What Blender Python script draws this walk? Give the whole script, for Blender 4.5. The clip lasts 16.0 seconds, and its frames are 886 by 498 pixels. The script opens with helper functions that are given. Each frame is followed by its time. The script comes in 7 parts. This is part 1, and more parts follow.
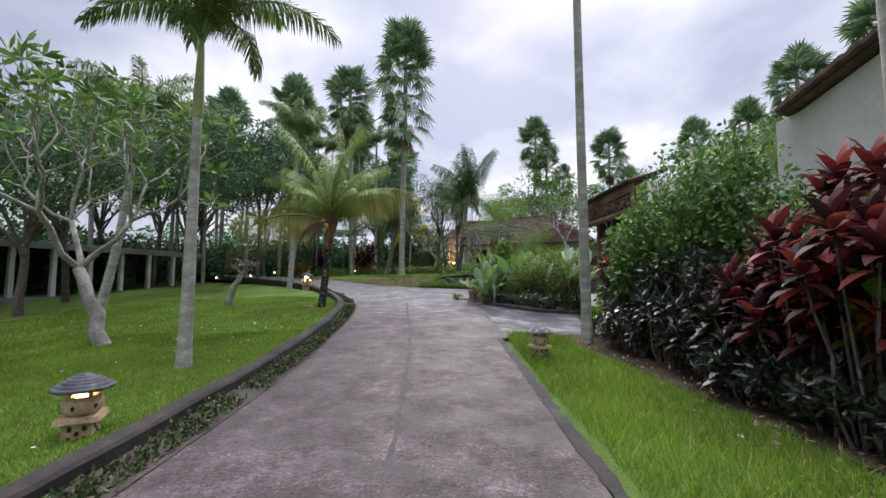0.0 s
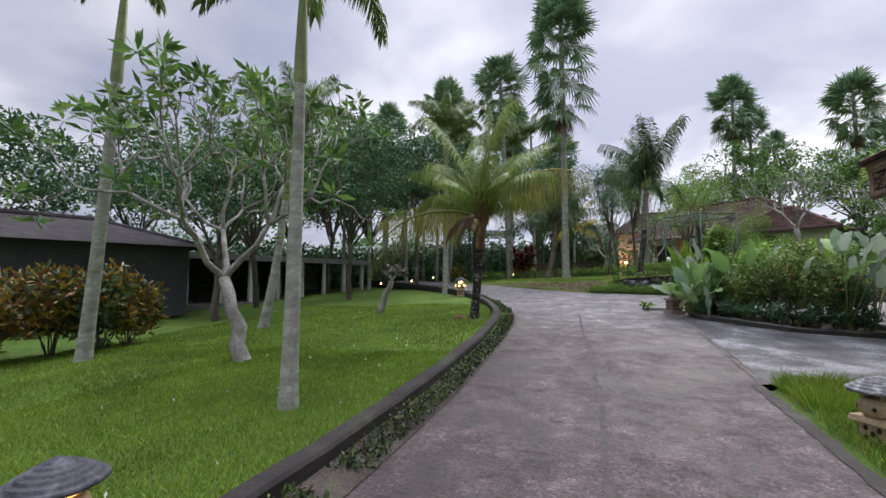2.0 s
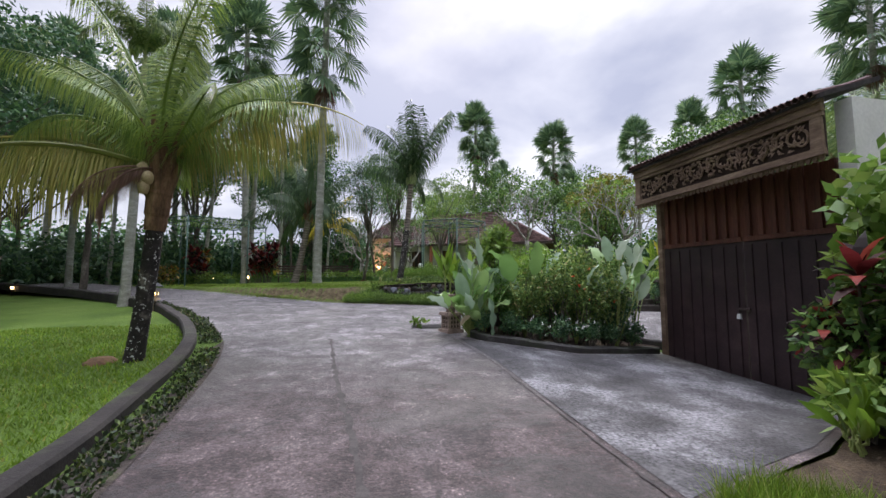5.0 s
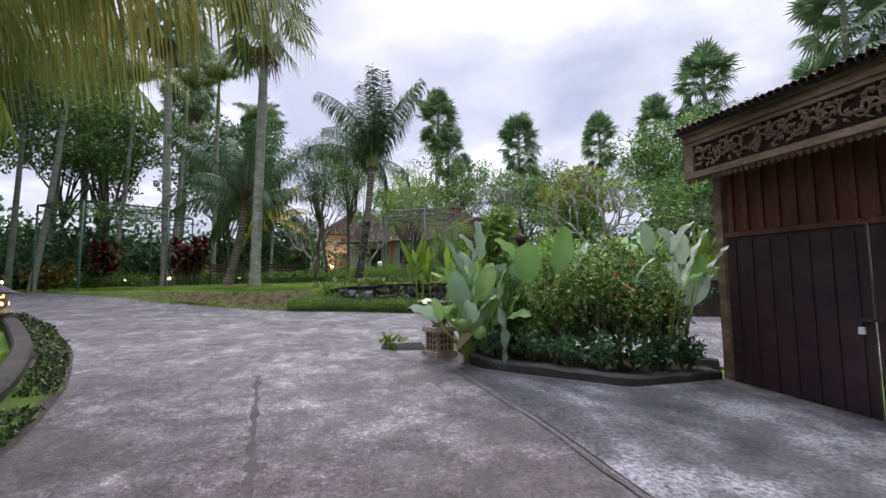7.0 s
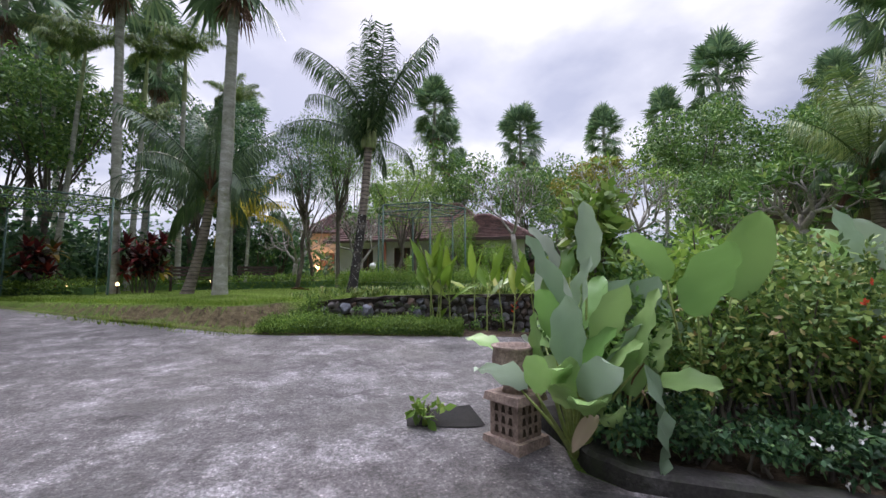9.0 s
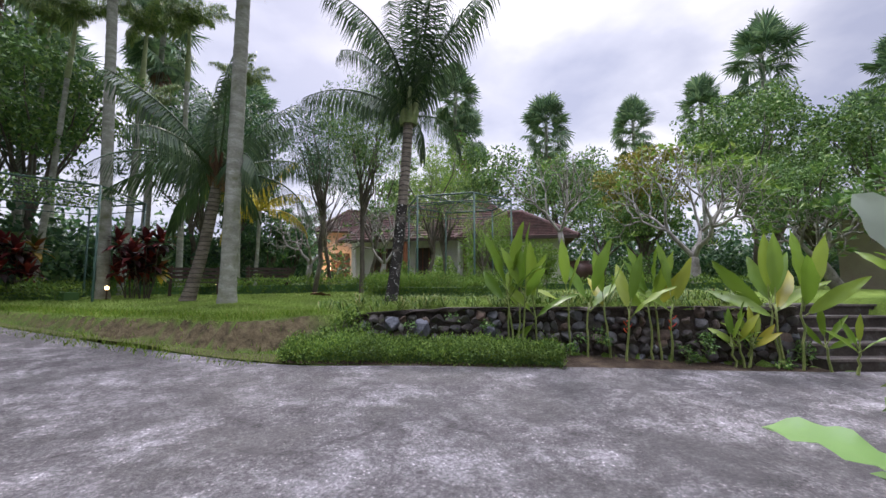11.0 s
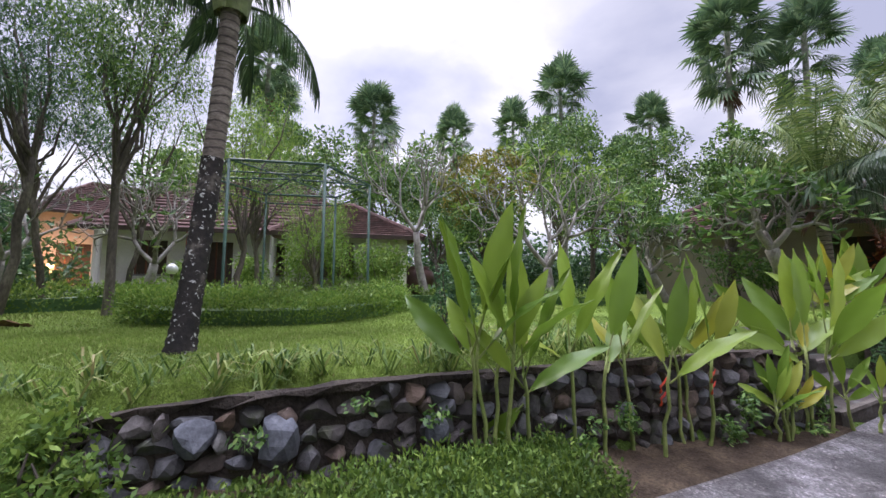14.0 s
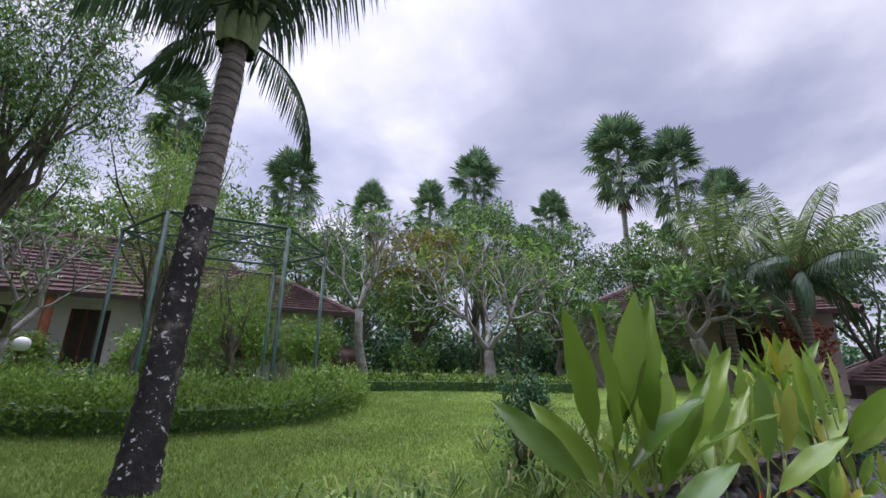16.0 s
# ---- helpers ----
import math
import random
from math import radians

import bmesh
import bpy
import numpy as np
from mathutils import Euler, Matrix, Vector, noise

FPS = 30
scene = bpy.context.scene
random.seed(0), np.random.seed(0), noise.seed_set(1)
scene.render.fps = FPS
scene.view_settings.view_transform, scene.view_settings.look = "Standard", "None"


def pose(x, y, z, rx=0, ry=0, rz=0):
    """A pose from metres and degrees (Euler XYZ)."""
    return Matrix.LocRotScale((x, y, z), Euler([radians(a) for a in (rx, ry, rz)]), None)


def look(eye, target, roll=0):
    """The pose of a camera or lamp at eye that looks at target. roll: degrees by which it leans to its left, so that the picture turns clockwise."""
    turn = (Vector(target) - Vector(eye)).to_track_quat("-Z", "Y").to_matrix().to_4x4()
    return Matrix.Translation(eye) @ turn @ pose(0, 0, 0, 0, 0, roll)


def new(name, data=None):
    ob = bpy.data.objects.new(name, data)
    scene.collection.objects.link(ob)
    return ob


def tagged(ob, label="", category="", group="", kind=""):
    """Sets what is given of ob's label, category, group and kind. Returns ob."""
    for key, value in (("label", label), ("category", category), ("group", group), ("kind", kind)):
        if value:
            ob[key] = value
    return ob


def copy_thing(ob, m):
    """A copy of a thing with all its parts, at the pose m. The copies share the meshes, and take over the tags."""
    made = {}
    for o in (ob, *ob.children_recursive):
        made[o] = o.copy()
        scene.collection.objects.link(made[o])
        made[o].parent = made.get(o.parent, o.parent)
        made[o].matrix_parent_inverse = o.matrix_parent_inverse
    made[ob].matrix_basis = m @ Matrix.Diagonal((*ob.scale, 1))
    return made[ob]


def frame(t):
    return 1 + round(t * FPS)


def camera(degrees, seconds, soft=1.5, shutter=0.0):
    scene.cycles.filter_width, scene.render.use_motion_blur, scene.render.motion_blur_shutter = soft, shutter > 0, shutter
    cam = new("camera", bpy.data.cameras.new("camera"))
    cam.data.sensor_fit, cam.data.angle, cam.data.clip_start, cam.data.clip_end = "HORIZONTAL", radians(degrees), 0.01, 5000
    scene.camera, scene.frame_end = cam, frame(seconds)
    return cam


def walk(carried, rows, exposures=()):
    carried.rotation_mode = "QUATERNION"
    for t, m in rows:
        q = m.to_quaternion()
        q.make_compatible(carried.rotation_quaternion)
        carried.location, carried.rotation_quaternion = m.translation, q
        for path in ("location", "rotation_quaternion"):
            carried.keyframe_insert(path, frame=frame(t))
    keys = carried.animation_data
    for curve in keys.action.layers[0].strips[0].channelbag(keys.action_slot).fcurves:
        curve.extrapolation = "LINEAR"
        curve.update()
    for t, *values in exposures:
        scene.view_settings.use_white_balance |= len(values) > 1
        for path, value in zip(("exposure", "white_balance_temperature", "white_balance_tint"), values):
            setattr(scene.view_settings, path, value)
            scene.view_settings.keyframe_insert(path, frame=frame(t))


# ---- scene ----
cam = camera(94.0, 16.0)
METRES, EYE, TILT, LEAN, TURN = 19.5, 1.5, 0.0, 0.0, 0.0
EXPOSURE = 0.88
ROWS = [
    (0.0, 0.0, 0.0, 0.0, -0.02, 4.19, -0.32),
    (0.5, -0.0034, 0.0311, 0.0027, 7.28, 4.49, -0.09),
    (1.0, -0.0119, 0.0596, 0.0005, 17.91, 4.6, 0.12),
    (1.5, -0.0151, 0.0882, 0.0007, 20.89, 4.57, 0.18),
    (2.0, -0.0224, 0.1217, 0.0031, 21.78, 4.61, 0.43),
    (2.5, -0.0253, 0.1555, 0.0012, 20.86, 4.8, 0.44),
    (3.0, -0.0326, 0.1904, 0.001, 8.89, 4.83, 0.45),
    (3.5, -0.0323, 0.223, 0.0003, -5.09, 4.96, 0.17),
    (4.0, -0.0375, 0.2579, 0.0019, -8.28, 4.95, -0.17),
    (4.5, -0.0401, 0.2914, 0.0062, -10.41, 4.96, -0.53),
    (5.0, -0.0387, 0.3221, 0.0082, -11.65, 5.0, -0.15),
    (7.5, -0.0311, 0.4868, 0.0132, -19.22, 4.89, 0.36),
    (8.0, -0.0259, 0.5215, 0.0159, -19.96, 4.86, 0.38),
    (8.5, -0.0262, 0.5553, 0.0175, -20.19, 4.9, 0.22),
    (9.0, -0.0295, 0.5902, 0.024, -19.83, 4.88, 0.25),
    (11.5, -0.0509, 0.7438, 0.0314, -19.22, 5.1, -0.01),
    (12.0, -0.0451, 0.7772, 0.0339, -22.58, 5.05, 0.25),
    (12.5, -0.0411, 0.8041, 0.0342, -35.23, 5.26, 0.43),
    (13.0, -0.0258, 0.8339, 0.0355, -41.93, 5.09, 0.33),
    (13.5, -0.027, 0.8652, 0.0365, -45.5, 5.25, -0.22),
    (14.0, -0.0212, 0.8972, 0.0459, -46.79, 5.25, -0.3),
    (14.5, -0.025, 0.9204, 0.0567, -49.94, 5.36, -0.15),
    (15.0, -0.025, 0.9411, 0.057, -55.99, 5.76, -0.04),
    (15.5, -0.0294, 0.9602, 0.0544, -59.15, 14.69, -0.64),
    (16.0, -0.042, 0.9759, 0.0534, -61.51, 15.85, -0.8),
]
walk(cam, [(t, pose(0, 0, EYE, TILT, LEAN, TURN) @ pose(METRES * x, METRES * y, METRES * z, 90 + pitch, roll, yaw)) for t, x, y, z, yaw, pitch, roll in ROWS], [(0.0, EXPOSURE + 0.10, 6450, 10), (1.0, EXPOSURE - 0.06, 6450, 10), (3.5, EXPOSURE + 0.02, 6450, 11), (5.0, EXPOSURE + 0.06, 6450, 11), (7.5, EXPOSURE + 0.13, 6450, 12), (9.0, EXPOSURE + 0.13, 6450, 13), (11.5, EXPOSURE + 0.17, 6420, 14), (12.5, EXPOSURE + 0.22, 6400, 15), (14.8, EXPOSURE + 0.32, 6300, 18), (15.5, EXPOSURE + 0.0, 6100, 18), (16.0, EXPOSURE - 0.04, 6050, 19)])


# ---------------------------------------------------------------- light
def world_sky():
    w = bpy.data.worlds.new("evening_sky")
    scene.world = w
    w.use_nodes = True
    nt = w.node_tree
    nt.nodes.clear()
    N, Lk = nt.nodes.new, nt.links.new
    out, bg = N("ShaderNodeOutputWorld"), N("ShaderNodeBackground")
    sky = N("ShaderNodeTexSky")
    sky.sky_type, sky.sun_disc = "NISHITA", False
    sky.sun_elevation, sky.sun_rotation = radians(SUN_UP), radians(SUN_TURN)
    tc, sep = N("ShaderNodeTexCoord"), N("ShaderNodeSeparateXYZ")
    Lk(tc.outputs["Generated"], sep.inputs[0])
    lift = N("ShaderNodeMath")
    lift.operation, lift.inputs[1].default_value = "ADD", 0.22
    Lk(sep.outputs["Z"], lift.inputs[0])
    mx = N("ShaderNodeMath")
    mx.operation, mx.inputs[1].default_value = "MAXIMUM", 0.08
    Lk(lift.outputs[0], mx.inputs[0])
    comb = N("ShaderNodeCombineXYZ")
    for axis in ("X", "Y"):
        d = N("ShaderNodeMath")
        d.operation = "DIVIDE"
        Lk(sep.outputs[axis], d.inputs[0])
        Lk(mx.outputs[0], d.inputs[1])
        Lk(d.outputs[0], comb.inputs[axis])
    n1 = N("ShaderNodeTexNoise")
    n1.inputs["Scale"].default_value, n1.inputs["Detail"].default_value = 1.5, 7.0
    n1.inputs["Roughness"].default_value, n1.inputs["Distortion"].default_value = 0.5, 0.15
    mp = N("ShaderNodeMapping")
    mp.inputs["Location"].default_value = (5.6, 2.9, 0)
    Lk(comb.outputs[0], mp.inputs[0])
    Lk(mp.outputs[0], n1.inputs["Vector"])
    ramp = N("ShaderNodeValToRGB")
    cr = ramp.color_ramp
    cr.elements[0].position, cr.elements[0].color = 0.38, (0.285, 0.302, 0.395, 1)
    cr.elements[1].position, cr.elements[1].color = 0.66, (0.61, 0.607, 0.655, 1)
    e = cr.elements.new(0.52)
    e.color = (0.405, 0.415, 0.49, 1)
    Lk(n1.outputs["Fac"], ramp.inputs[0])
    scale = N("ShaderNodeMix")
    scale.data_type, scale.blend_type = "RGBA", "MULTIPLY"
    scale.inputs["Factor"].default_value = 1.0
    Lk(sky.outputs[0], scale.inputs[6])
    scale.inputs[7].default_value = (0.08, 0.08, 0.08, 1)
    mix = N("ShaderNodeMix")
    mix.data_type = "RGBA"
    mix.inputs["Factor"].default_value = 0.92
    Lk(scale.outputs[2], mix.inputs[6])
    Lk(ramp.outputs[0], mix.inputs[7])
    # zenith, out of view, raised far beyond an overcast sky's to light the ground
    up = N("ShaderNodeMath")
    up.operation, up.inputs[1].default_value = "MAXIMUM", 0.0
    Lk(sep.outputs["Z"], up.inputs[0])
    grow = N("ShaderNodeMath")
    grow.operation, grow.inputs[1].default_value, grow.inputs[2].default_value = "MULTIPLY_ADD", 17.0, 0.86
    sq = N("ShaderNodeMath")
    sq.operation, sq.inputs[1].default_value = "POWER", 16.0
    Lk(up.outputs[0], sq.inputs[0])
    Lk(sq.outputs[0], grow.inputs[0])
    grade = N("ShaderNodeMix")
    grade.data_type, grade.blend_type = "RGBA", "MULTIPLY"
    grade.inputs["Factor"].default_value = 1.0
    Lk(mix.outputs[2], grade.inputs[6])
    Lk(grow.outputs[0], grade.inputs[7])
    # the cloud is thinner round the hidden sun
    near = N("ShaderNodeVectorMath")
    near.operation = "DOT_PRODUCT"
    near.inputs[1].default_value = (math.sin(radians(SUN_TURN)) * math.cos(radians(SUN_UP)), math.cos(radians(SUN_TURN)) * math.cos(radians(SUN_UP)), math.sin(radians(SUN_UP)))
    Lk(tc.outputs["Generated"], near.inputs[0])
    glow = N("ShaderNodeMapRange")
    glow.inputs["From Min"].default_value, glow.inputs["From Max"].default_value = 0.60, 1.0
    glow.inputs["To Min"].default_value, glow.inputs["To Max"].default_value = 0.97, 1.22
    Lk(near.outputs["Value"], glow.inputs["Value"])
    thin = N("ShaderNodeMix")
    thin.data_type, thin.blend_type = "RGBA", "MULTIPLY"
    thin.inputs["Factor"].default_value = 1.0
    Lk(grade.outputs[2], thin.inputs[6])
    Lk(glow.outputs[0], thin.inputs[7])
    Lk(thin.outputs[2], bg.inputs["Color"])
    bg.inputs["Strength"].default_value = SKY
    Lk(bg.outputs[0], out.inputs[0])


SUN_UP, SUN_TURN, SKY = 38.0, 8.0, 1.0
world_sky()
sun = new("sun", bpy.data.lights.new("sun", "SUN"))
sun.data.energy, sun.data.angle, sun.data.color = 1.5, radians(25), (1.0, 0.95, 0.9)
sun.matrix_world = look((0, 0, 0), (-math.sin(radians(SUN_TURN)) * math.cos(radians(SUN_UP)), -math.cos(radians(SUN_TURN)) * math.cos(radians(SUN_UP)), -math.sin(radians(SUN_UP))))
sun.location = (10, 20, 40)


# ---------------------------------------------------------------- materials
def nodes_of(name):
    m = bpy.data.materials.new(name)
    m.use_nodes = True
    nt = m.node_tree
    return m, nt, nt.nodes["Principled BSDF"], nt.nodes.new, nt.links.new


def ramp_node(nt, stops):
    r = nt.nodes.new("ShaderNodeValToRGB")
    els = r.color_ramp.elements
    els[0].position, els[0].color = stops[0][0], (*stops[0][1], 1)
    els[1].position, els[1].color = stops[-1][0], (*stops[-1][1], 1)
    for p, c in stops[1:-1]:
        els.new(p).color = (*c, 1)
    return r


def noise_node(nt, scale, detail=4.0, rough=0.55, stretch=None):
    geo = nt.nodes.new("ShaderNodeNewGeometry")
    n = nt.nodes.new("ShaderNodeTexNoise")
    n.inputs["Scale"].default_value, n.inputs["Detail"].default_value, n.inputs["Roughness"].default_value = scale, detail, rough
    if stretch:
        mp = nt.nodes.new("ShaderNodeMapping")
        mp.inputs["Scale"].default_value = stretch
        nt.links.new(geo.outputs["Position"], mp.inputs[0])
        nt.links.new(mp.outputs[0], n.inputs["Vector"])
    else:
        nt.links.new(geo.outputs["Position"], n.inputs["Vector"])
    return n


def mixed(nt, a, b, fac, mode="MIX"):
    m = nt.nodes.new("ShaderNodeMix")
    m.data_type, m.blend_type = "RGBA", mode
    for sock, v in ((m.inputs[6], a), (m.inputs[7], b), (m.inputs["Factor"], fac)):
        if isinstance(v, bpy.types.NodeSocket):
            nt.links.new(v, sock)
        elif isinstance(v, tuple):
            sock.default_value = (*v, 1)
        else:
            sock.default_value = v
    return m.outputs[2]


def surface(name, stops, scale, fine=40.0, fine_amt=0.35, rough=0.8, bump=0.3, bump_scale=60.0, metal=0.0, stretch=None, dist=0.01, stain=None, spec=0.4):
    """A surface with broad patches, fine grain, stains and relief."""
    m, nt, b, N, Lk = nodes_of(name)
    broad = noise_node(nt, scale, 5, 0.6, stretch)
    r = ramp_node(nt, stops)
    Lk(broad.outputs["Fac"], r.inputs[0])
    f = noise_node(nt, fine, 3, 0.6, stretch)
    fr = ramp_node(nt, [(0.3, (1 - fine_amt,) * 3), (0.7, (1 + fine_amt * 0.4,) * 3)])
    Lk(f.outputs["Fac"], fr.inputs[0])
    col = mixed(nt, r.outputs[0], fr.outputs[0], 1.0, "MULTIPLY")
    if stain:
        sc, lo, hi, tone = stain
        s = noise_node(nt, sc, 6, 0.65)
        sr = ramp_node(nt, [(lo, (0, 0, 0)), (hi, (1, 1, 1))])
        Lk(s.outputs["Fac"], sr.inputs[0])
        col = mixed(nt, col, tone, sr.outputs[0])
    Lk(col, b.inputs["Base Color"])
    b.inputs["Roughness"].default_value, b.inputs["Metallic"].default_value = rough, metal
    b.inputs["Specular IOR Level"].default_value = spec
    if bump:
        bn = noise_node(nt, bump_scale, 4, 0.6, stretch)
        bp = N("ShaderNodeBump")
        bp.inputs["Strength"].default_value, bp.inputs["Distance"].default_value = bump, dist
        Lk(bn.outputs["Fac"], bp.inputs["Height"])
        Lk(bp.outputs[0], b.inputs["Normal"])
    return m


def leafy(name, stops, rough=0.5, through_it=0.25, spec=0.35, broad=0.35):
    """Leaves: each island of the mesh and each object takes its own tone; some light shines through."""
    m, nt, b, N, Lk = nodes_of(name)
    geo, info = N("ShaderNodeNewGeometry"), N("ShaderNodeObjectInfo")
    add = N("ShaderNodeMath")
    add.operation = "ADD"
    Lk(geo.outputs["Random Per Island"], add.inputs[0])
    Lk(info.outputs["Random"], add.inputs[1])
    fr = N("ShaderNodeMath")
    fr.operation = "FRACT"
    Lk(add.outputs[0], fr.inputs[0])
    r = ramp_node(nt, stops)
    Lk(fr.outputs[0], r.inputs[0])
    n = noise_node(nt, 0.9, 3)
    nr = ramp_node(nt, [(0.3, (1 - broad,) * 3), (0.7, (1 + broad * 0.6,) * 3)])
    Lk(n.outputs["Fac"], nr.inputs[0])
    col = mixed(nt, r.outputs[0], nr.outputs[0], 1.0, "MULTIPLY")
    Lk(col, b.inputs["Base Color"])
    b.inputs["Roughness"].default_value = rough
    b.inputs["Specular IOR Level"].default_value = spec
    tr, mix = N("ShaderNodeBsdfTranslucent"), N("ShaderNodeMixShader")
    Lk(col, tr.inputs["Color"])
    mix.inputs[0].default_value = through_it
    Lk(b.outputs[0], mix.inputs[1])
    Lk(tr.outputs[0], mix.inputs[2])
    Lk(mix.outputs[0], nt.nodes["Material Output"].inputs["Surface"])
    return m


def glowing(name, color, strength):
    m, nt, b, N, Lk = nodes_of(name)
    b.inputs["Base Color"].default_value = (*color, 1)
    b.inputs["Emission Color"].default_value = (*color, 1)
    b.inputs["Emission Strength"].default_value = strength
    return m


def voronoi_node(nt, scale, feature="F1", warp=0.0, warp_scale=3.0):
    geo = nt.nodes.new("ShaderNodeNewGeometry")
    v = nt.nodes.new("ShaderNodeTexVoronoi")
    v.feature = feature
    v.inputs["Scale"].default_value = scale
    where = geo.outputs["Position"]
    if warp:
        where = mixed(nt, where, noise_node(nt, warp_scale, 4, 0.6).outputs["Color"], warp, "ADD")
    nt.links.new(where, v.inputs["Vector"])
    return v


def road_material():
    """Old brown exposed-aggregate drive that passes into paler worn concrete further up."""
    m, nt, b, N, Lk = nodes_of("concrete_road")
    tones = []
    for stops in ([(0.32, (0.028, 0.020, 0.0188)), (0.5, (0.060, 0.0445, 0.0425)), (0.66, (0.130, 0.102, 0.099))], [(0.32, (0.050, 0.045, 0.044)), (0.5, (0.118, 0.110, 0.109)), (0.66, (0.25, 0.24, 0.242))]):
        r = ramp_node(nt, stops)
        Lk(noise_node(nt, 1.9, 8, 0.74).outputs["Fac"], r.inputs[0])
        tones.append(r.outputs[0])
    geo, sep = N("ShaderNodeNewGeometry"), N("ShaderNodeSeparateXYZ")
    Lk(geo.outputs["Position"], sep.inputs[0])
    wob = N("ShaderNodeMath")
    wob.operation, wob.inputs[1].default_value = "MULTIPLY_ADD", 6.0
    Lk(noise_node(nt, 0.5, 4).outputs["Fac"], wob.inputs[0])
    Lk(sep.outputs["Y"], wob.inputs[2])
    rng_ = N("ShaderNodeMapRange")
    rng_.inputs["From Min"].default_value, rng_.inputs["From Max"].default_value = 13.0, 17.5
    Lk(wob.outputs[0], rng_.inputs["Value"])
    col = mixed(nt, tones[0], tones[1], rng_.outputs[0])
    grit = ramp_node(nt, [(0.38, (0.42, 0.41, 0.41)), (0.5, (0.90, 0.89, 0.89)), (0.62, (1.7, 1.66, 1.66))])
    Lk(noise_node(nt, 34, 6, 0.85).outputs["Fac"], grit.inputs[0])
    col = mixed(nt, col, grit.outputs[0], 1.0, "MULTIPLY")
    # single pale pebbles that stand out of the worn skin
    peb, chosen = voronoi_node(nt, 34), N("ShaderNodeSeparateColor")
    Lk(peb.outputs["Color"], chosen.inputs[0])
    few = ramp_node(nt, [(0.62, (0, 0, 0)), (0.74, (1, 1, 1))])
    Lk(chosen.outputs[0], few.inputs[0])
    dot = ramp_node(nt, [(0.22, (1, 1, 1)), (0.36, (0, 0, 0))])
    Lk(peb.outputs["Distance"], dot.inputs[0])
    both = mixed(nt, few.outputs[0], dot.outputs[0], 1.0, "MULTIPLY")
    col = mixed(nt, col, mixed(nt, col, (2.1, 2.03, 2.03), 1.0, "MULTIPLY"), both)
    worn = ramp_node(nt, [(0.37, (0.60, 0.58, 0.57)), (0.5, (0.97, 0.97, 0.97)), (0.63, (1.36, 1.35, 1.36))])
    Lk(noise_node(nt, 5.0, 8, 0.8).outputs["Fac"], worn.inputs[0])
    col = mixed(nt, col, worn.outputs[0], 1.0, "MULTIPLY")
    damp = ramp_node(nt, [(0.495, (0, 0, 0)), (0.535, (0.75, 0.75, 0.75))])
    Lk(noise_node(nt, 0.9, 8, 0.72, (1.0, 1.7, 1.0)).outputs["Fac"], damp.inputs[0])
    col = mixed(nt, col, mixed(nt, col, (0.46, 0.445, 0.44), 1.0, "MULTIPLY"), damp.outputs[0])
    # hairline cracks
    crack = ramp_node(nt, [(0.003, (0.7, 0.7, 0.7)), (0.010, (0, 0, 0))])
    Lk(voronoi_node(nt, 0.27, "DISTANCE_TO_EDGE", 0.9, 1.3).outputs["Distance"], crack.inputs[0])
    here = ramp_node(nt, [(0.50, (0, 0, 0)), (0.60, (1, 1, 1))])
    Lk(noise_node(nt, 0.7, 3).outputs["Fac"], here.inputs[0])
    col = mixed(nt, col, (0.03, 0.026, 0.025), mixed(nt, crack.outputs[0], here.outputs[0], 1.0, "MULTIPLY"))
    Lk(col, b.inputs["Base Color"])
    wet = N("ShaderNodeMapRange")
    wet.inputs["To Min"].default_value, wet.inputs["To Max"].default_value = 0.82, 0.55
    Lk(damp.outputs[0], wet.inputs["Value"])
    Lk(wet.outputs[0], b.inputs["Roughness"])
    bp = N("ShaderNodeBump")
    bp.inputs["Strength"].default_value, bp.inputs["Distance"].default_value = 0.9, 0.02
    Lk(noise_node(nt, 30, 5, 0.7).outputs["Fac"], bp.inputs["Height"])
    Lk(bp.outputs[0], b.inputs["Normal"])
    return m


M_ROAD = road_material()
M_DRIVE = surface("pale_concrete", [(0.34, (0.034, 0.031, 0.032)), (0.5, (0.085, 0.081, 0.083)), (0.64, (0.23, 0.222, 0.23))], 1.3, 30, 0.85, 0.82, 0.8, 45, stain=(0.8, 0.5, 0.68, (0.055, 0.052, 0.05)))
M_DRYGRASS = surface("dry_grass_ground", [(0.3, (0.07, 0.08, 0.028)), (0.55, (0.11, 0.115, 0.042)), (0.75, (0.16, 0.21, 0.045))], 2.5, 45, 0.5, 0.95, 0.9, 60, dist=0.02, spec=0.1)
M_JOINT = surface("dark_joint", [(0.3, (0.0256, 0.0208, 0.0192)), (0.7, (0.072, 0.0608, 0.0576))], 6, 40, 0.3, 0.8)
M_KERB = surface("mossy_kerb", [(0.3, (0.0117, 0.0091, 0.0078)), (0.55, (0.0273, 0.0221, 0.0189)), (0.8, (0.0553, 0.0468, 0.0403))], 3, 40, 0.4, 0.85, 0.6, 30, stain=(1.5, 0.55, 0.7, (0.04, 0.05, 0.022)))
M_KERBGREY = surface("damp_grey_kerb", [(0.3, (0.018, 0.016, 0.015)), (0.55, (0.045, 0.041, 0.038)), (0.78, (0.12, 0.115, 0.11))], 2.5, 40, 0.4, 0.8, 0.6, 30, stain=(2.0, 0.52, 0.66, (0.03, 0.036, 0.018)))
M_LAWN = surface("lawn_ground", [(0.3, (0.0686, 0.1232, 0.0211)), (0.5, (0.1056, 0.1716, 0.0299)), (0.72, (0.1496, 0.22, 0.0458))], 0.7, 55, 0.5, 0.9, 0.9, 90, dist=0.03, spec=0.15)
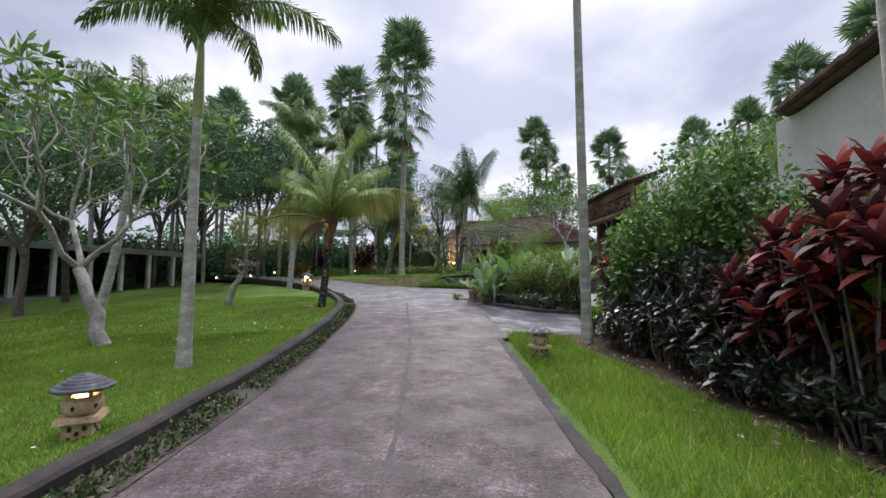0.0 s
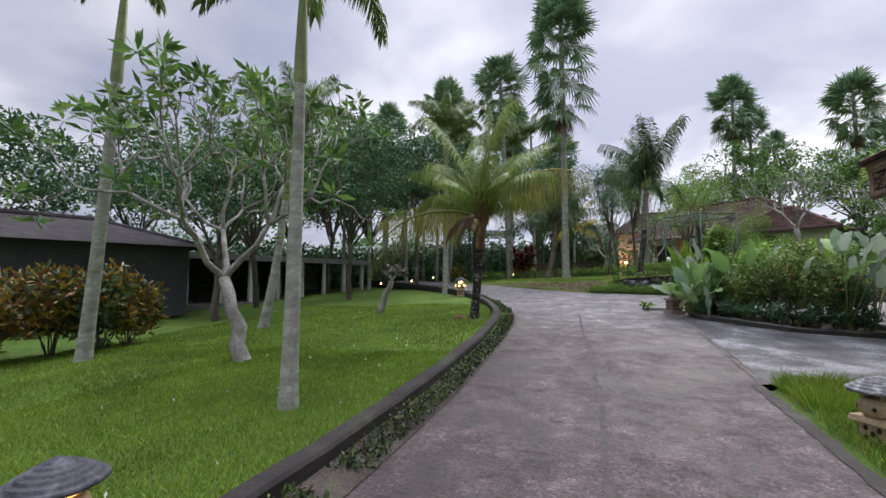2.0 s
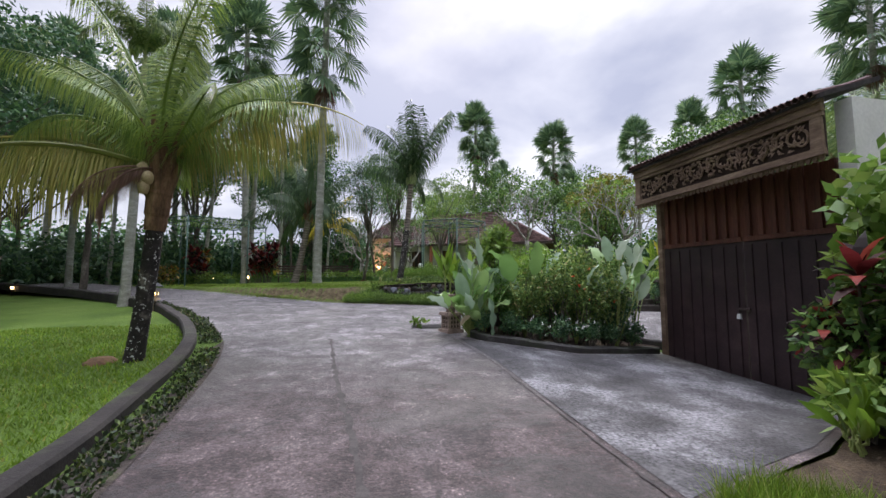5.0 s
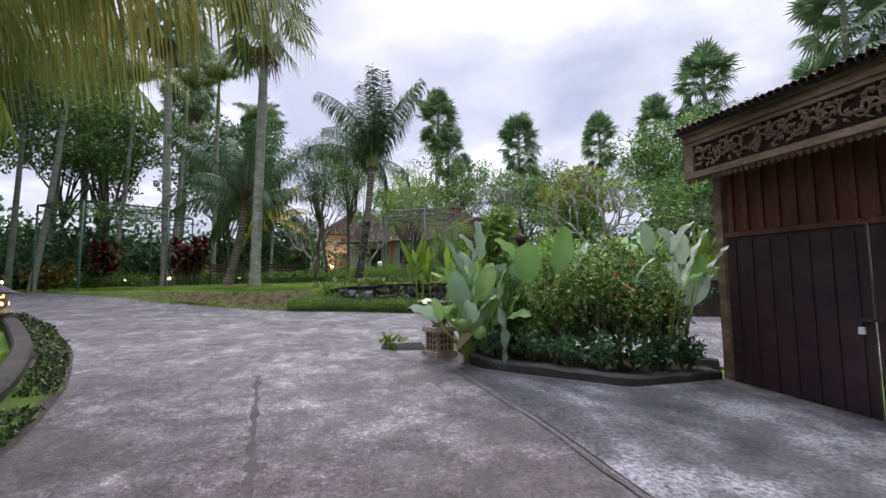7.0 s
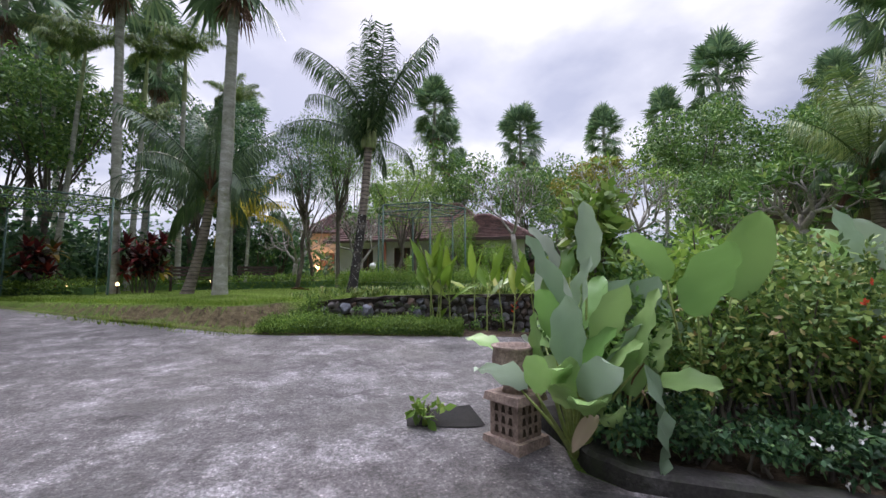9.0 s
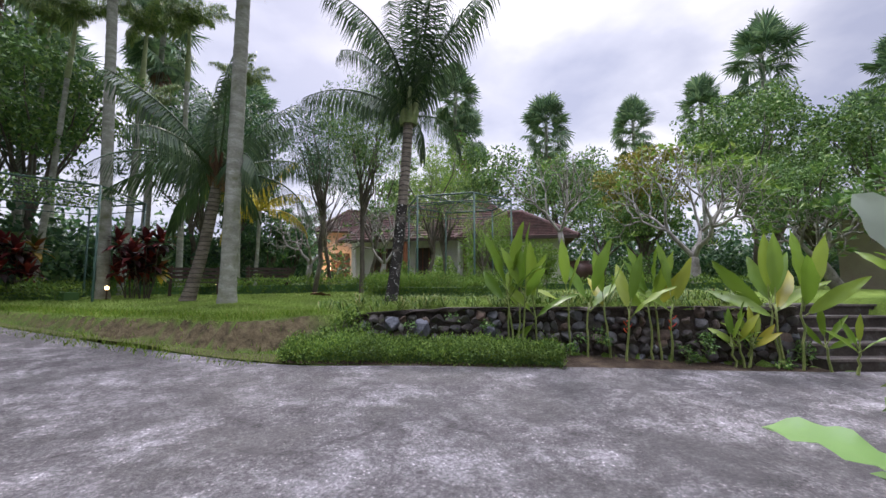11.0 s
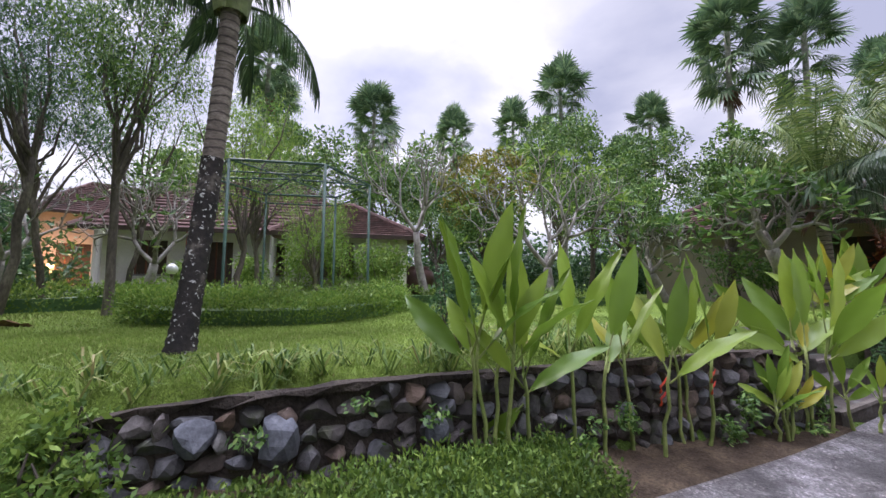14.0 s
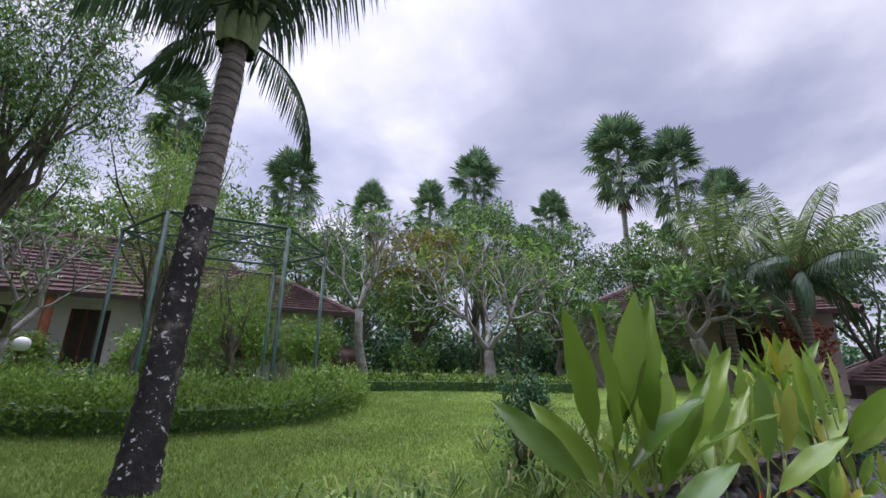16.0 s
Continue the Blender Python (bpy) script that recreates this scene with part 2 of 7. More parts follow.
M_BLADE = leafy("grass_blades", [(0.0, (0.10, 0.183, 0.017)), (0.5, (0.16, 0.262, 0.025)), (0.9, (0.225, 0.32, 0.042)), (1.0, (0.33, 0.30, 0.09))], 0.6, 0.3, 0.2)
M_TUFT = leafy("strappy_grass", [(0.0, (0.05, 0.10, 0.02)), (0.6, (0.12, 0.20, 0.04)), (0.9, (0.24, 0.31, 0.075)), (1.0, (0.32, 0.27, 0.12))], 0.55, 0.25, 0.3)
M_BLADEPALE = leafy("pale_grass_blades", [(0.0, (0.17, 0.26, 0.05)), (0.5, (0.24, 0.34, 0.075)), (0.9, (0.31, 0.41, 0.115)), (1.0, (0.42, 0.42, 0.18))], 0.6, 0.3, 0.2)
M_SOIL = surface("bed_soil", [(0.3, (0.035, 0.025, 0.018)), (0.5, (0.075, 0.055, 0.038)), (0.75, (0.14, 0.105, 0.07))], 3, 40, 0.5, 0.95, 1.0, 35, dist=0.03, spec=0.1)
M_GREYTRUNK = surface("pale_palm_bark", [(0.3, (0.20, 0.20, 0.165)), (0.5, (0.33, 0.33, 0.285)), (0.7, (0.46, 0.46, 0.42))], 3.2, 30, 0.35, 0.85, 0.5, 14, stretch=(1, 1, 2.2), stain=(2.4, 0.56, 0.7, (0.16, 0.17, 0.10)), dist=0.012)
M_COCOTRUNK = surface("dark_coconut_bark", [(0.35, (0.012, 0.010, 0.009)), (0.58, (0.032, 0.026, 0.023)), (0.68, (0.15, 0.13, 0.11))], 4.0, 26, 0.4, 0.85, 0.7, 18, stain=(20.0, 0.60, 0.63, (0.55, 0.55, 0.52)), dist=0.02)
M_COCOTRUNK2 = surface("brown_ringed_bark", [(0.3, (0.13, 0.105, 0.085)), (0.55, (0.25, 0.21, 0.175)), (0.75, (0.38, 0.335, 0.29))], 4.0, 26, 0.4, 0.85, 0.7, 22, stretch=(1, 1, 3), dist=0.02)


def add_rings(m, every, dark):
    """Dark leaf-scar rings across a palm trunk's bark."""
    nt = m.node_tree
    b = nt.nodes["Principled BSDF"]
    col = b.inputs["Base Color"].links[0].from_socket
    geo, sep = nt.nodes.new("ShaderNodeNewGeometry"), nt.nodes.new("ShaderNodeSeparateXYZ")
    nt.links.new(geo.outputs["Position"], sep.inputs[0])
    wob = nt.nodes.new("ShaderNodeMath")
    wob.operation, wob.inputs[1].default_value = "MULTIPLY_ADD", 0.09
    nt.links.new(noise_node(nt, 4, 3).outputs["Fac"], wob.inputs[0])
    nt.links.new(sep.outputs["Z"], wob.inputs[2])
    md = nt.nodes.new("ShaderNodeMath")
    md.operation, md.inputs[1].default_value = "PINGPONG", every / 2
    nt.links.new(wob.outputs[0], md.inputs[0])
    r = ramp_node(nt, [(0.0, (0.9, 0.9, 0.9)), (0.32, (0, 0, 0))])
    sc = nt.nodes.new("ShaderNodeMath")
    sc.operation, sc.inputs[1].default_value = "DIVIDE", every / 2
    nt.links.new(md.outputs[0], sc.inputs[0])
    nt.links.new(sc.outputs[0], r.inputs[0])
    nt.links.new(mixed(nt, col, dark, r.outputs[0]), b.inputs["Base Color"])


def pale_upper_lawn(m):
    """The upper terrace carries paler, finer grass; the bank beside the road is bare earth where it is steep."""
    nt = m.node_tree
    b = nt.nodes["Principled BSDF"]
    col = b.inputs["Base Color"].links[0].from_socket
    geo, sep = nt.nodes.new("ShaderNodeNewGeometry"), nt.nodes.new("ShaderNodeSeparateXYZ")
    nt.links.new(geo.outputs["Position"], sep.inputs[0])
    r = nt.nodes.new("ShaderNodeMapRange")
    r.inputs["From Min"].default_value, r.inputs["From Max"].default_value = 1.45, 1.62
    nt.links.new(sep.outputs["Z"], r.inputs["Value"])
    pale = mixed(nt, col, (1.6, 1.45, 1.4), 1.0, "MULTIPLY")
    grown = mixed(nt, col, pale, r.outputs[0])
    earth = ramp_node(nt, [(0.35, (0.035, 0.026, 0.014)), (0.5, (0.105, 0.082, 0.045)), (0.6, (0.16, 0.13, 0.075)), (0.7, (0.10, 0.115, 0.035))])
    nt.links.new(noise_node(nt, 7, 7, 0.78).outputs["Fac"], earth.inputs[0])
    sep2 = nt.nodes.new("ShaderNodeSeparateXYZ")
    nt.links.new(geo.outputs["Normal"], sep2.inputs[0])
    steep = nt.nodes.new("ShaderNodeMapRange")
    steep.inputs["From Min"].default_value, steep.inputs["From Max"].default_value = 0.925, 0.85
    nt.links.new(sep2.outputs["Z"], steep.inputs["Value"])
    side = nt.nodes.new("ShaderNodeMapRange")
    side.inputs["From Min"].default_value, side.inputs["From Max"].default_value = -0.3, -0.9
    nt.links.new(sep.outputs["X"], side.inputs["Value"])
    both = nt.nodes.new("ShaderNodeMath")
    both.operation = "MULTIPLY"
    nt.links.new(steep.outputs[0], both.inputs[0])
    nt.links.new(side.outputs[0], both.inputs[1])
    nt.links.new(mixed(nt, grown, earth.outputs[0], both.outputs[0]), b.inputs["Base Color"])


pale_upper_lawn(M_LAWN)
add_rings(M_COCOTRUNK2, 0.11, (0.025, 0.02, 0.018))
add_rings(M_GREYTRUNK, 0.2, (0.25, 0.25, 0.21))
M_BARK = surface("tree_bark", [(0.3, (0.06, 0.05, 0.04)), (0.55, (0.13, 0.11, 0.09)), (0.75, (0.24, 0.215, 0.18))], 3.0, 24, 0.4, 0.9, 0.6, 25, stretch=(1, 1, 0.4))
M_FRANGI = surface("frangipani_bark", [(0.3, (0.15, 0.135, 0.115)), (0.5, (0.27, 0.25, 0.225)), (0.75, (0.42, 0.40, 0.37))], 4, 26, 0.35, 0.85, 0.5, 22, stain=(5.0, 0.6, 0.7, (0.12, 0.10, 0.08)))
M_HUSK = surface("palm_husk", [(0.3, (0.08, 0.045, 0.025)), (0.55, (0.19, 0.11, 0.06)), (0.75, (0.30, 0.19, 0.11))], 7, 40, 0.4, 0.95, 0.8, 40, stretch=(1, 1, 0.3))
M_NUT = surface("coconut_shell", [(0.3, (0.38, 0.28, 0.15)), (0.7, (0.55, 0.44, 0.26))], 12, 40, 0.2, 0.6)
M_SHAFT = surface("green_crownshaft", [(0.3, (0.16, 0.20, 0.08)), (0.7, (0.30, 0.34, 0.15))], 3, 20, 0.2, 0.55, 0.2, 20)
M_FROND = leafy("coconut_frond", [(0, (0.112, 0.182, 0.039)), (0.5, (0.214, 0.309, 0.064)), (1, (0.35, 0.427, 0.091))], 0.42, 0.3, 0.5)
M_FROND_DARK = leafy("dark_frond", [(0, (0.033, 0.069, 0.030)), (0.5, (0.063, 0.117, 0.048)), (1, (0.112, 0.173, 0.068))], 0.42, 0.25, 0.5)
M_FROND_YEL = leafy("yellowing_frond", [(0.0, (0.213, 0.237, 0.05)), (0.5, (0.312, 0.312, 0.075)), (1.0, (0.45, 0.388, 0.112))], 0.5, 0.35, 0.4)
M_FROND_DEAD = leafy("dead_frond", [(0.0, (0.13, 0.075, 0.055)), (1.0, (0.27, 0.16, 0.12))], 0.8, 0.15, 0.2)
M_RUST = leafy("rusty_red_leaf", [(0.0, (0.10, 0.03, 0.02)), (0.6, (0.24, 0.07, 0.035)), (1.0, (0.38, 0.15, 0.06))], 0.55, 0.25, 0.3)
M_GOLD = leafy("golden_palm_leaf", [(0.0, (0.36, 0.32, 0.03)), (1.0, (0.6, 0.48, 0.05))], 0.5, 0.35, 0.3)
M_FAN = leafy("fan_palm_leaf", [(0, (0.075, 0.135, 0.075)), (0.6, (0.135, 0.225, 0.11)), (1, (0.24, 0.33, 0.16))], 0.5, 0.25, 0.4)
M_LEAF = leafy("mixed_green_leaves", [(0, (0.05, 0.111, 0.032)), (0.5, (0.104, 0.206, 0.047)), (0.9, (0.188, 0.314, 0.072)), (1, (0.305, 0.394, 0.108))], 0.5)
M_LEAF_DARK = leafy("dark_green_leaves", [(0, (0.03, 0.075, 0.037)), (0.6, (0.064, 0.144, 0.06)), (1, (0.137, 0.236, 0.079))], 0.45)
# creeper tones darkened, with the shade beside the kerb in the colour
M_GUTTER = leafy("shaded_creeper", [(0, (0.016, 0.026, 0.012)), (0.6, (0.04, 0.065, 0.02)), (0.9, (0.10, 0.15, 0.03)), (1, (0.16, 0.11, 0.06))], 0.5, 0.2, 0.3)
M_LEAF_LIGHT = leafy("light_green_leaves", [(0, (0.106, 0.200, 0.033)), (0.6, (0.188, 0.312, 0.053)), (1, (0.300, 0.400, 0.088))], 0.5, 0.35)
M_LEAF_OLIVE = leafy("olive_leaves", [(0, (0.125, 0.144, 0.025)), (0.6, (0.225, 0.225, 0.037)), (1, (0.350, 0.275, 0.050))], 0.55, 0.3)
M_LEAF_MIX = leafy("sunlit_and_yellowing_leaves", [(0, (0.05, 0.10, 0.03)), (0.4, (0.13, 0.22, 0.055)), (0.8, (0.25, 0.35, 0.09)), (0.95, (0.38, 0.40, 0.12)), (1, (0.36, 0.24, 0.12))], 0.5, 0.3)
M_HEDGE = leafy("hedge_leaves", [(0, (0.063, 0.121, 0.026)), (0.5, (0.134, 0.233, 0.041)), (1, (0.25, 0.354, 0.063))], 0.55, 0.25, 0.3)
M_RED = leafy("dark_red_leaves", [(0, (0.018, 0.013, 0.013)), (0.4, (0.055, 0.013, 0.015)), (0.8, (0.16, 0.022, 0.022)), (1, (0.30, 0.06, 0.04))], 0.6, 0.3, 0.2)
M_REDGREEN = leafy("purple_green_leaves", [(0, (0.013, 0.026, 0.014)), (0.5, (0.025, 0.044, 0.021)), (0.8, (0.048, 0.024, 0.025)), (1, (0.096, 0.132, 0.077))], 0.35, 0.2, 0.55)
M_CROTON = leafy("croton_leaves", [(0.0, (0.03, 0.055, 0.012)), (0.3, (0.06, 0.085, 0.016)), (0.5, (0.17, 0.045, 0.016)), (0.65, (0.30, 0.16, 0.018)), (0.82, (0.38, 0.29, 0.035)), (1.0, (0.045, 0.075, 0.015))], 0.42, 0.25, 0.5)
M_PADDLE = leafy("bright_paddle_leaf", [(0, (0.11, 0.205, 0.022)), (0.5, (0.175, 0.285, 0.032)), (0.85, (0.245, 0.345, 0.045)), (1, (0.40, 0.365, 0.038))], 0.38, 0.38, 0.5, 0.2)
M_CALATHEA = leafy("waxy_green_leaf", [(0, (0.1452, 0.2772, 0.0726)), (0.5, (0.2244, 0.3696, 0.1122)), (1, (0.3168, 0.4356, 0.1716))], 0.4, 0.3, 0.5, 0.2)
M_CALWHITE = leafy("silvery_leaf_back", [(0.0, (0.22, 0.32, 0.20)), (0.6, (0.34, 0.43, 0.31)), (1.0, (0.46, 0.52, 0.44))], 0.5, 0.3, 0.4, 0.2)
M_DRYLEAF = leafy("dry_leaf", [(0.0, (0.30, 0.19, 0.10)), (1.0, (0.50, 0.40, 0.30))], 0.7, 0.2, 0.2, 0.2)
M_STEM = surface("green_stem", [(0.3, (0.16, 0.22, 0.05)), (0.7, (0.30, 0.34, 0.11))], 6, 30, 0.25, 0.6, 0.2, 30)
M_MORTAR = surface("dark_mortar", [(0.3, (0.028, 0.022, 0.018)), (0.6, (0.07, 0.055, 0.045)), (0.8, (0.07, 0.085, 0.03))], 3, 30, 0.4, 0.95, 0.9, 30, dist=0.03)
M_COPING = surface("weathered_coping", [(0.3, (0.05, 0.042, 0.036)), (0.55, (0.10, 0.085, 0.072)), (0.75, (0.17, 0.15, 0.135))], 3, 30, 0.35, 0.9, 0.7, 30)
M_STEP = surface("step_concrete", [(0.3, (0.0245, 0.0189, 0.0154)), (0.55, (0.056, 0.0448, 0.0378)), (0.78, (0.154, 0.1785, 0.168))], 3, 30, 0.35, 0.85, 0.5, 35)
M_SAND = surface("carved_sandstone", [(0.3, (0.34, 0.24, 0.14)), (0.5, (0.50, 0.37, 0.23)), (0.75, (0.64, 0.50, 0.34))], 9, 60, 0.3, 0.85, 0.5, 60, stain=(6.0, 0.6, 0.75, (0.22, 0.16, 0.10)))
# dark tone for the shade inside holes in the stonework
M_HOLESHADE = surface("hole_shade", [(0.3, (0.03, 0.02, 0.012)), (0.7, (0.06, 0.04, 0.025))], 9, 60, 0.3, 0.9)
# near black, standing for the shade down in the drain
M_PIT = surface("drain_shade", [(0.3, (0.005, 0.004, 0.004)), (0.7, (0.014, 0.012, 0.010))], 6, 40, 0.3, 0.95)
M_CAP = surface("slate_cap", [(0.3, (0.0217, 0.0217, 0.026)), (0.55, (0.062, 0.062, 0.0713)), (0.75, (0.1364, 0.1364, 0.1488))], 11, 60, 0.4, 0.75, 0.8, 35)
M_CAPPALE = surface("lichen_cap", [(0.3, (0.055, 0.052, 0.052)), (0.55, (0.15, 0.145, 0.15)), (0.75, (0.38, 0.375, 0.38))], 16, 60, 0.4, 0.85, 0.8, 35)
M_URN = surface("old_pink_stone", [(0.3, (0.16, 0.12, 0.10)), (0.5, (0.30, 0.22, 0.18)), (0.75, (0.46, 0.36, 0.29))], 12, 60, 0.4, 0.9, 0.7, 50)
M_BULB = glowing("warm_bulb", (1.0, 0.62, 0.22), 9.0)
M_LAMPFAR = glowing("warm_lamp", (1.0, 0.66, 0.30), 3.5)
M_GLOBE = surface("white_globe", [(0.3, (0.75, 0.75, 0.75)), (0.7, (0.85, 0.85, 0.85))], 4, 20, 0.05, 0.4, 0)
M_GATE = surface("dark_brown_metal", [(0.3, (0.029, 0.0174, 0.0188)), (0.55, (0.0464, 0.0275, 0.029)), (0.75, (0.0725, 0.0435, 0.0435))], 2, 40, 0.2, 0.5, 0.1, 60)
M_SLAT = surface("red_brown_timber", [(0.3, (0.0743, 0.027, 0.0162)), (0.55, (0.135, 0.0486, 0.0297)), (0.75, (0.2025, 0.081, 0.0473))], 5, 50, 0.3, 0.65, 0.3, 50, stretch=(1, 1, 0.15))
M_CARVED = surface("weathered_carved_wood", [(0.3, (0.115, 0.0713, 0.0483)), (0.55, (0.2185, 0.1437, 0.0978)), (0.75, (0.345, 0.2472, 0.1782))], 5, 60, 0.35, 0.8, 0.5, 50, stretch=(1, 0.25, 1))
M_CARVEDARK = surface("carving_back", [(0.3, (0.025, 0.014, 0.010)), (0.7, (0.055, 0.033, 0.024))], 5, 60, 0.3, 0.9)
M_ROOF = surface("red_brown_roof_tiles", [(0.3, (0.085, 0.052, 0.048)), (0.55, (0.16, 0.092, 0.082)), (0.75, (0.25, 0.155, 0.14))], 2.5, 14, 0.4, 0.85, 0.6, 18, stain=(0.8, 0.55, 0.75, (0.05, 0.045, 0.04)))
M_ROOFGREY = surface("dark_thatch", [(0.3, (0.022, 0.018, 0.018)), (0.55, (0.042, 0.035, 0.034)), (0.75, (0.07, 0.06, 0.06))], 2.5, 20, 0.4, 0.95, 0.6, 25)
M_WALL = surface("off_white_plaster", [(0.3, (0.52, 0.50, 0.47)), (0.55, (0.64, 0.62, 0.59)), (0.75, (0.72, 0.70, 0.68))], 0.7, 25, 0.1, 0.9, 0.2, 40, stain=(0.6, 0.58, 0.8, (0.38, 0.36, 0.33)))
M_WALLPINK = surface("pinkish_plaster", [(0.3, (0.38, 0.30, 0.27)), (0.55, (0.48, 0.40, 0.36)), (0.75, (0.56, 0.48, 0.44))], 0.7, 25, 0.1, 0.9, 0.2, 40)
M_WALLGREY = surface("grey_plaster", [(0.3, (0.17, 0.165, 0.165)), (0.55, (0.25, 0.245, 0.25)), (0.75, (0.33, 0.325, 0.33))], 0.6, 25, 0.15, 0.9, 0.2, 40)
# wall tone deepened for the dense shadow the side house stands in
M_WALLSHADED = surface("shaded_dark_grey_plaster", [(0.3, (0.036, 0.036, 0.0408)), (0.55, (0.06, 0.06, 0.066)), (0.75, (0.084, 0.084, 0.09))], 0.6, 25, 0.15, 0.9, 0.2, 40)
M_TERRA = surface("terracotta_column", [(0.3, (0.3, 0.1, 0.055)), (0.7, (0.44, 0.17, 0.1))], 3, 30, 0.2, 0.85)
M_DARKOPEN = surface("dark_shutter", [(0.3, (0.035, 0.022, 0.018)), (0.7, (0.07, 0.045, 0.035))], 4, 30, 0.2, 0.6)
M_STEELGREEN = surface("green_painted_steel", [(0.3, (0.025, 0.06, 0.045)), (0.7, (0.05, 0.11, 0.08))], 5, 40, 0.3, 0.5)
M_WIRE = surface("dark_wire", [(0.3, (0.03, 0.04, 0.035)), (0.7, (0.06, 0.075, 0.06))], 5, 40, 0.2, 0.6)
M_URNBIG = surface("brown_glazed_urn", [(0.3, (0.06, 0.03, 0.028)), (0.7, (0.12, 0.065, 0.055))], 4, 30, 0.3, 0.45)
M_FLOWER_RED = leafy("red_flowers", [(0.0, (0.55, 0.04, 0.03)), (1.0, (0.70, 0.12, 0.04))], 0.5, 0.3)
M_FLOWER_WHITE = leafy("white_flowers", [(0.0, (0.70, 0.66, 0.62)), (1.0, (0.80, 0.80, 0.78))], 0.5, 0.3)


def stone_material():
    m, nt, b, N, Lk = nodes_of("river_stone")
    info = N("ShaderNodeObjectInfo")
    r = ramp_node(nt, [(0.0, (0.05, 0.042, 0.04)), (0.3, (0.10, 0.088, 0.082)), (0.5, (0.13, 0.135, 0.15)), (0.68, (0.075, 0.065, 0.06)), (0.8, (0.17, 0.115, 0.085)), (0.92, (0.15, 0.155, 0.175)), (1.0, (0.27, 0.255, 0.24))])
    Lk(info.outputs["Random"], r.inputs[0])
    n = noise_node(nt, 14, 5, 0.65)
    nr = ramp_node(nt, [(0.3, (0.5, 0.5, 0.5)), (0.7, (1.25, 1.25, 1.25))])
    Lk(n.outputs["Fac"], nr.inputs[0])
    col = mixed(nt, r.outputs[0], nr.outputs[0], 1.0, "MULTIPLY")
    s = noise_node(nt, 5, 4)
    sr = ramp_node(nt, [(0.56, (0, 0, 0)), (0.72, (0.8, 0.8, 0.8))])
    Lk(s.outputs["Fac"], sr.inputs[0])
    Lk(mixed(nt, col, (0.055, 0.065, 0.025), sr.outputs[0]), b.inputs["Base Color"])
    b.inputs["Roughness"].default_value = 0.85
    bp = N("ShaderNodeBump")
    bp.inputs["Strength"].default_value, bp.inputs["Distance"].default_value = 0.6, 0.015
    Lk(noise_node(nt, 35, 4).outputs["Fac"], bp.inputs["Height"])
    Lk(bp.outputs[0], b.inputs["Normal"])
    return m


M_STONE = stone_material()
M_BOULDER = surface("blue_grey_boulder", [(0.3, (0.07, 0.075, 0.088)), (0.55, (0.12, 0.126, 0.145)), (0.75, (0.18, 0.185, 0.205))], 6, 40, 0.35, 0.8, 0.6, 30)


# ---------------------------------------------------------------- mesh tools
rng = np.random.default_rng(7)


class Geo:
    """Gathers vertices and faces; tri and quad faces are kept as arrays."""

    def __init__(self):
        self.v, self.f, self.n = [], [], 0

    def add(self, verts, *faces):
        verts = np.asarray(verts, float).reshape(-1, 3)
        self.v.append(verts)
        for f in faces:
            f = np.asarray(f, int)
            if f.size:
                self.f.append(f + self.n)
        self.n += len(verts)
        return self

    def mesh(self, name, material, smooth=False):
        me = bpy.data.meshes.new(name)
        v = np.concatenate(self.v)
        loops = np.concatenate([f.ravel() for f in self.f])
        sizes = np.concatenate([np.full(len(f), f.shape[1]) for f in self.f])
        me.vertices.add(len(v))
        me.vertices.foreach_set("co", v.ravel())
        me.loops.add(len(loops))
        me.loops.foreach_set("vertex_index", loops.astype(np.int32))
        me.polygons.add(len(sizes))
        me.polygons.foreach_set("loop_start", np.concatenate([[0], np.cumsum(sizes)[:-1]]).astype(np.int32))
        me.polygons.foreach_set("use_smooth", np.full(len(sizes), smooth))
        me.update(calc_edges=True)
        me.validate()
        me.materials.append(material)
        return me


def part(name, geo, material, parent=None, label="", smooth=False, m=None):
    """Links a Geo (or a ready mesh) as one mesh object under a thing."""
    me = geo.mesh(name, material, smooth) if isinstance(geo, Geo) else geo
    ob = new(name, me)
    ob.parent = parent
    if m is not None:
        ob.matrix_local = m
    if label:
        ob["label"] = label
    return ob


def thing(name, x, y, z, label, category, group="", rz=0.0, scale=1.0):
    ob = new(name)
    ob.empty_display_size = 0.2
    ob.matrix_world = pose(x, y, z, 0, 0, rz) @ Matrix.Scale(scale, 4)
    return tagged(ob, label, category, group)


def unit(v):
    return v / np.maximum(np.linalg.norm(v, axis=-1, keepdims=True), 1e-9)


def tube(geo, pts, radii, sides=8, cap=True):
    """A round tapered tube along a line of points."""
    pts = np.asarray(pts, float)
    radii = np.broadcast_to(np.asarray(radii, float), (len(pts),))
    tan = unit(np.gradient(pts, axis=0))
    ref = np.array([0.0, 1.0, 0.0]) if abs(tan[0][1]) < 0.8 else np.array([1.0, 0.0, 0.0])
    a = np.linspace(0, 2 * np.pi, sides, endpoint=False)
    rows = []
    for p, t, r in zip(pts, tan, radii):
        u = unit(np.cross(t, ref))
        w = np.cross(t, u)
        rows.append(p + r * (np.cos(a)[:, None] * u + np.sin(a)[:, None] * w))
    n = len(pts)
    i, j = np.meshgrid(np.arange(n - 1), np.arange(sides), indexing="ij")
    k = (j + 1) % sides
    q = np.stack([i * sides + j, i * sides + k, (i + 1) * sides + k, (i + 1) * sides + j], -1).reshape(-1, 4)
    v = np.concatenate(rows)
    if cap:
        v = np.concatenate([v, pts[-1:]])
        t3 = np.stack([np.arange(sides) + (n - 1) * sides, (np.arange(sides) + 1) % sides + (n - 1) * sides, np.full(sides, n * sides)], -1)
        geo.add(v, q, t3)
    else:
        geo.add(v, q)
    return geo


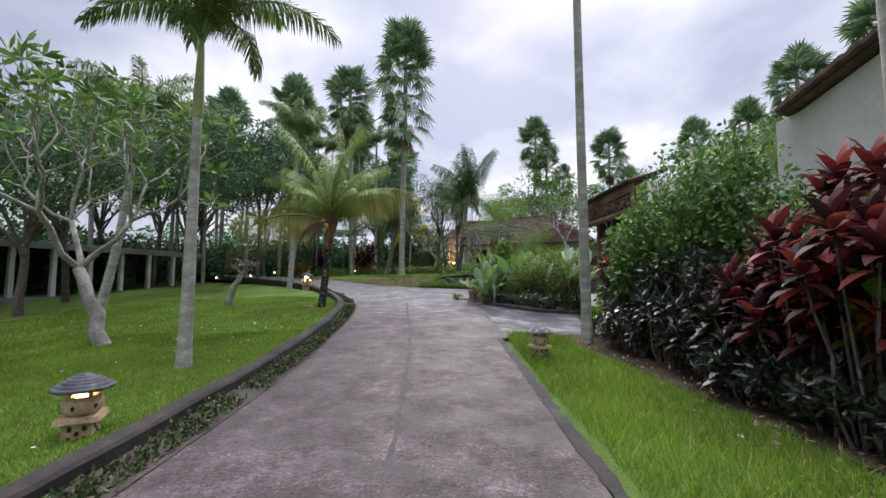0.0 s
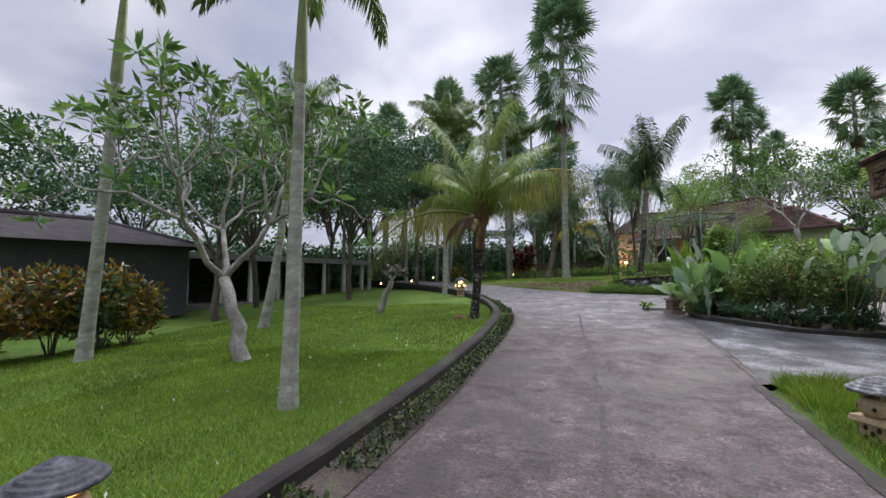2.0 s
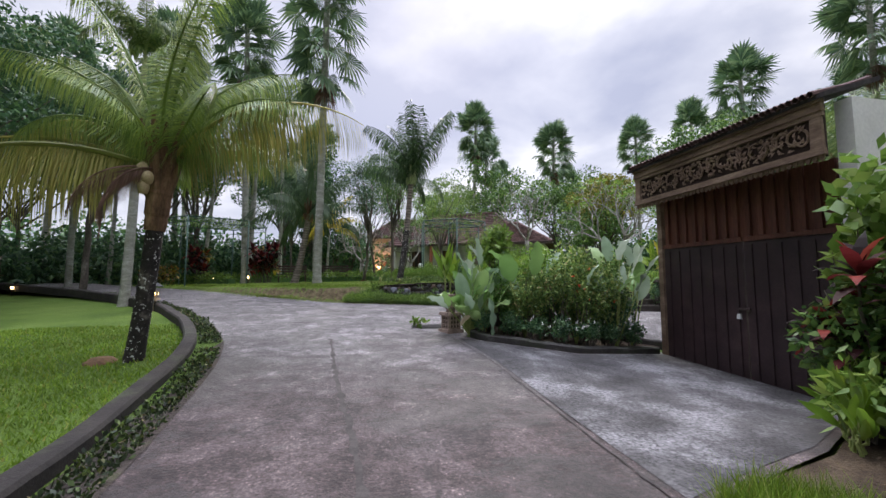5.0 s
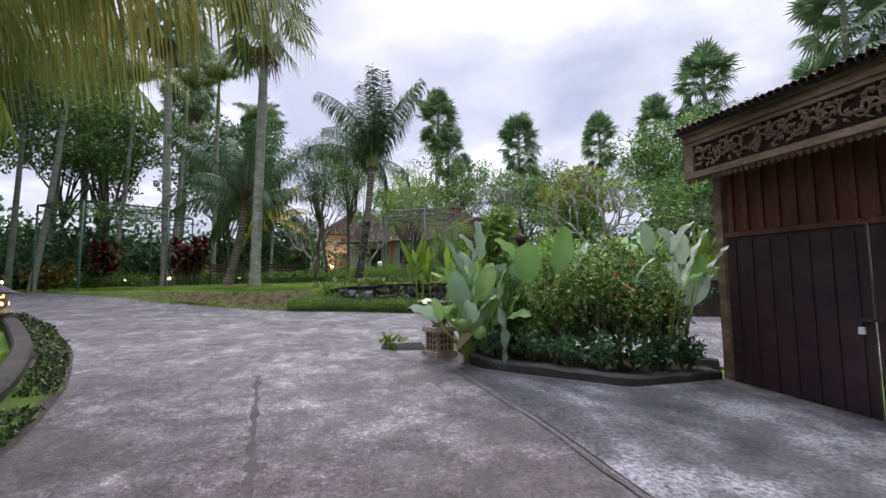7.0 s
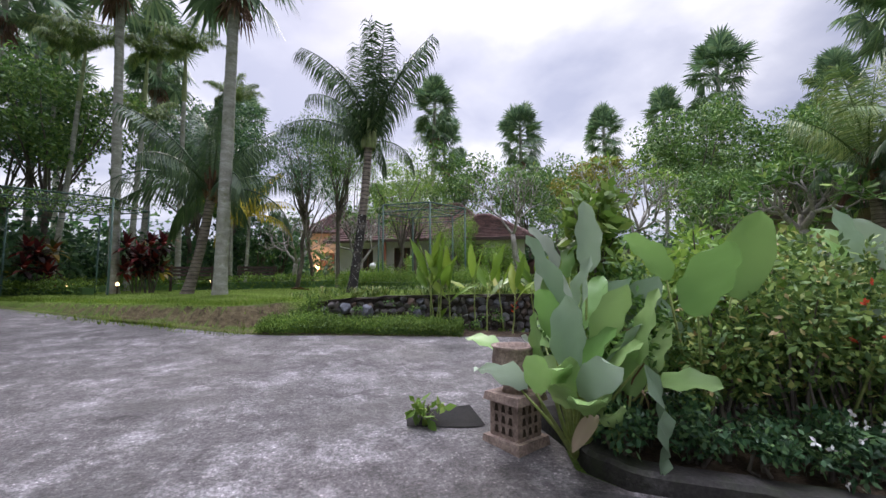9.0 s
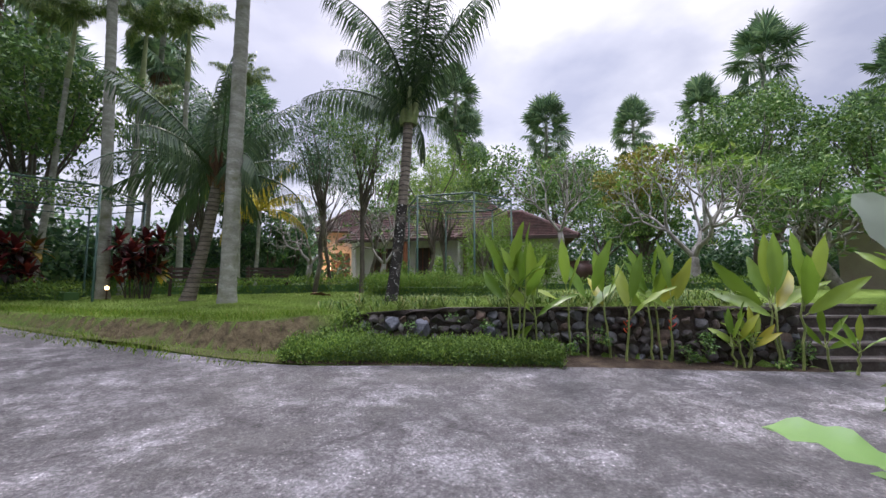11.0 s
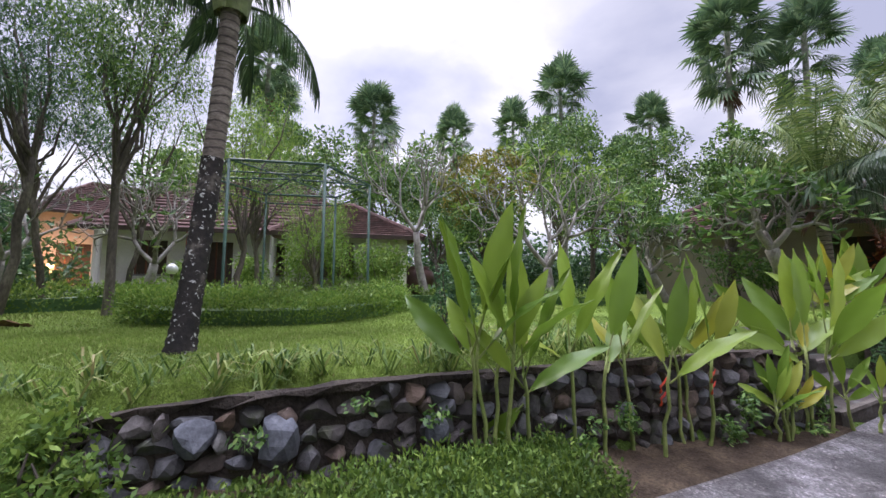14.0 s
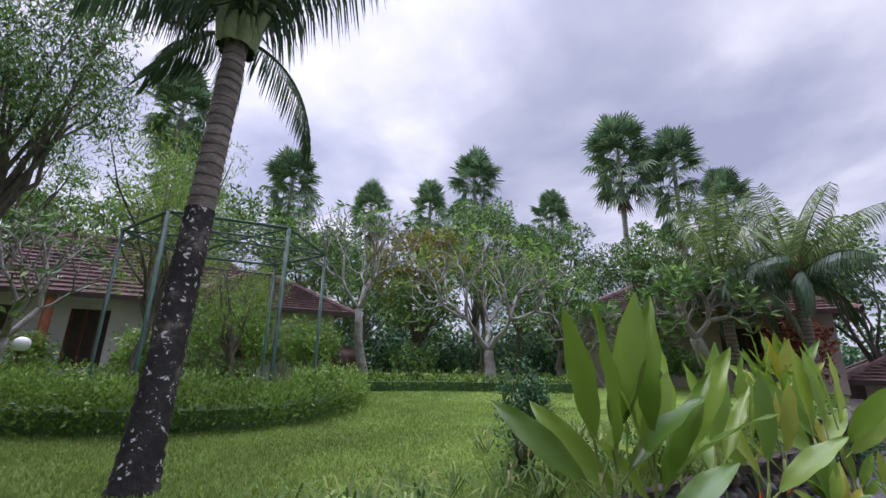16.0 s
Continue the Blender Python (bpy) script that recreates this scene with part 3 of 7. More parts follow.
BOXF = np.array([[0, 3, 2, 1], [4, 5, 6, 7], [0, 1, 5, 4], [1, 2, 6, 5], [2, 3, 7, 6], [3, 0, 4, 7]])


def box(geo, x0, x1, y0, y1, z0, z1, taper=0.0):
    t = taper
    geo.add([(x0, y0, z0), (x1, y0, z0), (x1, y1, z0), (x0, y1, z0), (x0 + t, y0 + t, z1), (x1 - t, y0 + t, z1), (x1 - t, y1 - t, z1), (x0 + t, y1 - t, z1)], BOXF)
    return geo


def beam(geo, a, b, w, h):
    """A square bar from a to b."""
    a, b = np.array(a, float), np.array(b, float)
    t = unit(b - a)
    up = np.array([0, 0, 1.0]) if abs(t[2]) < 0.9 else np.array([1.0, 0, 0])
    s = unit(np.cross(t, up)) * w / 2
    u = unit(np.cross(s, t)) * h / 2
    geo.add([a - s - u, a + s - u, a + s + u, a - s + u, b - s - u, b + s - u, b + s + u, b - s + u], [[0, 1, 2, 3], [7, 6, 5, 4], [0, 4, 5, 1], [1, 5, 6, 2], [2, 6, 7, 3], [3, 7, 4, 0]])
    return geo


def lathe(geo, profile, sides=20, wobble=0.0, cz=(0, 0)):
    a = np.linspace(0, 2 * np.pi, sides, endpoint=False)
    rows = [np.stack([cz[0] + r * np.cos(a) * (1 + wobble * np.sin(3 * a + z * 9)), cz[1] + r * np.sin(a) * (1 + wobble * np.cos(5 * a + z * 7)), np.full(sides, z)], -1) for r, z in profile]
    n = len(profile)
    i, j = np.meshgrid(np.arange(n - 1), np.arange(sides), indexing="ij")
    k = (j + 1) % sides
    geo.add(np.concatenate(rows), np.stack([i * sides + j, i * sides + k, (i + 1) * sides + k, (i + 1) * sides + j], -1).reshape(-1, 4))
    return geo


def ring_strip(pts, width_a, width_b):
    """Left and right rims of a band along a line in the plan."""
    p = np.asarray(pts, float)
    t = unit(np.gradient(p, axis=0))
    nrm = np.stack([-t[:, 1], t[:, 0]], -1)
    return p + nrm * np.reshape(width_a, (-1, 1)), p + nrm * np.reshape(width_b, (-1, 1))


def resample(pts, step):
    p = np.asarray(pts, float)
    s = np.concatenate([[0], np.cumsum(np.linalg.norm(np.diff(p, axis=0), axis=1))])
    q = np.linspace(0, s[-1], max(2, int(s[-1] / step)))
    return np.stack([np.interp(q, s, p[:, k]) for k in range(p.shape[1])], -1)


def smooth_line(pts, step, rounds=6):
    p = resample(pts, step)
    for _ in range(rounds):
        p[1:-1] = (p[:-2] + 2 * p[1:-1] + p[2:]) / 4
    return p


def inside(poly, x, y):
    poly = np.asarray(poly)
    res = np.zeros(x.shape, bool)
    x1, y1 = poly[:, 0], poly[:, 1]
    x2, y2 = np.roll(x1, -1), np.roll(y1, -1)
    for a, b, c, d in zip(x1, y1, x2, y2):
        if b != d:
            res ^= ((b > y) != (d > y)) & (x < (c - a) * (y - b) / (d - b) + a)
    return res


# ---------------------------------------------------------------- lie of the land
def sstep(a, b, v):
    t = np.clip((v - a) / (b - a), 0, 1)
    return t * t * (3 - 2 * t)


def road_z(x, y):
    x, y = np.asarray(x, float), np.asarray(y, float)
    z = np.interp(y, [-300, -30, 0, 5, 10, 15, 19, 23, 30, 60], [-4, -0.6, 0, 0.14, 0.38, 0.76, 1.05, 1.35, 1.7, 2.2])
    dip = 0.075 * np.clip(x - 1.3, 0, 5) * sstep(8.6, 10.5, y) * (1 - sstep(13.6, 15.5, y))
    return z - dip


BANK_X = [-60, -20, -12, -7.3, -5.4, -3.3, -1.7, -0.5, 0.0, 5.5, 5.9, 7.9, 8.1, 16, 60]
BANK_Y = [70, 35, 28.4, 25.0, 23.1, 21.3, 20.25, 20.5, 20.75, 17.75, 19.1, 18.5, 17.1, 14.9, 3.0]


def land(x, y):
    """Height of the grass and soil."""
    x, y = np.asarray(x, float), np.asarray(y, float)
    low = road_z(x, y) - 0.03 * np.clip(-x - 2.9, 0, 12) + 0.05 * sstep(-2.5, -2.9, x)
    top = 1.68 + 0.02 * np.clip(x + 2, -12, 14) + 0.015 * np.clip(y - 21, 0, 60)
    d = (y - np.interp(x, BANK_X, BANK_Y)) * 0.8 + np.where(x < -0.3, 0.05 * np.sin(x * 3.1) + 0.035 * np.sin(x * 7.7 + y), 0.0)
    k = sstep(0.08, 0.30, d) * (0.78 + 0.22 * sstep(0.4, 2.5, d))
    k = np.where(x > 0.0, sstep(0.0, 0.25, d), k)
    return low + (np.maximum(top, low) - low) * k + 0.02 * np.sin(x * 1.7 + 0.4 * y) * np.sin(y * 1.3)


LEFT_EDGE = smooth_line([(-2.2, -14), (-2.15, 0), (-2.12, 4), (-2.15, 7), (-2.3, 9.4), (-2.45, 11.2), (-2.62, 12.6), (-2.95, 14.0), (-3.75, 15.9), (-5.35, 18.6), (-7.8, 21.3), (-13, 25.6), (-24, 35)], 0.25)
FAR_EDGE = smooth_line([(-22, 38), (-12, 28.2), (-7.5, 24.8), (-5.5, 22.9), (-3.4, 21.1), (-1.8, 19.9), (-1.0, 19.4), (0.3, 19.1), (1.45, 18.75), (2.65, 18.45), (4.3, 17.87), (5.5, 17.5), (7.9, 16.85), (16, 14.7), (24, 12.4)], 0.25, 2)
NEAR_RIGHT = [(24, 9.0), (10, 12.4), (5.5, 13.9), (1.75, 15.45), (1.6, 15.3), (1.44, 14.9), (1.42, 14.3), (1.28, 13.98), (1.45, 13.68), (2.0, 13.4), (3.0, 12.95), (5.2, 13.45), (5.8, 10.2), (4.6, 9.9), (3.0, 9.05), (1.7, 8.65), (1.2, 8.45), (1.2, 5), (1.12, 3), (1.0, 0), (0.9, -14)]
ROAD = np.concatenate([LEFT_EDGE, FAR_EDGE, np.array(NEAR_RIGHT)])


def sheet(name, outline, material, lift, step=0.45, height=road_z):
    """A paved sheet with the given outline, draped over the land."""
    from mathutils.geometry import delaunay_2d_cdt
    o = np.asarray(outline, float)
    o = np.concatenate([a + (b - a) * np.linspace(0, 1, max(1, int(np.linalg.norm(b - a) / step)), endpoint=False)[:, None] for a, b in zip(o, np.roll(o, -1, 0))])
    gx, gy = np.meshgrid(np.arange(o[:, 0].min(), o[:, 0].max(), step), np.arange(o[:, 1].min(), o[:, 1].max(), step))
    gx, gy = gx.ravel(), gy.ravel()
    ok = inside(o, gx, gy)
    pts = [Vector(p) for p in o] + [Vector(p) for p in zip(gx[ok], gy[ok])]
    n = len(o)
    vs, _, fs, *_ = delaunay_2d_cdt(pts, [(i, (i + 1) % n) for i in range(n)], [list(range(n))], 1, 1e-4)
    v = np.array([(p.x, p.y) for p in vs])
    z = height(v[:, 0], v[:, 1]) + lift
    g = Geo().add(np.column_stack([v, z]), np.array([f for f in fs if len(f) == 3]))
    return part(name, g, material, smooth=True)


def build_ground():
    xs = np.concatenate([[-900, -400, -180, -90, -60, -45, -34], np.arange(-28, -14, 0.7), np.arange(-14, 13, 0.2), np.arange(13, 30, 0.7), [34, 45, 60, 90, 180, 400, 900]])
    ys = np.concatenate([[-900, -400, -180, -90, -50, -30, -20, -14], np.arange(-10, 0, 0.7), np.arange(0, 27, 0.2), np.arange(27, 48, 0.7), [52, 60, 75, 100, 180, 400, 900]])
    gx, gy = np.meshgrid(xs, ys)
    z = land(gx, gy)
    z = np.where(inside(ROAD, gx, gy), np.minimum(z, road_z(gx, gy)) - 0.09, z)
    nx, ny = len(xs), len(ys)
    i, j = np.meshgrid(np.arange(ny - 1), np.arange(nx - 1), indexing="ij")
    q = np.stack([i * nx + j, i * nx + j + 1, (i + 1) * nx + j + 1, (i + 1) * nx + j], -1).reshape(-1, 4)
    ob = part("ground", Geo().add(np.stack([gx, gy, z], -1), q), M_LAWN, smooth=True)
    tagged(ob, "green lawn ground rising to an upper garden terrace", "ground", kind="structure")


build_ground()
tagged(sheet("road", ROAD, M_ROAD, 0.012, 0.3), "worn grey-brown concrete driveway with damp stains", "road", kind="structure")
DRIVE = [(1.3, 8.62), (2.0, 8.85), (3.0, 9.15), (4.6, 9.98), (5.42, 10.25), (4.93, 13.2), (3.0, 12.85), (2.0, 13.3), (1.1, 13.8), (1.27, 12)]
tagged(sheet("driveway", DRIVE, M_DRIVE, 0.017, 0.22), "pale concrete apron in front of the gate", "driveway", kind="structure")


def band(name, line, wa, wb, lift, material, label, category, height=road_z, kind="structure"):
    a, b = ring_strip(line, wa, wb)
    v = np.concatenate([a, b])
    n = len(a)
    g = Geo().add(np.column_stack([v, height(v[:, 0], v[:, 1]) + lift]), np.stack([np.arange(n - 1), np.arange(n - 1) + n, np.arange(1, n) + n, np.arange(1, n)], -1)[:, ::-1])
    return tagged(part(name, g, material), label, category, kind=kind)


J = smooth_line([(-0.35, 0.5), (-0.42, 4), (-0.55, 7), (-0.75, 9.7), (-0.98, 11.6), (-1.2, 14)], 0.1, 3)
band("road_joint", J, 0.012 + 0.05 * rng.random(len(J)) ** 2, -0.012 - 0.05 * rng.random(len(J)) ** 2, 0.017, M_JOINT, "dark cracked joint along the concrete drive", "road joint")
J2 = smooth_line([(1.2, 8.6), (1.22, 10), (1.2, 12), (1.0, 13.7)], 0.1, 3)
band("pale_joint", J2, 0.002 + 0.025 * rng.random(len(J2)) ** 3, -0.002 - 0.025 * rng.random(len(J2)) ** 3, 0.022, M_JOINT, "dark joint between drive and gate apron", "road joint")
J3 = smooth_line([(1.16, 2), (1.18, 6), (1.14, 8.4)], 0.1, 3)
band("road_edge", J3, 0.035 + 0.04 * rng.random(len(J3)), -0.035 - 0.06 * rng.random(len(J3)), 0.02, M_KERB, "dark low concrete edge beside the lawn", "road edge")


def kerb_along(name, line, inner, outer, top, material, label, height=road_z):
    """A kerb with rounded top corners, swept along a line."""
    prof = [(inner, -0.12), (inner, top - 0.03), (inner + (outer - inner) * 0.12, top), (inner + (outer - inner) * 0.88, top), (outer, top - 0.03), (outer, -0.12)]
    rows = []
    jit = np.zeros(len(line))
    jit = 0.006 * np.sin(np.arange(len(line)) * 0.7) + 0.004 * rng.standard_normal(len(line))
    for off, dz in prof:
        a, _ = ring_strip(line, np.full(len(line), off), np.zeros(len(line)))
        rows.append(np.column_stack([a, height(line[:, 0], line[:, 1]) + dz + jit * (dz > 0)]))
    n, k = len(line), len(prof)
    v = np.concatenate(rows)
    i, j = np.meshgrid(np.arange(k - 1), np.arange(n - 1), indexing="ij")
    q = np.stack([i * n + j, i * n + j + 1, (i + 1) * n + j + 1, (i + 1) * n + j], -1).reshape(-1, 4)
    return tagged(part(name, Geo().add(v, q), material), label, "kerb", kind="structure")


kerb_along("kerb_lawn", LEFT_EDGE, 0.37, 0.57, 0.15, M_KERB, "dark mossy concrete kerb along the lawn")
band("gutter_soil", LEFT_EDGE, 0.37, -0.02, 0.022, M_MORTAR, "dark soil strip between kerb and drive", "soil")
PLANT_LINE = smooth_line([(4.9, 13.25), (3.0, 12.9), (2.0, 13.40), (1.47, 13.72), (1.32, 13.98), (1.46, 14.3), (1.48, 14.9), (1.75, 15.3), (5.5, 13.95)], 0.1, 2)
kerb_along("kerb_planter", PLANT_LINE, -0.02, -0.24, 0.13, M_KERBGREY, "damp grey concrete kerb of the planting bed")
tagged(sheet("bed_soil", [(1.38, 13.95), (1.5, 13.74), (2.0, 13.45), (3.0, 13.0), (4.9, 13.4), (5.5, 13.95), (1.8, 15.25), (1.55, 14.9), (1.52, 14.3)], M_SOIL, 0.05, 0.4), "dark planting bed soil", "soil", kind="structure")
tagged(sheet("hedge_soil", [(1.9, 8.72), (3.0, 9.0), (4.6, 9.85), (5.2, 10.0), (6.0, 9.5), (6.2, -2), (3.6, -2), (3.2, 3.6), (2.8, 6.2), (2.6, 7.7), (2.2, 8.3)], M_SOIL, 0.015, 0.4, land), "bare brown soil with dead leaves under the shrubs", "soil", kind="structure")
tagged(sheet("wall_foot_soil", [(-1.3, 19.62), (0.3, 19.10), (1.45, 18.74), (2.65, 18.42), (4.3, 17.84), (5.75, 17.40), (5.78, 17.85), (0.1, 20.9), (-0.9, 20.35)], M_SOIL, 0.014, 0.3, lambda x, y: road_z(x, y) + 0.0), "bare soil with leaf litter at the foot of the wall", "soil", kind="structure")


tagged(sheet("dry_verge", [(-7.5, 24.85), (-5.5, 22.95), (-3.4, 21.15), (-1.8, 19.95), (-1.15, 19.55), (-1.1, 20.0), (-1.75, 20.3), (-3.35, 21.36), (-5.45, 23.16), (-7.4, 25.05)], M_DRYGRASS, 0.016, 0.25, lambda x, y: np.maximum(road_z(x, y), np.minimum(land(x, y), road_z(x, y) + 0.12))), "strip of dry yellowish grass and moss beside the bank", "verge", kind="structure")


# ---------------------------------------------------------------- plant makers
def leaves_at(geo, pos, size, direction=None, spread=1.0, narrow=0.45, droop=0.0):
    """Small folded leaves (two triangles each) at many places."""
    n = len(pos)
    d = rng.standard_normal((n, 3)) if direction is None else direction + spread * rng.standard_normal((n, 3))
    d[:, 2] -= droop
    d = unit(d)
    s = unit(np.cross(d, rng.standard_normal((n, 3))))
    size = np.broadcast_to(size, (n,)) * rng.uniform(0.65, 1.3, n)
    L, W = d * size[:, None], s * (size * narrow)[:, None]
    v = np.stack([pos, pos + L * 0.5 + W * 0.5, pos + L, pos + L * 0.5 - W * 0.5], 1).reshape(-1, 3)
    k = np.arange(n)[:, None] * 4
    geo.add(v, k + np.array([[0, 1, 2, 3]]))
    return geo


def blob(n, c, r, hollow=0.55):
    """Random places in an ellipsoid, more of them near its skin."""
    d = unit(rng.standard_normal((n, 3)))
    k = rng.uniform(hollow ** 3, 1, n) ** (1 / 3)
    return np.asarray(c) + d * k[:, None] * np.asarray(r)


def bent(a, b, n=6, sag=0.1, wob=0.05):
    a, b = np.asarray(a, float), np.asarray(b, float)
    t = np.linspace(0, 1, n)[:, None]
    p = a + (b - a) * t
    p[:, 2] += sag * np.sin(np.pi * t[:, 0])
    p[1:-1] += wob * rng.standard_normal((n - 2, 3))
    return p


def broadleaf(name, x, y, h, r, leaf, material, label, clumps=26, per=130, size=0.16, trunk_h=0.35, tr=0.13, narrow=0.45, droop=0.0, flat=0.7, z=None, group="trees", bark=None):
    """A tree: tapered trunk, limbs and a crown of many loose leaf clumps."""
    z = float(land(x, y)) - 0.05 if z is None else z
    t = thing(name, x, y, z, label, "tree", group)
    g, lg = Geo(), Geo()
    top = np.array([rng.normal(0, 0.2), rng.normal(0, 0.2), h * trunk_h])
    tube(g, bent((0, 0, 0), top, 6, 0, 0.04), np.linspace(tr, tr * 0.7, 6), 8)
    for i in range(clumps):
        d = unit(rng.standard_normal(3))
        k = rng.uniform(0.35, 1.0)
        c = np.array([0, 0, h * (trunk_h + 1) / 2 + 0.05 * h]) + d * k * np.array([r, r, h * (1 - trunk_h) / 2 * 0.9])
        cr = r * rng.uniform(0.22, 0.42)
        if i < 12:
            tube(g, bent(top * rng.uniform(0.75, 1), c, 5, 0.1, 0.08), np.linspace(tr * 0.5, tr * 0.1, 5), 5)
        leaves_at(lg, blob(per, c, (cr, cr, cr * flat)), size, narrow=narrow, droop=droop)
    part("trunk", g, bark or M_BARK, t, smooth=True)
    part("crown", lg, material, t)
    return t


def frond_geo(L, n, leaf_len, leaf_w, e0, bend, hang=0.3, ahead=50, stiff=0.5, base=0.14, plume=0.0):
    """A feather leaf that leaves the origin along +x, rises at e0 degrees and bends down."""
    s = np.linspace(0, 1, 24)
    ang = np.radians(e0 - bend * s ** 1.25)
    d = np.stack([np.cos(ang), 0 * s, np.sin(ang)], -1)
    P = np.concatenate([[[0, 0, 0]], np.cumsum(d[:-1] * L / 23, axis=0)])
    g = Geo()
    tube(g, P, np.linspace(0.045, 0.006, 24) * (L / 3) ** 0.5, 5)
    t = np.linspace(base, 0.99, n)
    for side in (-1, 1):
        tj = np.clip(t + rng.normal(0, 0.3 / n, n), base, 1)
        p = np.stack([np.interp(tj, s, P[:, k]) for k in range(3)], -1)
        T = unit(np.stack([np.interp(tj, s, d[:, k]) for k in range(3)], -1))
        B = np.tile([0.0, side, 0.0], (n, 1))
        U = np.cross(T, B) * side
        a = np.radians(ahead * (1 - 0.35 * tj) + rng.normal(0, 5, n))
        ll = leaf_len * (0.35 + 0.65 * np.sin(np.pi * np.clip(0.12 + tj * 0.8, 0, 1))) * rng.uniform(0.85, 1.1, n)
        hg = np.clip(hang + rng.normal(0, 0.12, n), -0.5, 2.2)
        U = U + plume * rng.normal(0, 3.0, n)[:, None] * U
        d1 = unit(T * np.cos(a)[:, None] + B * np.sin(a)[:, None] + U * 0.25 - np.array([0, 0, 1]) * hg[:, None] * stiff)
        d2 = unit(d1 - np.array([0, 0, 1]) * hg[:, None] * 1.3)
        w = unit(np.cross(d1, U + 1e-3)) * leaf_w / 2
        m1 = p + d1 * (ll * 0.5)[:, None]
        tip = m1 + d2 * (ll * 0.5)[:, None]
        v = np.stack([p - w * 0.5, p + w * 0.5, m1 + w, m1 - w, tip], 1).reshape(-1, 3)
        k = np.arange(n)[:, None] * 5
        g.add(v, k + np.array([[0, 1, 2, 3]]), k + np.array([[3, 2, 4]]))
    return g


def ringed(h, r0, r1, lean, step, amount, flare=1.35, curve=0.0):
    """Line and radii of a ringed palm trunk."""
    n = max(8, int(h / step) * 2)
    s = np.linspace(0, 1, n)
    pts = np.stack([lean[0] * (s + curve * np.sin(np.pi * s)), lean[1] * (s + curve * np.sin(np.pi * s)), h * s], -1)
    rad = r0 + (r1 - r0) * s + r0 * (flare - 1) * np.exp(-s * h / 0.25)
    rad = rad * (1 + amount * (np.arange(n) % 2))
    return pts, rad


def aim(loc, az, tilt=0.0, roll=0.0, s=1.0):
    return pose(*loc, 0, 0, az) @ pose(0, 0, 0, roll, -tilt, 0) @ Matrix.Scale(s, 4)


FROND_KINDS = {}


def frond_mesh(key, material, **kw):
    k = (key, material.name)
    if k not in FROND_KINDS:
        FROND_KINDS[k] = frond_geo(**kw).mesh("frond", material)
    return FROND_KINDS[k]


def coconut(x, y, z, h, lean, r0, r1, fronds, label, bark, L=3.2, ring=0.06, mats=None, husk=True, name="coconut_palm", nuts=0, leaf_len=0.9, nleaf=60, leaf_w=0.034):
    """fronds: rows of azimuth, rise, bend, length factor and material key."""
    t = thing(name, x, y, z, label, "palm tree", "palms")
    pts, rad = ringed(h, r0, r1, lean, 0.09, ring, 1.35, 0.12)
    part("trunk", tube(Geo(), pts, rad, 14), bark, t, smooth=True)
    top = pts[-1]
    if husk:
        g = Geo()
        for i in range(16):
            a = i * 2.4
            dx, dy = math.cos(a), math.sin(a)
            b = top + np.array([dx * r1 * 0.8, dy * r1 * 0.8, -0.25 + 0.03 * i])
            tube(g, [b, b + np.array([dx * 0.10, dy * 0.10, 0.28]), b + np.array([dx * 0.2, dy * 0.2, 0.62])], [0.075, 0.055, 0.03], 5)
        part("husk", g, M_HUSK, t, "brown fibrous leaf bases")
    if nuts:
        n0 = int(len(pts) * 0.70)
        sleeve = rad[n0:] + 0.018 + 0.016 * rng.random(len(rad) - n0) + np.linspace(0, 0.05, len(rad) - n0)
        part("old_leaf_sheath", tube(Geo(), pts[n0:], sleeve, 12), M_HUSK, t, "ragged brown sheath round the upper trunk")
    for k in range(nuts):
        a = -2.75 + 0.45 * (k % 3) + 0.2 * (k // 3)
        part("coconut", lathe(Geo(), [(0.0, -0.11), (0.06, -0.09), (0.085, -0.02), (0.08, 0.05), (0.045, 0.10), (0.0, 0.12)], 10), M_NUT, t, "pale yellow-brown coconut", True, pose(top[0] + 0.24 * math.cos(a), top[1] + 0.24 * math.sin(a), top[2] + 0.02 - 0.13 * (k // 2), 20, 10, 0) @ Matrix.Scale(0.85, 4))
    for az, e0, bend, f, mk in fronds:
        comb = {"y": 2.6, "x": 3.0}.get(mk)
        me = frond_mesh((round(e0 / 10), round(bend / 10), name, leaf_len), mats[mk], L=L, n=nleaf, leaf_len=leaf_len * (1.35 if mk == "y" else 1.0), leaf_w=leaf_w, e0=e0, bend=bend, hang=comb or (2.2 if e0 < 50 else (1.7 if bend > 40 else 0.9)), ahead=56, stiff=1.6 if comb else 0.8)
        part("frond", me, None, t, m=aim(top + np.array([0, 0, 0.05]), az, rng.normal(0, 5), rng.normal(0, 13), f * rng.uniform(0.9, 1.08)))
    return t


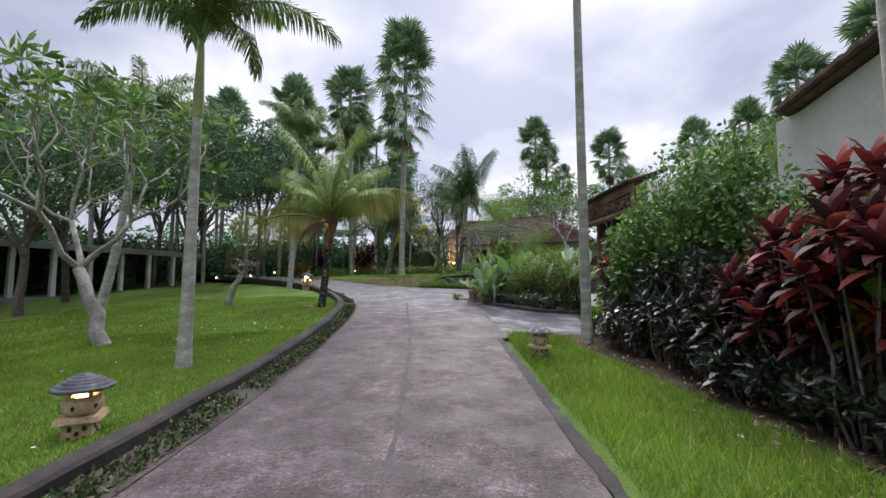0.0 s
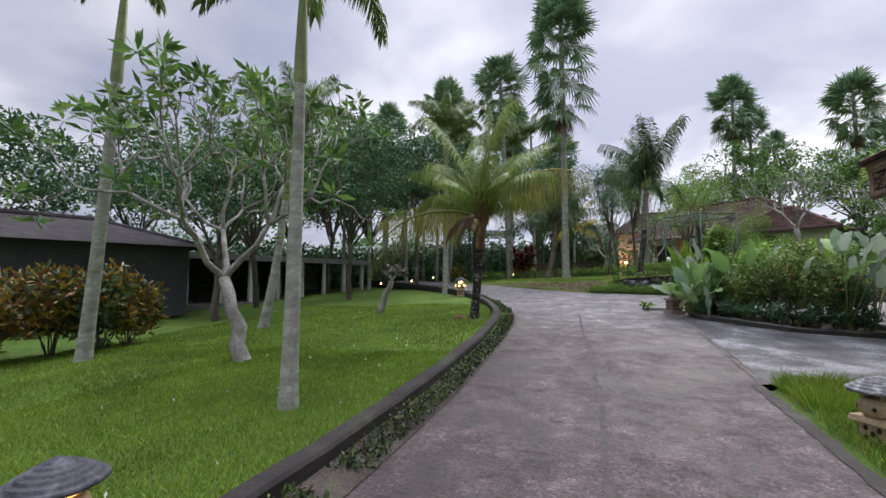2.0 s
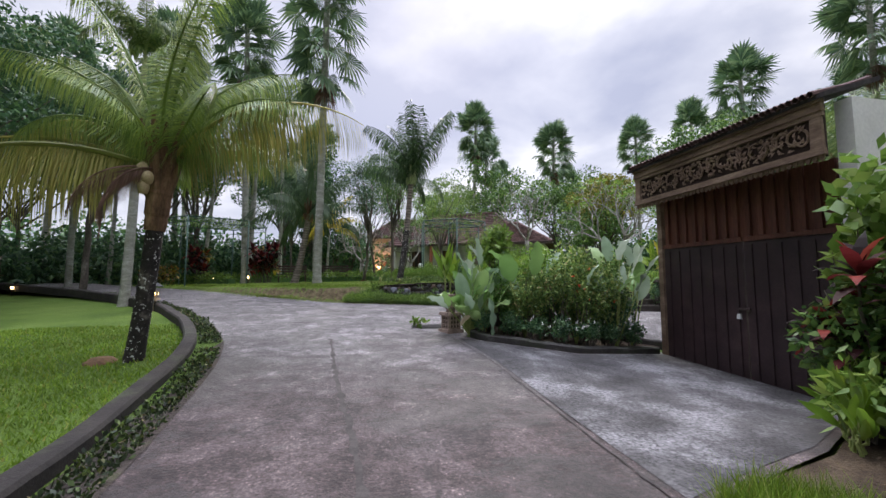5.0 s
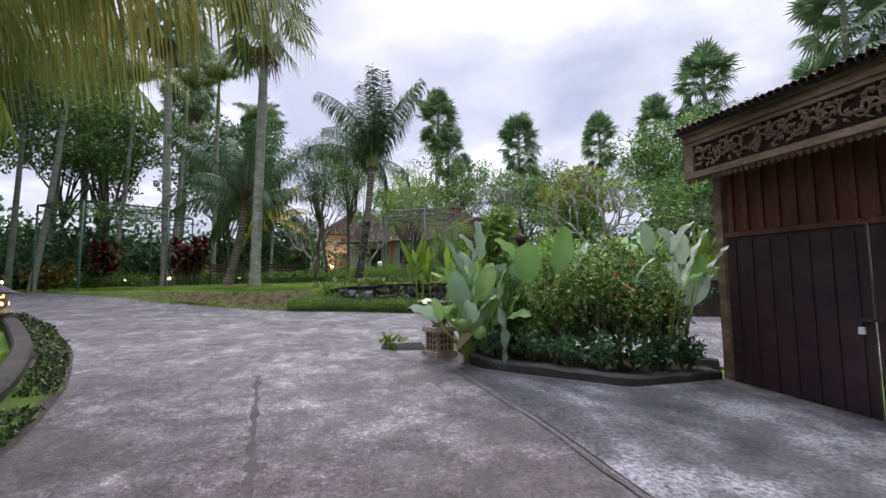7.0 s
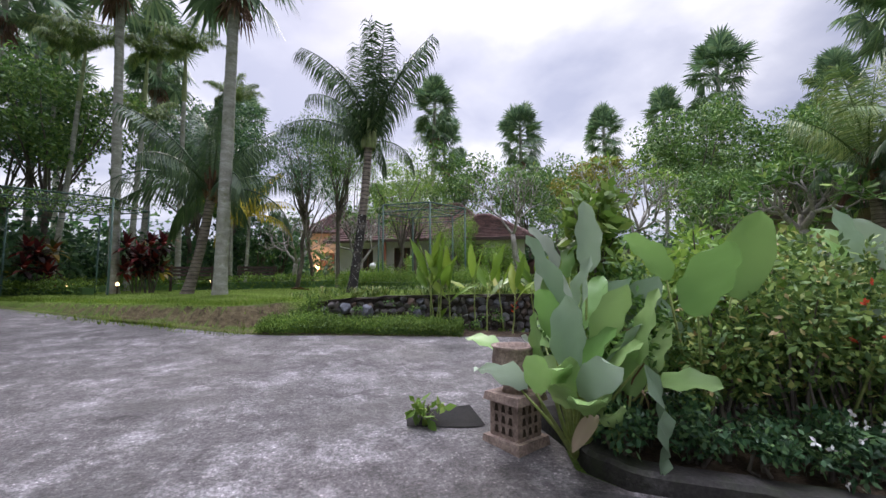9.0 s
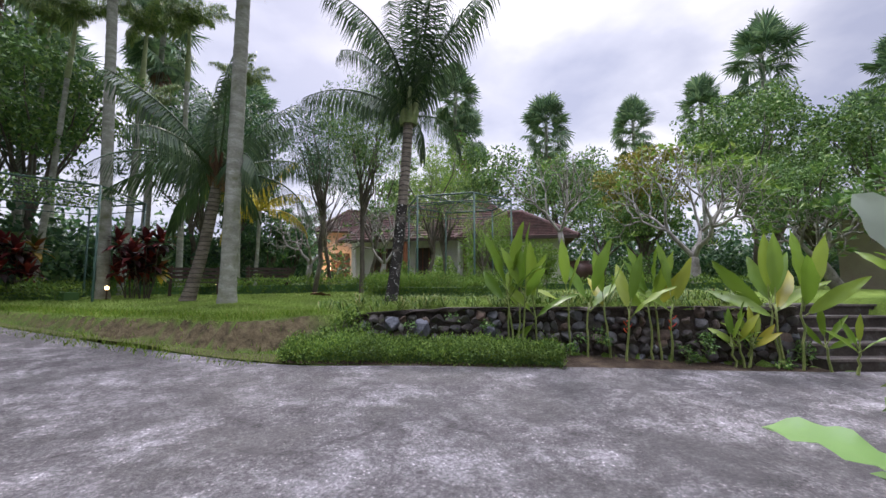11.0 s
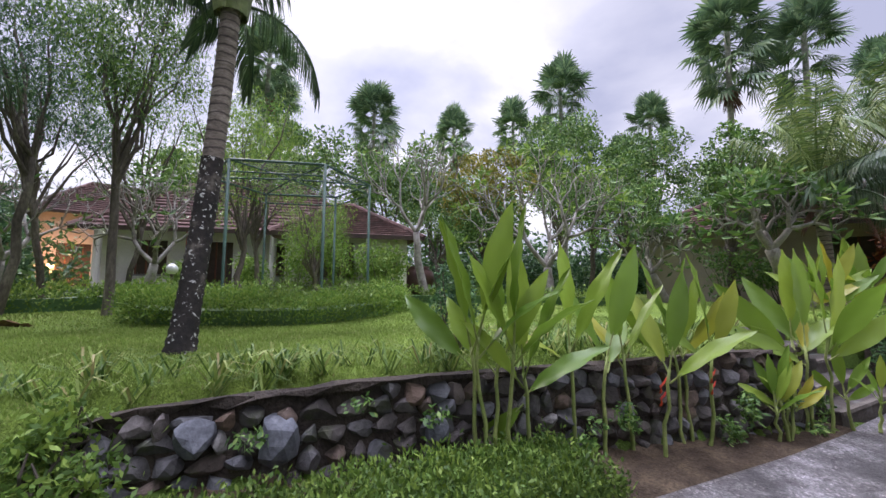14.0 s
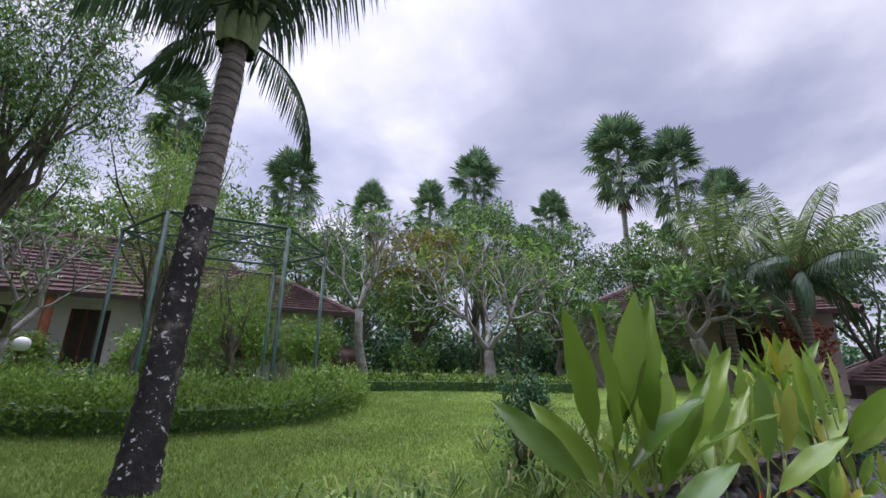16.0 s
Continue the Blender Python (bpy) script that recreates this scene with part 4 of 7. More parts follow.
def fan_leaf(geo, base, direction, up, R, petiole, seg=18, spread=125, droop=0.22):
    """A palmate leaf: a stalk and pleated fingers that part and hang at their tips."""
    d = unit(np.asarray(direction, float))
    s = unit(np.cross(d, up))
    nrm = np.cross(s, d)
    c = base + d * petiole
    w = s * 0.022
    geo.add([base - w, base + w, c + w, c - w], [[0, 1, 2, 3]])
    a = np.radians(np.linspace(-spread, spread, seg + 1))
    mid = (a[1:] + a[:-1]) / 2
    rr = R * (0.66 + 0.34 * np.cos(mid * 0.62)) * rng.uniform(0.88, 1.08, seg)
    half = (a[1] - a[0]) / 2

    def at(ang, rad, fold):
        return c + (np.cos(ang)[:, None] * d + np.sin(ang)[:, None] * s) * rad[:, None] + nrm * fold[:, None]

    side = 0.10 * np.abs(np.sin(mid))
    lo, hi = at(mid - half, rr * 0.58, -side * rr), at(mid + half * 0.8, rr * 0.58, -side * rr - 0.03 * rr)
    tip = at(mid + rng.normal(0, 0.05, seg), rr, -side * 1.8 * rr)
    tip[:, 2] -= droop * rr * rng.uniform(0.5, 1.5, seg)
    v = np.stack([np.tile(c, (seg, 1)), lo, tip, hi], 1).reshape(-1, 3)
    geo.add(v, np.arange(seg)[:, None] * 4 + np.array([[0, 1, 2, 3]]))


def fan_palm_proto(seed, h, skirt, spread_r, n):
    """A tall slim palm: a full dome of fans on top and looser tiers of older fans down the trunk."""
    t = thing("fan_palm", 0, 0, -50, "tall fan palm with slim grey trunk and dark crown", "palm tree", "tall fan palms")
    pts, rad = ringed(h, 0.17, 0.12, (rng.normal(0, 0.3), rng.normal(0, 0.3)), 0.3, 0.05, 1.3)
    part("trunk", tube(Geo(), pts, rad, 9), M_GREYTRUNK, t, smooth=True)
    g, dead = Geo(), Geo()
    for i in range(n):
        k = (i + 0.5) / n
        dome = k < 0.62
        q = k / 0.62 if dome else (k - 0.62) / 0.38
        e = 84 - 82 * q ** 0.9 + rng.normal(0, 7) if dome else 4 - 38 * q + rng.normal(0, 10)
        az = radians(i * 137.5 + rng.normal(0, 14))
        b = pts[-1] + np.array([0, 0, -0.9 * q if dome else -0.9 - (skirt - 0.9) * q])
        d = np.array([math.cos(az) * math.cos(radians(e)), math.sin(az) * math.cos(radians(e)), math.sin(radians(e))])
        R = spread_r * rng.uniform(0.42, 0.54)
        fan_leaf(g, b, d, np.array([0, 0, 1.0]) + 0.35 * rng.standard_normal(3), R, spread_r * rng.uniform(0.30, 0.58), droop=0.10 if dome else 0.32)
    for i in range(7):
        az = i * 2.4
        e = radians(-60 + rng.normal(0, 8))
        b = pts[-1] + np.array([0, 0, -skirt - 0.1 * i])
        fan_leaf(dead, b, np.array([math.cos(az) * math.cos(e), math.sin(az) * math.cos(e), math.sin(e)]), np.array([0, 0, 1.0]), 0.6, 0.35, 9, 70, 0.5)
    part("crown", g, M_FAN, t)
    part("dead_skirt", dead, M_FROND_DEAD, t, "withered brown fans hanging on the trunk")
    return t


def paddle_geo(L, W, droop=30, fold=0.25, round_=0.9, wave=0.03, rows=9, blunt=0.75):
    """A large leaf blade along +x with a midrib crease."""
    s = np.linspace(0, 1, rows)
    ang = np.radians(-droop * s)
    d = np.stack([np.cos(ang), 0 * s, np.sin(ang)], -1)
    P = np.concatenate([[[0, 0, 0]], np.cumsum(d[:-1] * L / (rows - 1), axis=0)])
    w = W / 2 * np.sin(np.pi * np.clip(0.04 + 0.96 * s, 0, 1) ** round_) ** blunt
    w[-1] = 0.004
    up = np.stack([-d[:, 2], 0 * s, d[:, 0]], -1)
    v = []
    for k in (-1, -0.5, 0, 0.5, 1):
        e = wave * np.sin(s * 17 + k * 5) * abs(k)
        v.append(P + np.array([0, 1, 0]) * (k * w)[:, None] + up * (fold * abs(k) * w + e * (w > 0.02))[:, None])
    n = rows
    i, j = np.meshgrid(np.arange(4), np.arange(n - 1), indexing="ij")
    q = np.stack([i * n + j, i * n + j + 1, (i + 1) * n + j + 1, (i + 1) * n + j], -1).reshape(-1, 4)
    return Geo().add(np.concatenate(v), q)


def frangipani(x, y, h, r, label, leaf_mat, leaf_n=9, leaf=0.26, lean=(0.0, 0.0), forks=4, name="frangipani_tree", bare=0.3, tr=0.15, trunk_h=0.3, seed_dirs=None, spread=0.75):
    z = float(land(x, y)) - 0.04
    t = thing(name, x, y, z, label, "tree", "frangipani trees")
    g, lg = Geo(), Geo()
    def grow(p, d, L, rad, depth):
        q = p + d * L
        q2 = q + np.array([0, 0, 0.12 * L])
        tube(g, bent(p, q2, 4, -0.03 * L, 0.035 * L), np.linspace(rad, rad * 0.72, 4), 6)
        if depth == 0 or q2[2] > h:
            if rng.random() > bare:
                n = leaf_n
                dirs = unit(rng.standard_normal((n, 3)) * np.array([1, 1, 0.5]) + np.array([0, 0, 0.35]))
                pp = np.repeat(q2[None], n, 0) + dirs * 0.03
                leaves_at(lg, pp, leaf, dirs, 0.1, 0.3)
            return
        m = 3 if depth >= forks - 1 else int(rng.integers(2, 4))
        a0 = rng.uniform(0, 6.28)
        for i in range(m):
            a = a0 + i * 6.283 / m + rng.normal(0, 0.35)
            side = unit(np.cross(d, np.array([math.cos(a), math.sin(a), 0.2])))
            nd = unit(d * (1 - spread * 0.45) + side * spread * rng.uniform(0.7, 1.2) + np.array([0, 0, 0.22]))
            grow(q2, nd, L * rng.uniform(0.68, 0.9), rad * 0.62, depth - 1)
    base = np.array([lean[0], lean[1], h * trunk_h])
    tube(g, bent((0, 0, 0), base, 6, 0, 0.03), np.linspace(tr * 1.25, tr * 0.85, 6), 9)
    for i in range(3):
        a = i * 2.1 + 0.4
        grow(base, unit(np.array([math.cos(a) * spread, math.sin(a) * spread, 0.8])), h * 0.21 * r, tr * 0.55, forks)
    part("trunk", g, M_FRANGI, t, smooth=True)
    part("crown", lg, leaf_mat, t)
    return t


def hedge_run(name, line, width, h, label, density=420, size=0.085, material=None, ragged=0.06, height=land, category="hedge"):
    """A clipped or shaggy hedge along a line: a dense leaf coat over a twiggy core."""
    material = material or M_HEDGE
    p = np.asarray(line, float)
    c = p.mean(0)
    z0 = float(height(c[0], c[1]))
    t = thing(name, c[0], c[1], z0, label, category, "hedges")
    a, b = ring_strip(p, np.full(len(p), width * 0.28), np.full(len(p), -width * 0.28))
    za, zb = height(a[:, 0], a[:, 1]), height(b[:, 0], b[:, 1])
    n = len(p)
    off = np.array([c[0], c[1], z0])
    v = np.concatenate([np.column_stack([a, za - 0.05]), np.column_stack([a, za + h * 0.55]), np.column_stack([b, zb + h * 0.55]), np.column_stack([b, zb - 0.05])]) - off
    i, j = np.meshgrid(np.arange(3), np.arange(n - 1), indexing="ij")
    q = np.stack([i * n + j, i * n + j + 1, (i + 1) * n + j + 1, (i + 1) * n + j], -1).reshape(-1, 4)
    part("twig_core", Geo().add(v, q, [[0, n, 2 * n, 3 * n], [n - 1, 4 * n - 1, 3 * n - 1, 2 * n - 1]]), M_LEAF_DARK, t)
    length = np.linalg.norm(np.diff(p, axis=0), axis=1).sum()
    m = int(density * length * (width + 2 * h))
    s = rng.uniform(0, n - 1, m)
    base = np.stack([np.interp(s, np.arange(n), p[:, k]) for k in range(2)], -1)
    tan = unit(np.gradient(p, axis=0))
    nr = np.stack([-np.interp(s, np.arange(n), tan[:, 1]), np.interp(s, np.arange(n), tan[:, 0])], -1)
    u = rng.uniform(0, width + 2 * h, m)
    side = np.where(u < h, -1, np.where(u > width + h, 1, 0))
    across = np.where(side == 0, u - h - width / 2, side * width / 2)
    up = np.where(side < 0, u, np.where(side > 0, width + 2 * h - u, h))
    deep = rng.uniform(0.72, 1.04, m)
    across, up = across * np.where(side == 0, 1.0, deep), up * np.where(side == 0, deep, 1.0)
    across = across * np.where(side == 0, 1.0, 1.0 - 0.22 * (up / h) ** 2)
    up = up * np.where(side == 0, 1.0 - 0.28 * (2 * np.abs(across) / width) ** 3, 0.9)
    lump = 1 + 0.12 * np.sin(base[:, 0] * 5 + base[:, 1] * 3) + 0.1 * np.sin(base[:, 0] * 11 - base[:, 1] * 7)
    xy = base + nr * (across * 0.95 + rng.normal(0, ragged * 0.6, m))[:, None]
    pos = np.column_stack([xy, height(xy[:, 0], xy[:, 1]) + up * lump + np.abs(rng.normal(0, ragged, m)) - 0.03]) - off
    dirs = np.column_stack([nr * side[:, None], np.where(side == 0, 1.0, 0.8)])
    part("leaves", leaves_at(Geo(), pos, size, dirs, 0.75, 0.42), material, t)
    return t


def shrub(name, x, y, h, r, label, material, n=900, size=0.12, narrow=0.45, z=None, droop=0.0, group="shrubs", category="shrub", stems=7, lobes=9, direction_up=0.0):
    z = float(land(x, y)) if z is None else z
    t = thing(name, x, y, z, label, category, group)
    g, lg = Geo(), Geo()
    for i in range(stems):
        a = i * 2.4 + rng.normal(0, 0.3)
        tip = np.array([math.cos(a) * r * rng.uniform(0.2, 0.7), math.sin(a) * r * rng.uniform(0.2, 0.7), h * rng.uniform(0.55, 0.9)])
        tube(g, bent((0.05 * math.cos(a), 0.05 * math.sin(a), -0.03), tip, 5, 0, 0.03), np.linspace(0.016, 0.005, 5), 5)
    for i in range(lobes):
        d = unit(rng.standard_normal(3))
        c = np.array([0, 0, h * 0.55]) + d * np.array([r, r, h * 0.45]) * rng.uniform(0.3, 0.72)
        rr = rng.uniform(0.3, 0.5)
        pos = blob(n // lobes, c, (r * rr, r * rr, h * rr * 0.6))
        pos[:, 2] = np.maximum(pos[:, 2], 0.02)
        leaves_at(lg, pos, size, np.tile([0, 0, direction_up], (len(pos), 1)), 1.0, narrow, droop)
    part("branching", g, M_BARK, t)
    part("leaves", lg, material, t)
    return t


# ---------------------------------------------------------------- palms
COCO = {"g": M_FROND, "y": M_FROND_YEL, "x": M_FROND_DEAD}
M_FROND_MID = leafy("mid_green_frond", [(0, (0.075, 0.135, 0.04)), (0.5, (0.15, 0.225, 0.06)), (1, (0.28, 0.34, 0.11))], 0.42, 0.28, 0.5)
COCO_RIGHT = {"m": M_FROND_MID, "g": M_FROND_DARK, "x": M_FROND_DEAD}
COCO_DARK = {"g": M_FROND_DARK, "y": M_FROND_YEL, "x": M_FROND_DEAD}
c1 = [(180, 34, 60, 0.80, "y"), (-8, 50, 84, 0.86, "y"), (205, 20, 96, 0.80, "y"), (160, 48, 92, 0.7, "y"), (208, 4, 95, 0.34, "x"), (228, 0, 100, 0.32, "x"), (250, -5, 120, 0.30, "x"), (190, -20, 80, 0.28, "x")]
c1 += [(az, e, b, f, "g") for az, e, b, f in ((172, 88, 16, 0.84), (8, 84, 24, 0.78), (188, 80, 40, 0.82), (352, 79, 44, 0.78), (165, 76, 60, 0.72), (20, 75, 66, 0.70), (200, 70, 90, 0.62), (340, 68, 95, 0.60), (90, 84, 40, 0.74), (60, 76, 72, 0.66), (125, 76, 75, 0.66), (300, 72, 100, 0.5), (50, 56, 105, 0.5), (100, 54, 100, 0.5), (240, 74, 95, 0.5), (10, 62, 105, 0.55), (175, 62, 105, 0.55))]
coconut(-3.74, 12.75, 0.44, 2.75, (0.27, -0.12), 0.108, 0.10, c1, "short coconut palm with dark spotted trunk and yellowing fronds", M_COCOTRUNK, 4.1, mats=COCO, nuts=5, leaf_len=1.0, nleaf=125, leaf_w=0.024)
c2 = [(az, e, b, f, "g") for az, e, b, f in ((10, 22, 108, 0.66), (155, 40, 66, 0.95), (300, 62, 46, 1.0), (95, 87, 12, 1.0), (200, 85, 20, 1.0), (20, 84, 30, 1.05), (150, 82, 38, 1.0), (250, 80, 42, 1.0), (330, 76, 44, 1.0), (60, 74, 58, 1.0), (195, 68, 70, 1.0), (275, 70, 52, 0.95), (110, 60, 88, 0.9), (90, 46, 92, 0.85), (220, 52, 84, 0.8), (60, 30, 100, 0.6))]
coconut(0.80, 22.1, 1.72, 4.1, (0.49, 0.60), 0.105, 0.105, c2, "leaning coconut palm with ringed trunk and dark hanging fronds", M_COCOTRUNK2, 3.1, ring=0.09, mats=COCO_DARK, husk=False, nleaf=80, leaf_w=0.03)


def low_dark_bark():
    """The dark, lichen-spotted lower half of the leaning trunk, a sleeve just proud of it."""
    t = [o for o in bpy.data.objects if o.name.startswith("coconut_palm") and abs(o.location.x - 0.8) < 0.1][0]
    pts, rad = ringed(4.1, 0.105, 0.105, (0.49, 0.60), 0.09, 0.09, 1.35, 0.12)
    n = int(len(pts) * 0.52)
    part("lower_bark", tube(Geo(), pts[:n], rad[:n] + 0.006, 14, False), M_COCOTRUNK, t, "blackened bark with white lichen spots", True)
    g = Geo()
    for i in range(7):
        a = i * 0.9
        b = pts[-1] + np.array([math.cos(a) * 0.1, math.sin(a) * 0.1, -0.1])
        tube(g, [b, b + np.array([math.cos(a) * 0.08, math.sin(a) * 0.08, 0.35]), b + np.array([math.cos(a) * 0.22, math.sin(a) * 0.22, 0.75])], [0.10, 0.07, 0.045], 7)
    part("leaf_base_sheath", g, M_SHAFT, t, "yellow-green leaf bases", True)


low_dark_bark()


def many(n, e_hi, e_lo, bend0, bend1, key="g"):
    return [(i * 137.5, e_hi + (e_lo - e_hi) * (i / n), bend0 + (bend1 - bend0) * (i / n), 1.0, key) for i in range(n)]


def shuttle(n, bend0, bend1):
    """Fronds of a shuttlecock crown: fresh and upright within, dark and hanging without, two dead ones below."""
    rows = [(i * 137.5, 87 - 92 * (i / n) ** 1.1, bend0 + (bend1 - bend0) * (i / n), 1.0 - 0.2 * (i / n), "m" if i < n * 0.45 else "g") for i in range(n)]
    return rows + [(250, -30, 60, 0.5, "x"), (180, -35, 50, 0.5, "x")]


coconut(-3.45, 25.2, 1.68, 3.0, (0.5, 0.1), 0.14, 0.12, many(15, 82, 5, 30, 110), "coconut palm with leaning trunk beside the road bank", M_COCOTRUNK2, 2.9, mats=COCO_DARK)
coconut(13.65, 17.5, 1.8, 2.9, (-0.2, 0.1), 0.14, 0.13, shuttle(22, 18, 100), "coconut palm with pale upright fronds by the wall", M_COCOTRUNK2, 3.0, mats=COCO_RIGHT, nleaf=64, leaf_w=0.028)
coconut(13.6, 15.85, 1.7, 3.3, (0.1, 0.0), 0.14, 0.13, shuttle(22, 30, 115), "coconut palm with arching fronds by the wall", M_COCOTRUNK2, 3.0, mats=COCO_RIGHT, nleaf=64, leaf_w=0.028)
coconut(-2.5, 30.6, 1.75, 3.1, (0.1, 0.0), 0.07, 0.06, many(10, 75, 0, 50, 100), "young golden palm with yellow fronds", M_GREYTRUNK, 2.3, mats={"g": M_GOLD}, husk=False, name="golden_palm", leaf_len=0.5, nleaf=36)


def foxtail(x, y, h, lean, r0, label, fronds=11, z=None, L=2.2, shaft_h=2.2):
    """Smooth grey trunk, green crownshaft and drooping feather leaves."""
    z = float(land(x, y)) - 0.04 if z is None else z
    t = thing("grey_trunk_palm", x, y, z, label, "palm tree", "grey palms")
    pts, rad = ringed(h, r0, r0 * 0.66, lean, 0.16, 0.02, 1.25, 0.1)
    part("trunk", tube(Geo(), pts, rad, 14), M_GREYTRUNK, t, smooth=True)
    top = pts[-1]
    tip = np.array([lean[0] * 0.25, lean[1] * 0.25, shaft_h])
    shaft = np.array([top + tip * k for k in (0, 0.04, 0.3, 0.6, 0.85, 1.0)])
    part("crownshaft", tube(Geo(), shaft, [r0 * 0.72, r0 * 0.86, r0 * 0.80, r0 * 0.64, r0 * 0.5, r0 * 0.25], 10), M_SHAFT, t, "smooth grey-green crownshaft", True)
    for i in range(fronds):
        k = i / fronds
        e0, bend = 84 - 34 * k, 75 + 60 * k
        me = frond_mesh((round(e0 / 12), round(bend / 12), "fox", L), M_FROND_MID, L=L, n=130, leaf_len=0.5, leaf_w=0.026, e0=e0, bend=bend, hang=1.4, ahead=58, plume=0.6)
        part("frond", me, None, t, m=aim(top + tip * (0.9 + 0.1 * k), i * 137.5 + 20, 0, rng.normal(0, 8), rng.uniform(0.9, 1.08)))
    return t


foxtail(-3.68, 5.98, 3.75, (-0.1, 0.2), 0.094, "palm with smooth pale grey trunk in the lawn", 13, shaft_h=1.35, L=2.6)
foxtail(-9.95, 7.35, 5.6, (0.35, 0.1), 0.13, "leaning grey-trunked palm beside the croton bush", 11)
foxtail(-9.3, 11.2, 3.6, (0.4, 0.3), 0.13, "grey-trunked palm on the lawn", 11)
foxtail(2.82, 8.15, 9.2, (-0.2, -0.3), 0.10, "tall palm with pale lichened trunk beside the drive", 12)
foxtail(3.62, 3.06, 8.5, (-0.1, 0.1), 0.125, "slim pale palm trunk beside the red shrubs", 10)
foxtail(-7.3, 19.8, 5.5, (0.1, 0.0), 0.13, "grey-trunked palm beside the bend of the drive", 11)

PROTO = [fan_palm_proto(i, 14.0, ch, sr, n) for i, (ch, sr, n) in enumerate(((3.2, 2.3, 64), (2.6, 2.2, 56), (2.9, 2.1, 56), (5.0, 2.2, 76)))]
FANS = [(-2.34, 23.4, 15.5, 3), (-6.2, 28.2, 15.5, 1), (-12.3, 32.8, 17.2, 2), (-13.5, 38.6, 18.0, 0), (-8.5, 38.4, 17.0, 1), (8.7, 40.0, 16.5, 1), (10.6, 42.5, 15.0, 2), (16.2, 39.8, 15.3, 0), (24.8, 39.8, 16.6, 1), (26.6, 35.6, 16.6, 2), (28.6, 32.0, 19.0, 0), (23.2, 20.7, 16.0, 0), (24.5, 17.9, 15.2, 3), (30.5, 26.5, 15.5, 2), (33.5, 29.5, 14.0, 1),
        (31.0, 15.0, 15.0, 1), (-18.5, 34.0, 16.5, 1), (-10.0, 44.0, 17.0, 2), (-4.5, 46.0, 16.0, 0), (-16.0, 47.0, 18.5, 1), (14.0, 47.0, 14.0, 2), (21.0, 46.0, 13.5, 0), (-25.0, 30.0, 15.0, 2), (-22.0, 40.0, 16.0, 3), (-17.5, 20.5, 11.0, 2)]
for x, y, top, k in FANS:
    z = float(land(x, y)) - 0.05
    s = (top - z) / 14.6
    copy_thing(PROTO[k], pose(x, y, z, 0, 0, float(rng.uniform(0, 360))) @ Matrix.Scale(s, 4))
for p in PROTO:
    for o in (*p.children_recursive, p):
        bpy.data.objects.remove(o)

# ---------------------------------------------------------------- frangipani and other trees
frangipani(-6.35, 7.85, 4.9, 1.12, "spreading frangipani with bare grey limbs and leaf tufts", M_LEAF, 11, 0.25, (-0.65, 0.1), 4, bare=0.08, tr=0.115)
frangipani(8.1, 26.2, 4.6, 0.8, "slim frangipani with crooked pale trunk", M_LEAF, 6, 0.2, (-0.3, 0.1), 4, bare=0.5, tr=0.11, trunk_h=0.45, spread=0.6)
frangipani(11.3, 24.0, 4.8, 1.1, "broad frangipani with pale bare branches", M_LEAF_LIGHT, 8, 0.24, (0.2, 0.1), 4, bare=0.35, tr=0.16, trunk_h=0.22)
frangipani(13.6, 21.2, 3.0, 0.85, "grey-limbed frangipani in front of the house", M_LEAF, 8, 0.24, (-0.5, 0.3), 4, bare=0.3, tr=0.15)
frangipani(12.9, 18.0, 3.5, 0.72, "frangipani with twisted leaning trunk by the wall", M_LEAF, 9, 0.26, (-0.9, 0.5), 4, bare=0.1, tr=0.17, trunk_h=0.4)
frangipani(-0.6, 33.0, 3.8, 1.0, "bare white-limbed frangipani near the house", M_LEAF, 5, 0.2, (0.1, 0.0), 4, bare=0.75, tr=0.13)
stump = frangipani(-7.2, 13.9, 1.5, 0.6, "stunted frangipani stump with a crooked trunk", M_LEAF, 7, 0.2, (0.35, 0.1), 2, bare=0.5, tr=0.095, trunk_h=0.7)
stump.children[0].data.materials[0] = M_BARK
frangipani(2.0, 30.5, 3.6, 1.0, "small frangipani with bare branches", M_LEAF, 6, 0.22, (0.3, 0.0), 4, bare=0.55, tr=0.12)

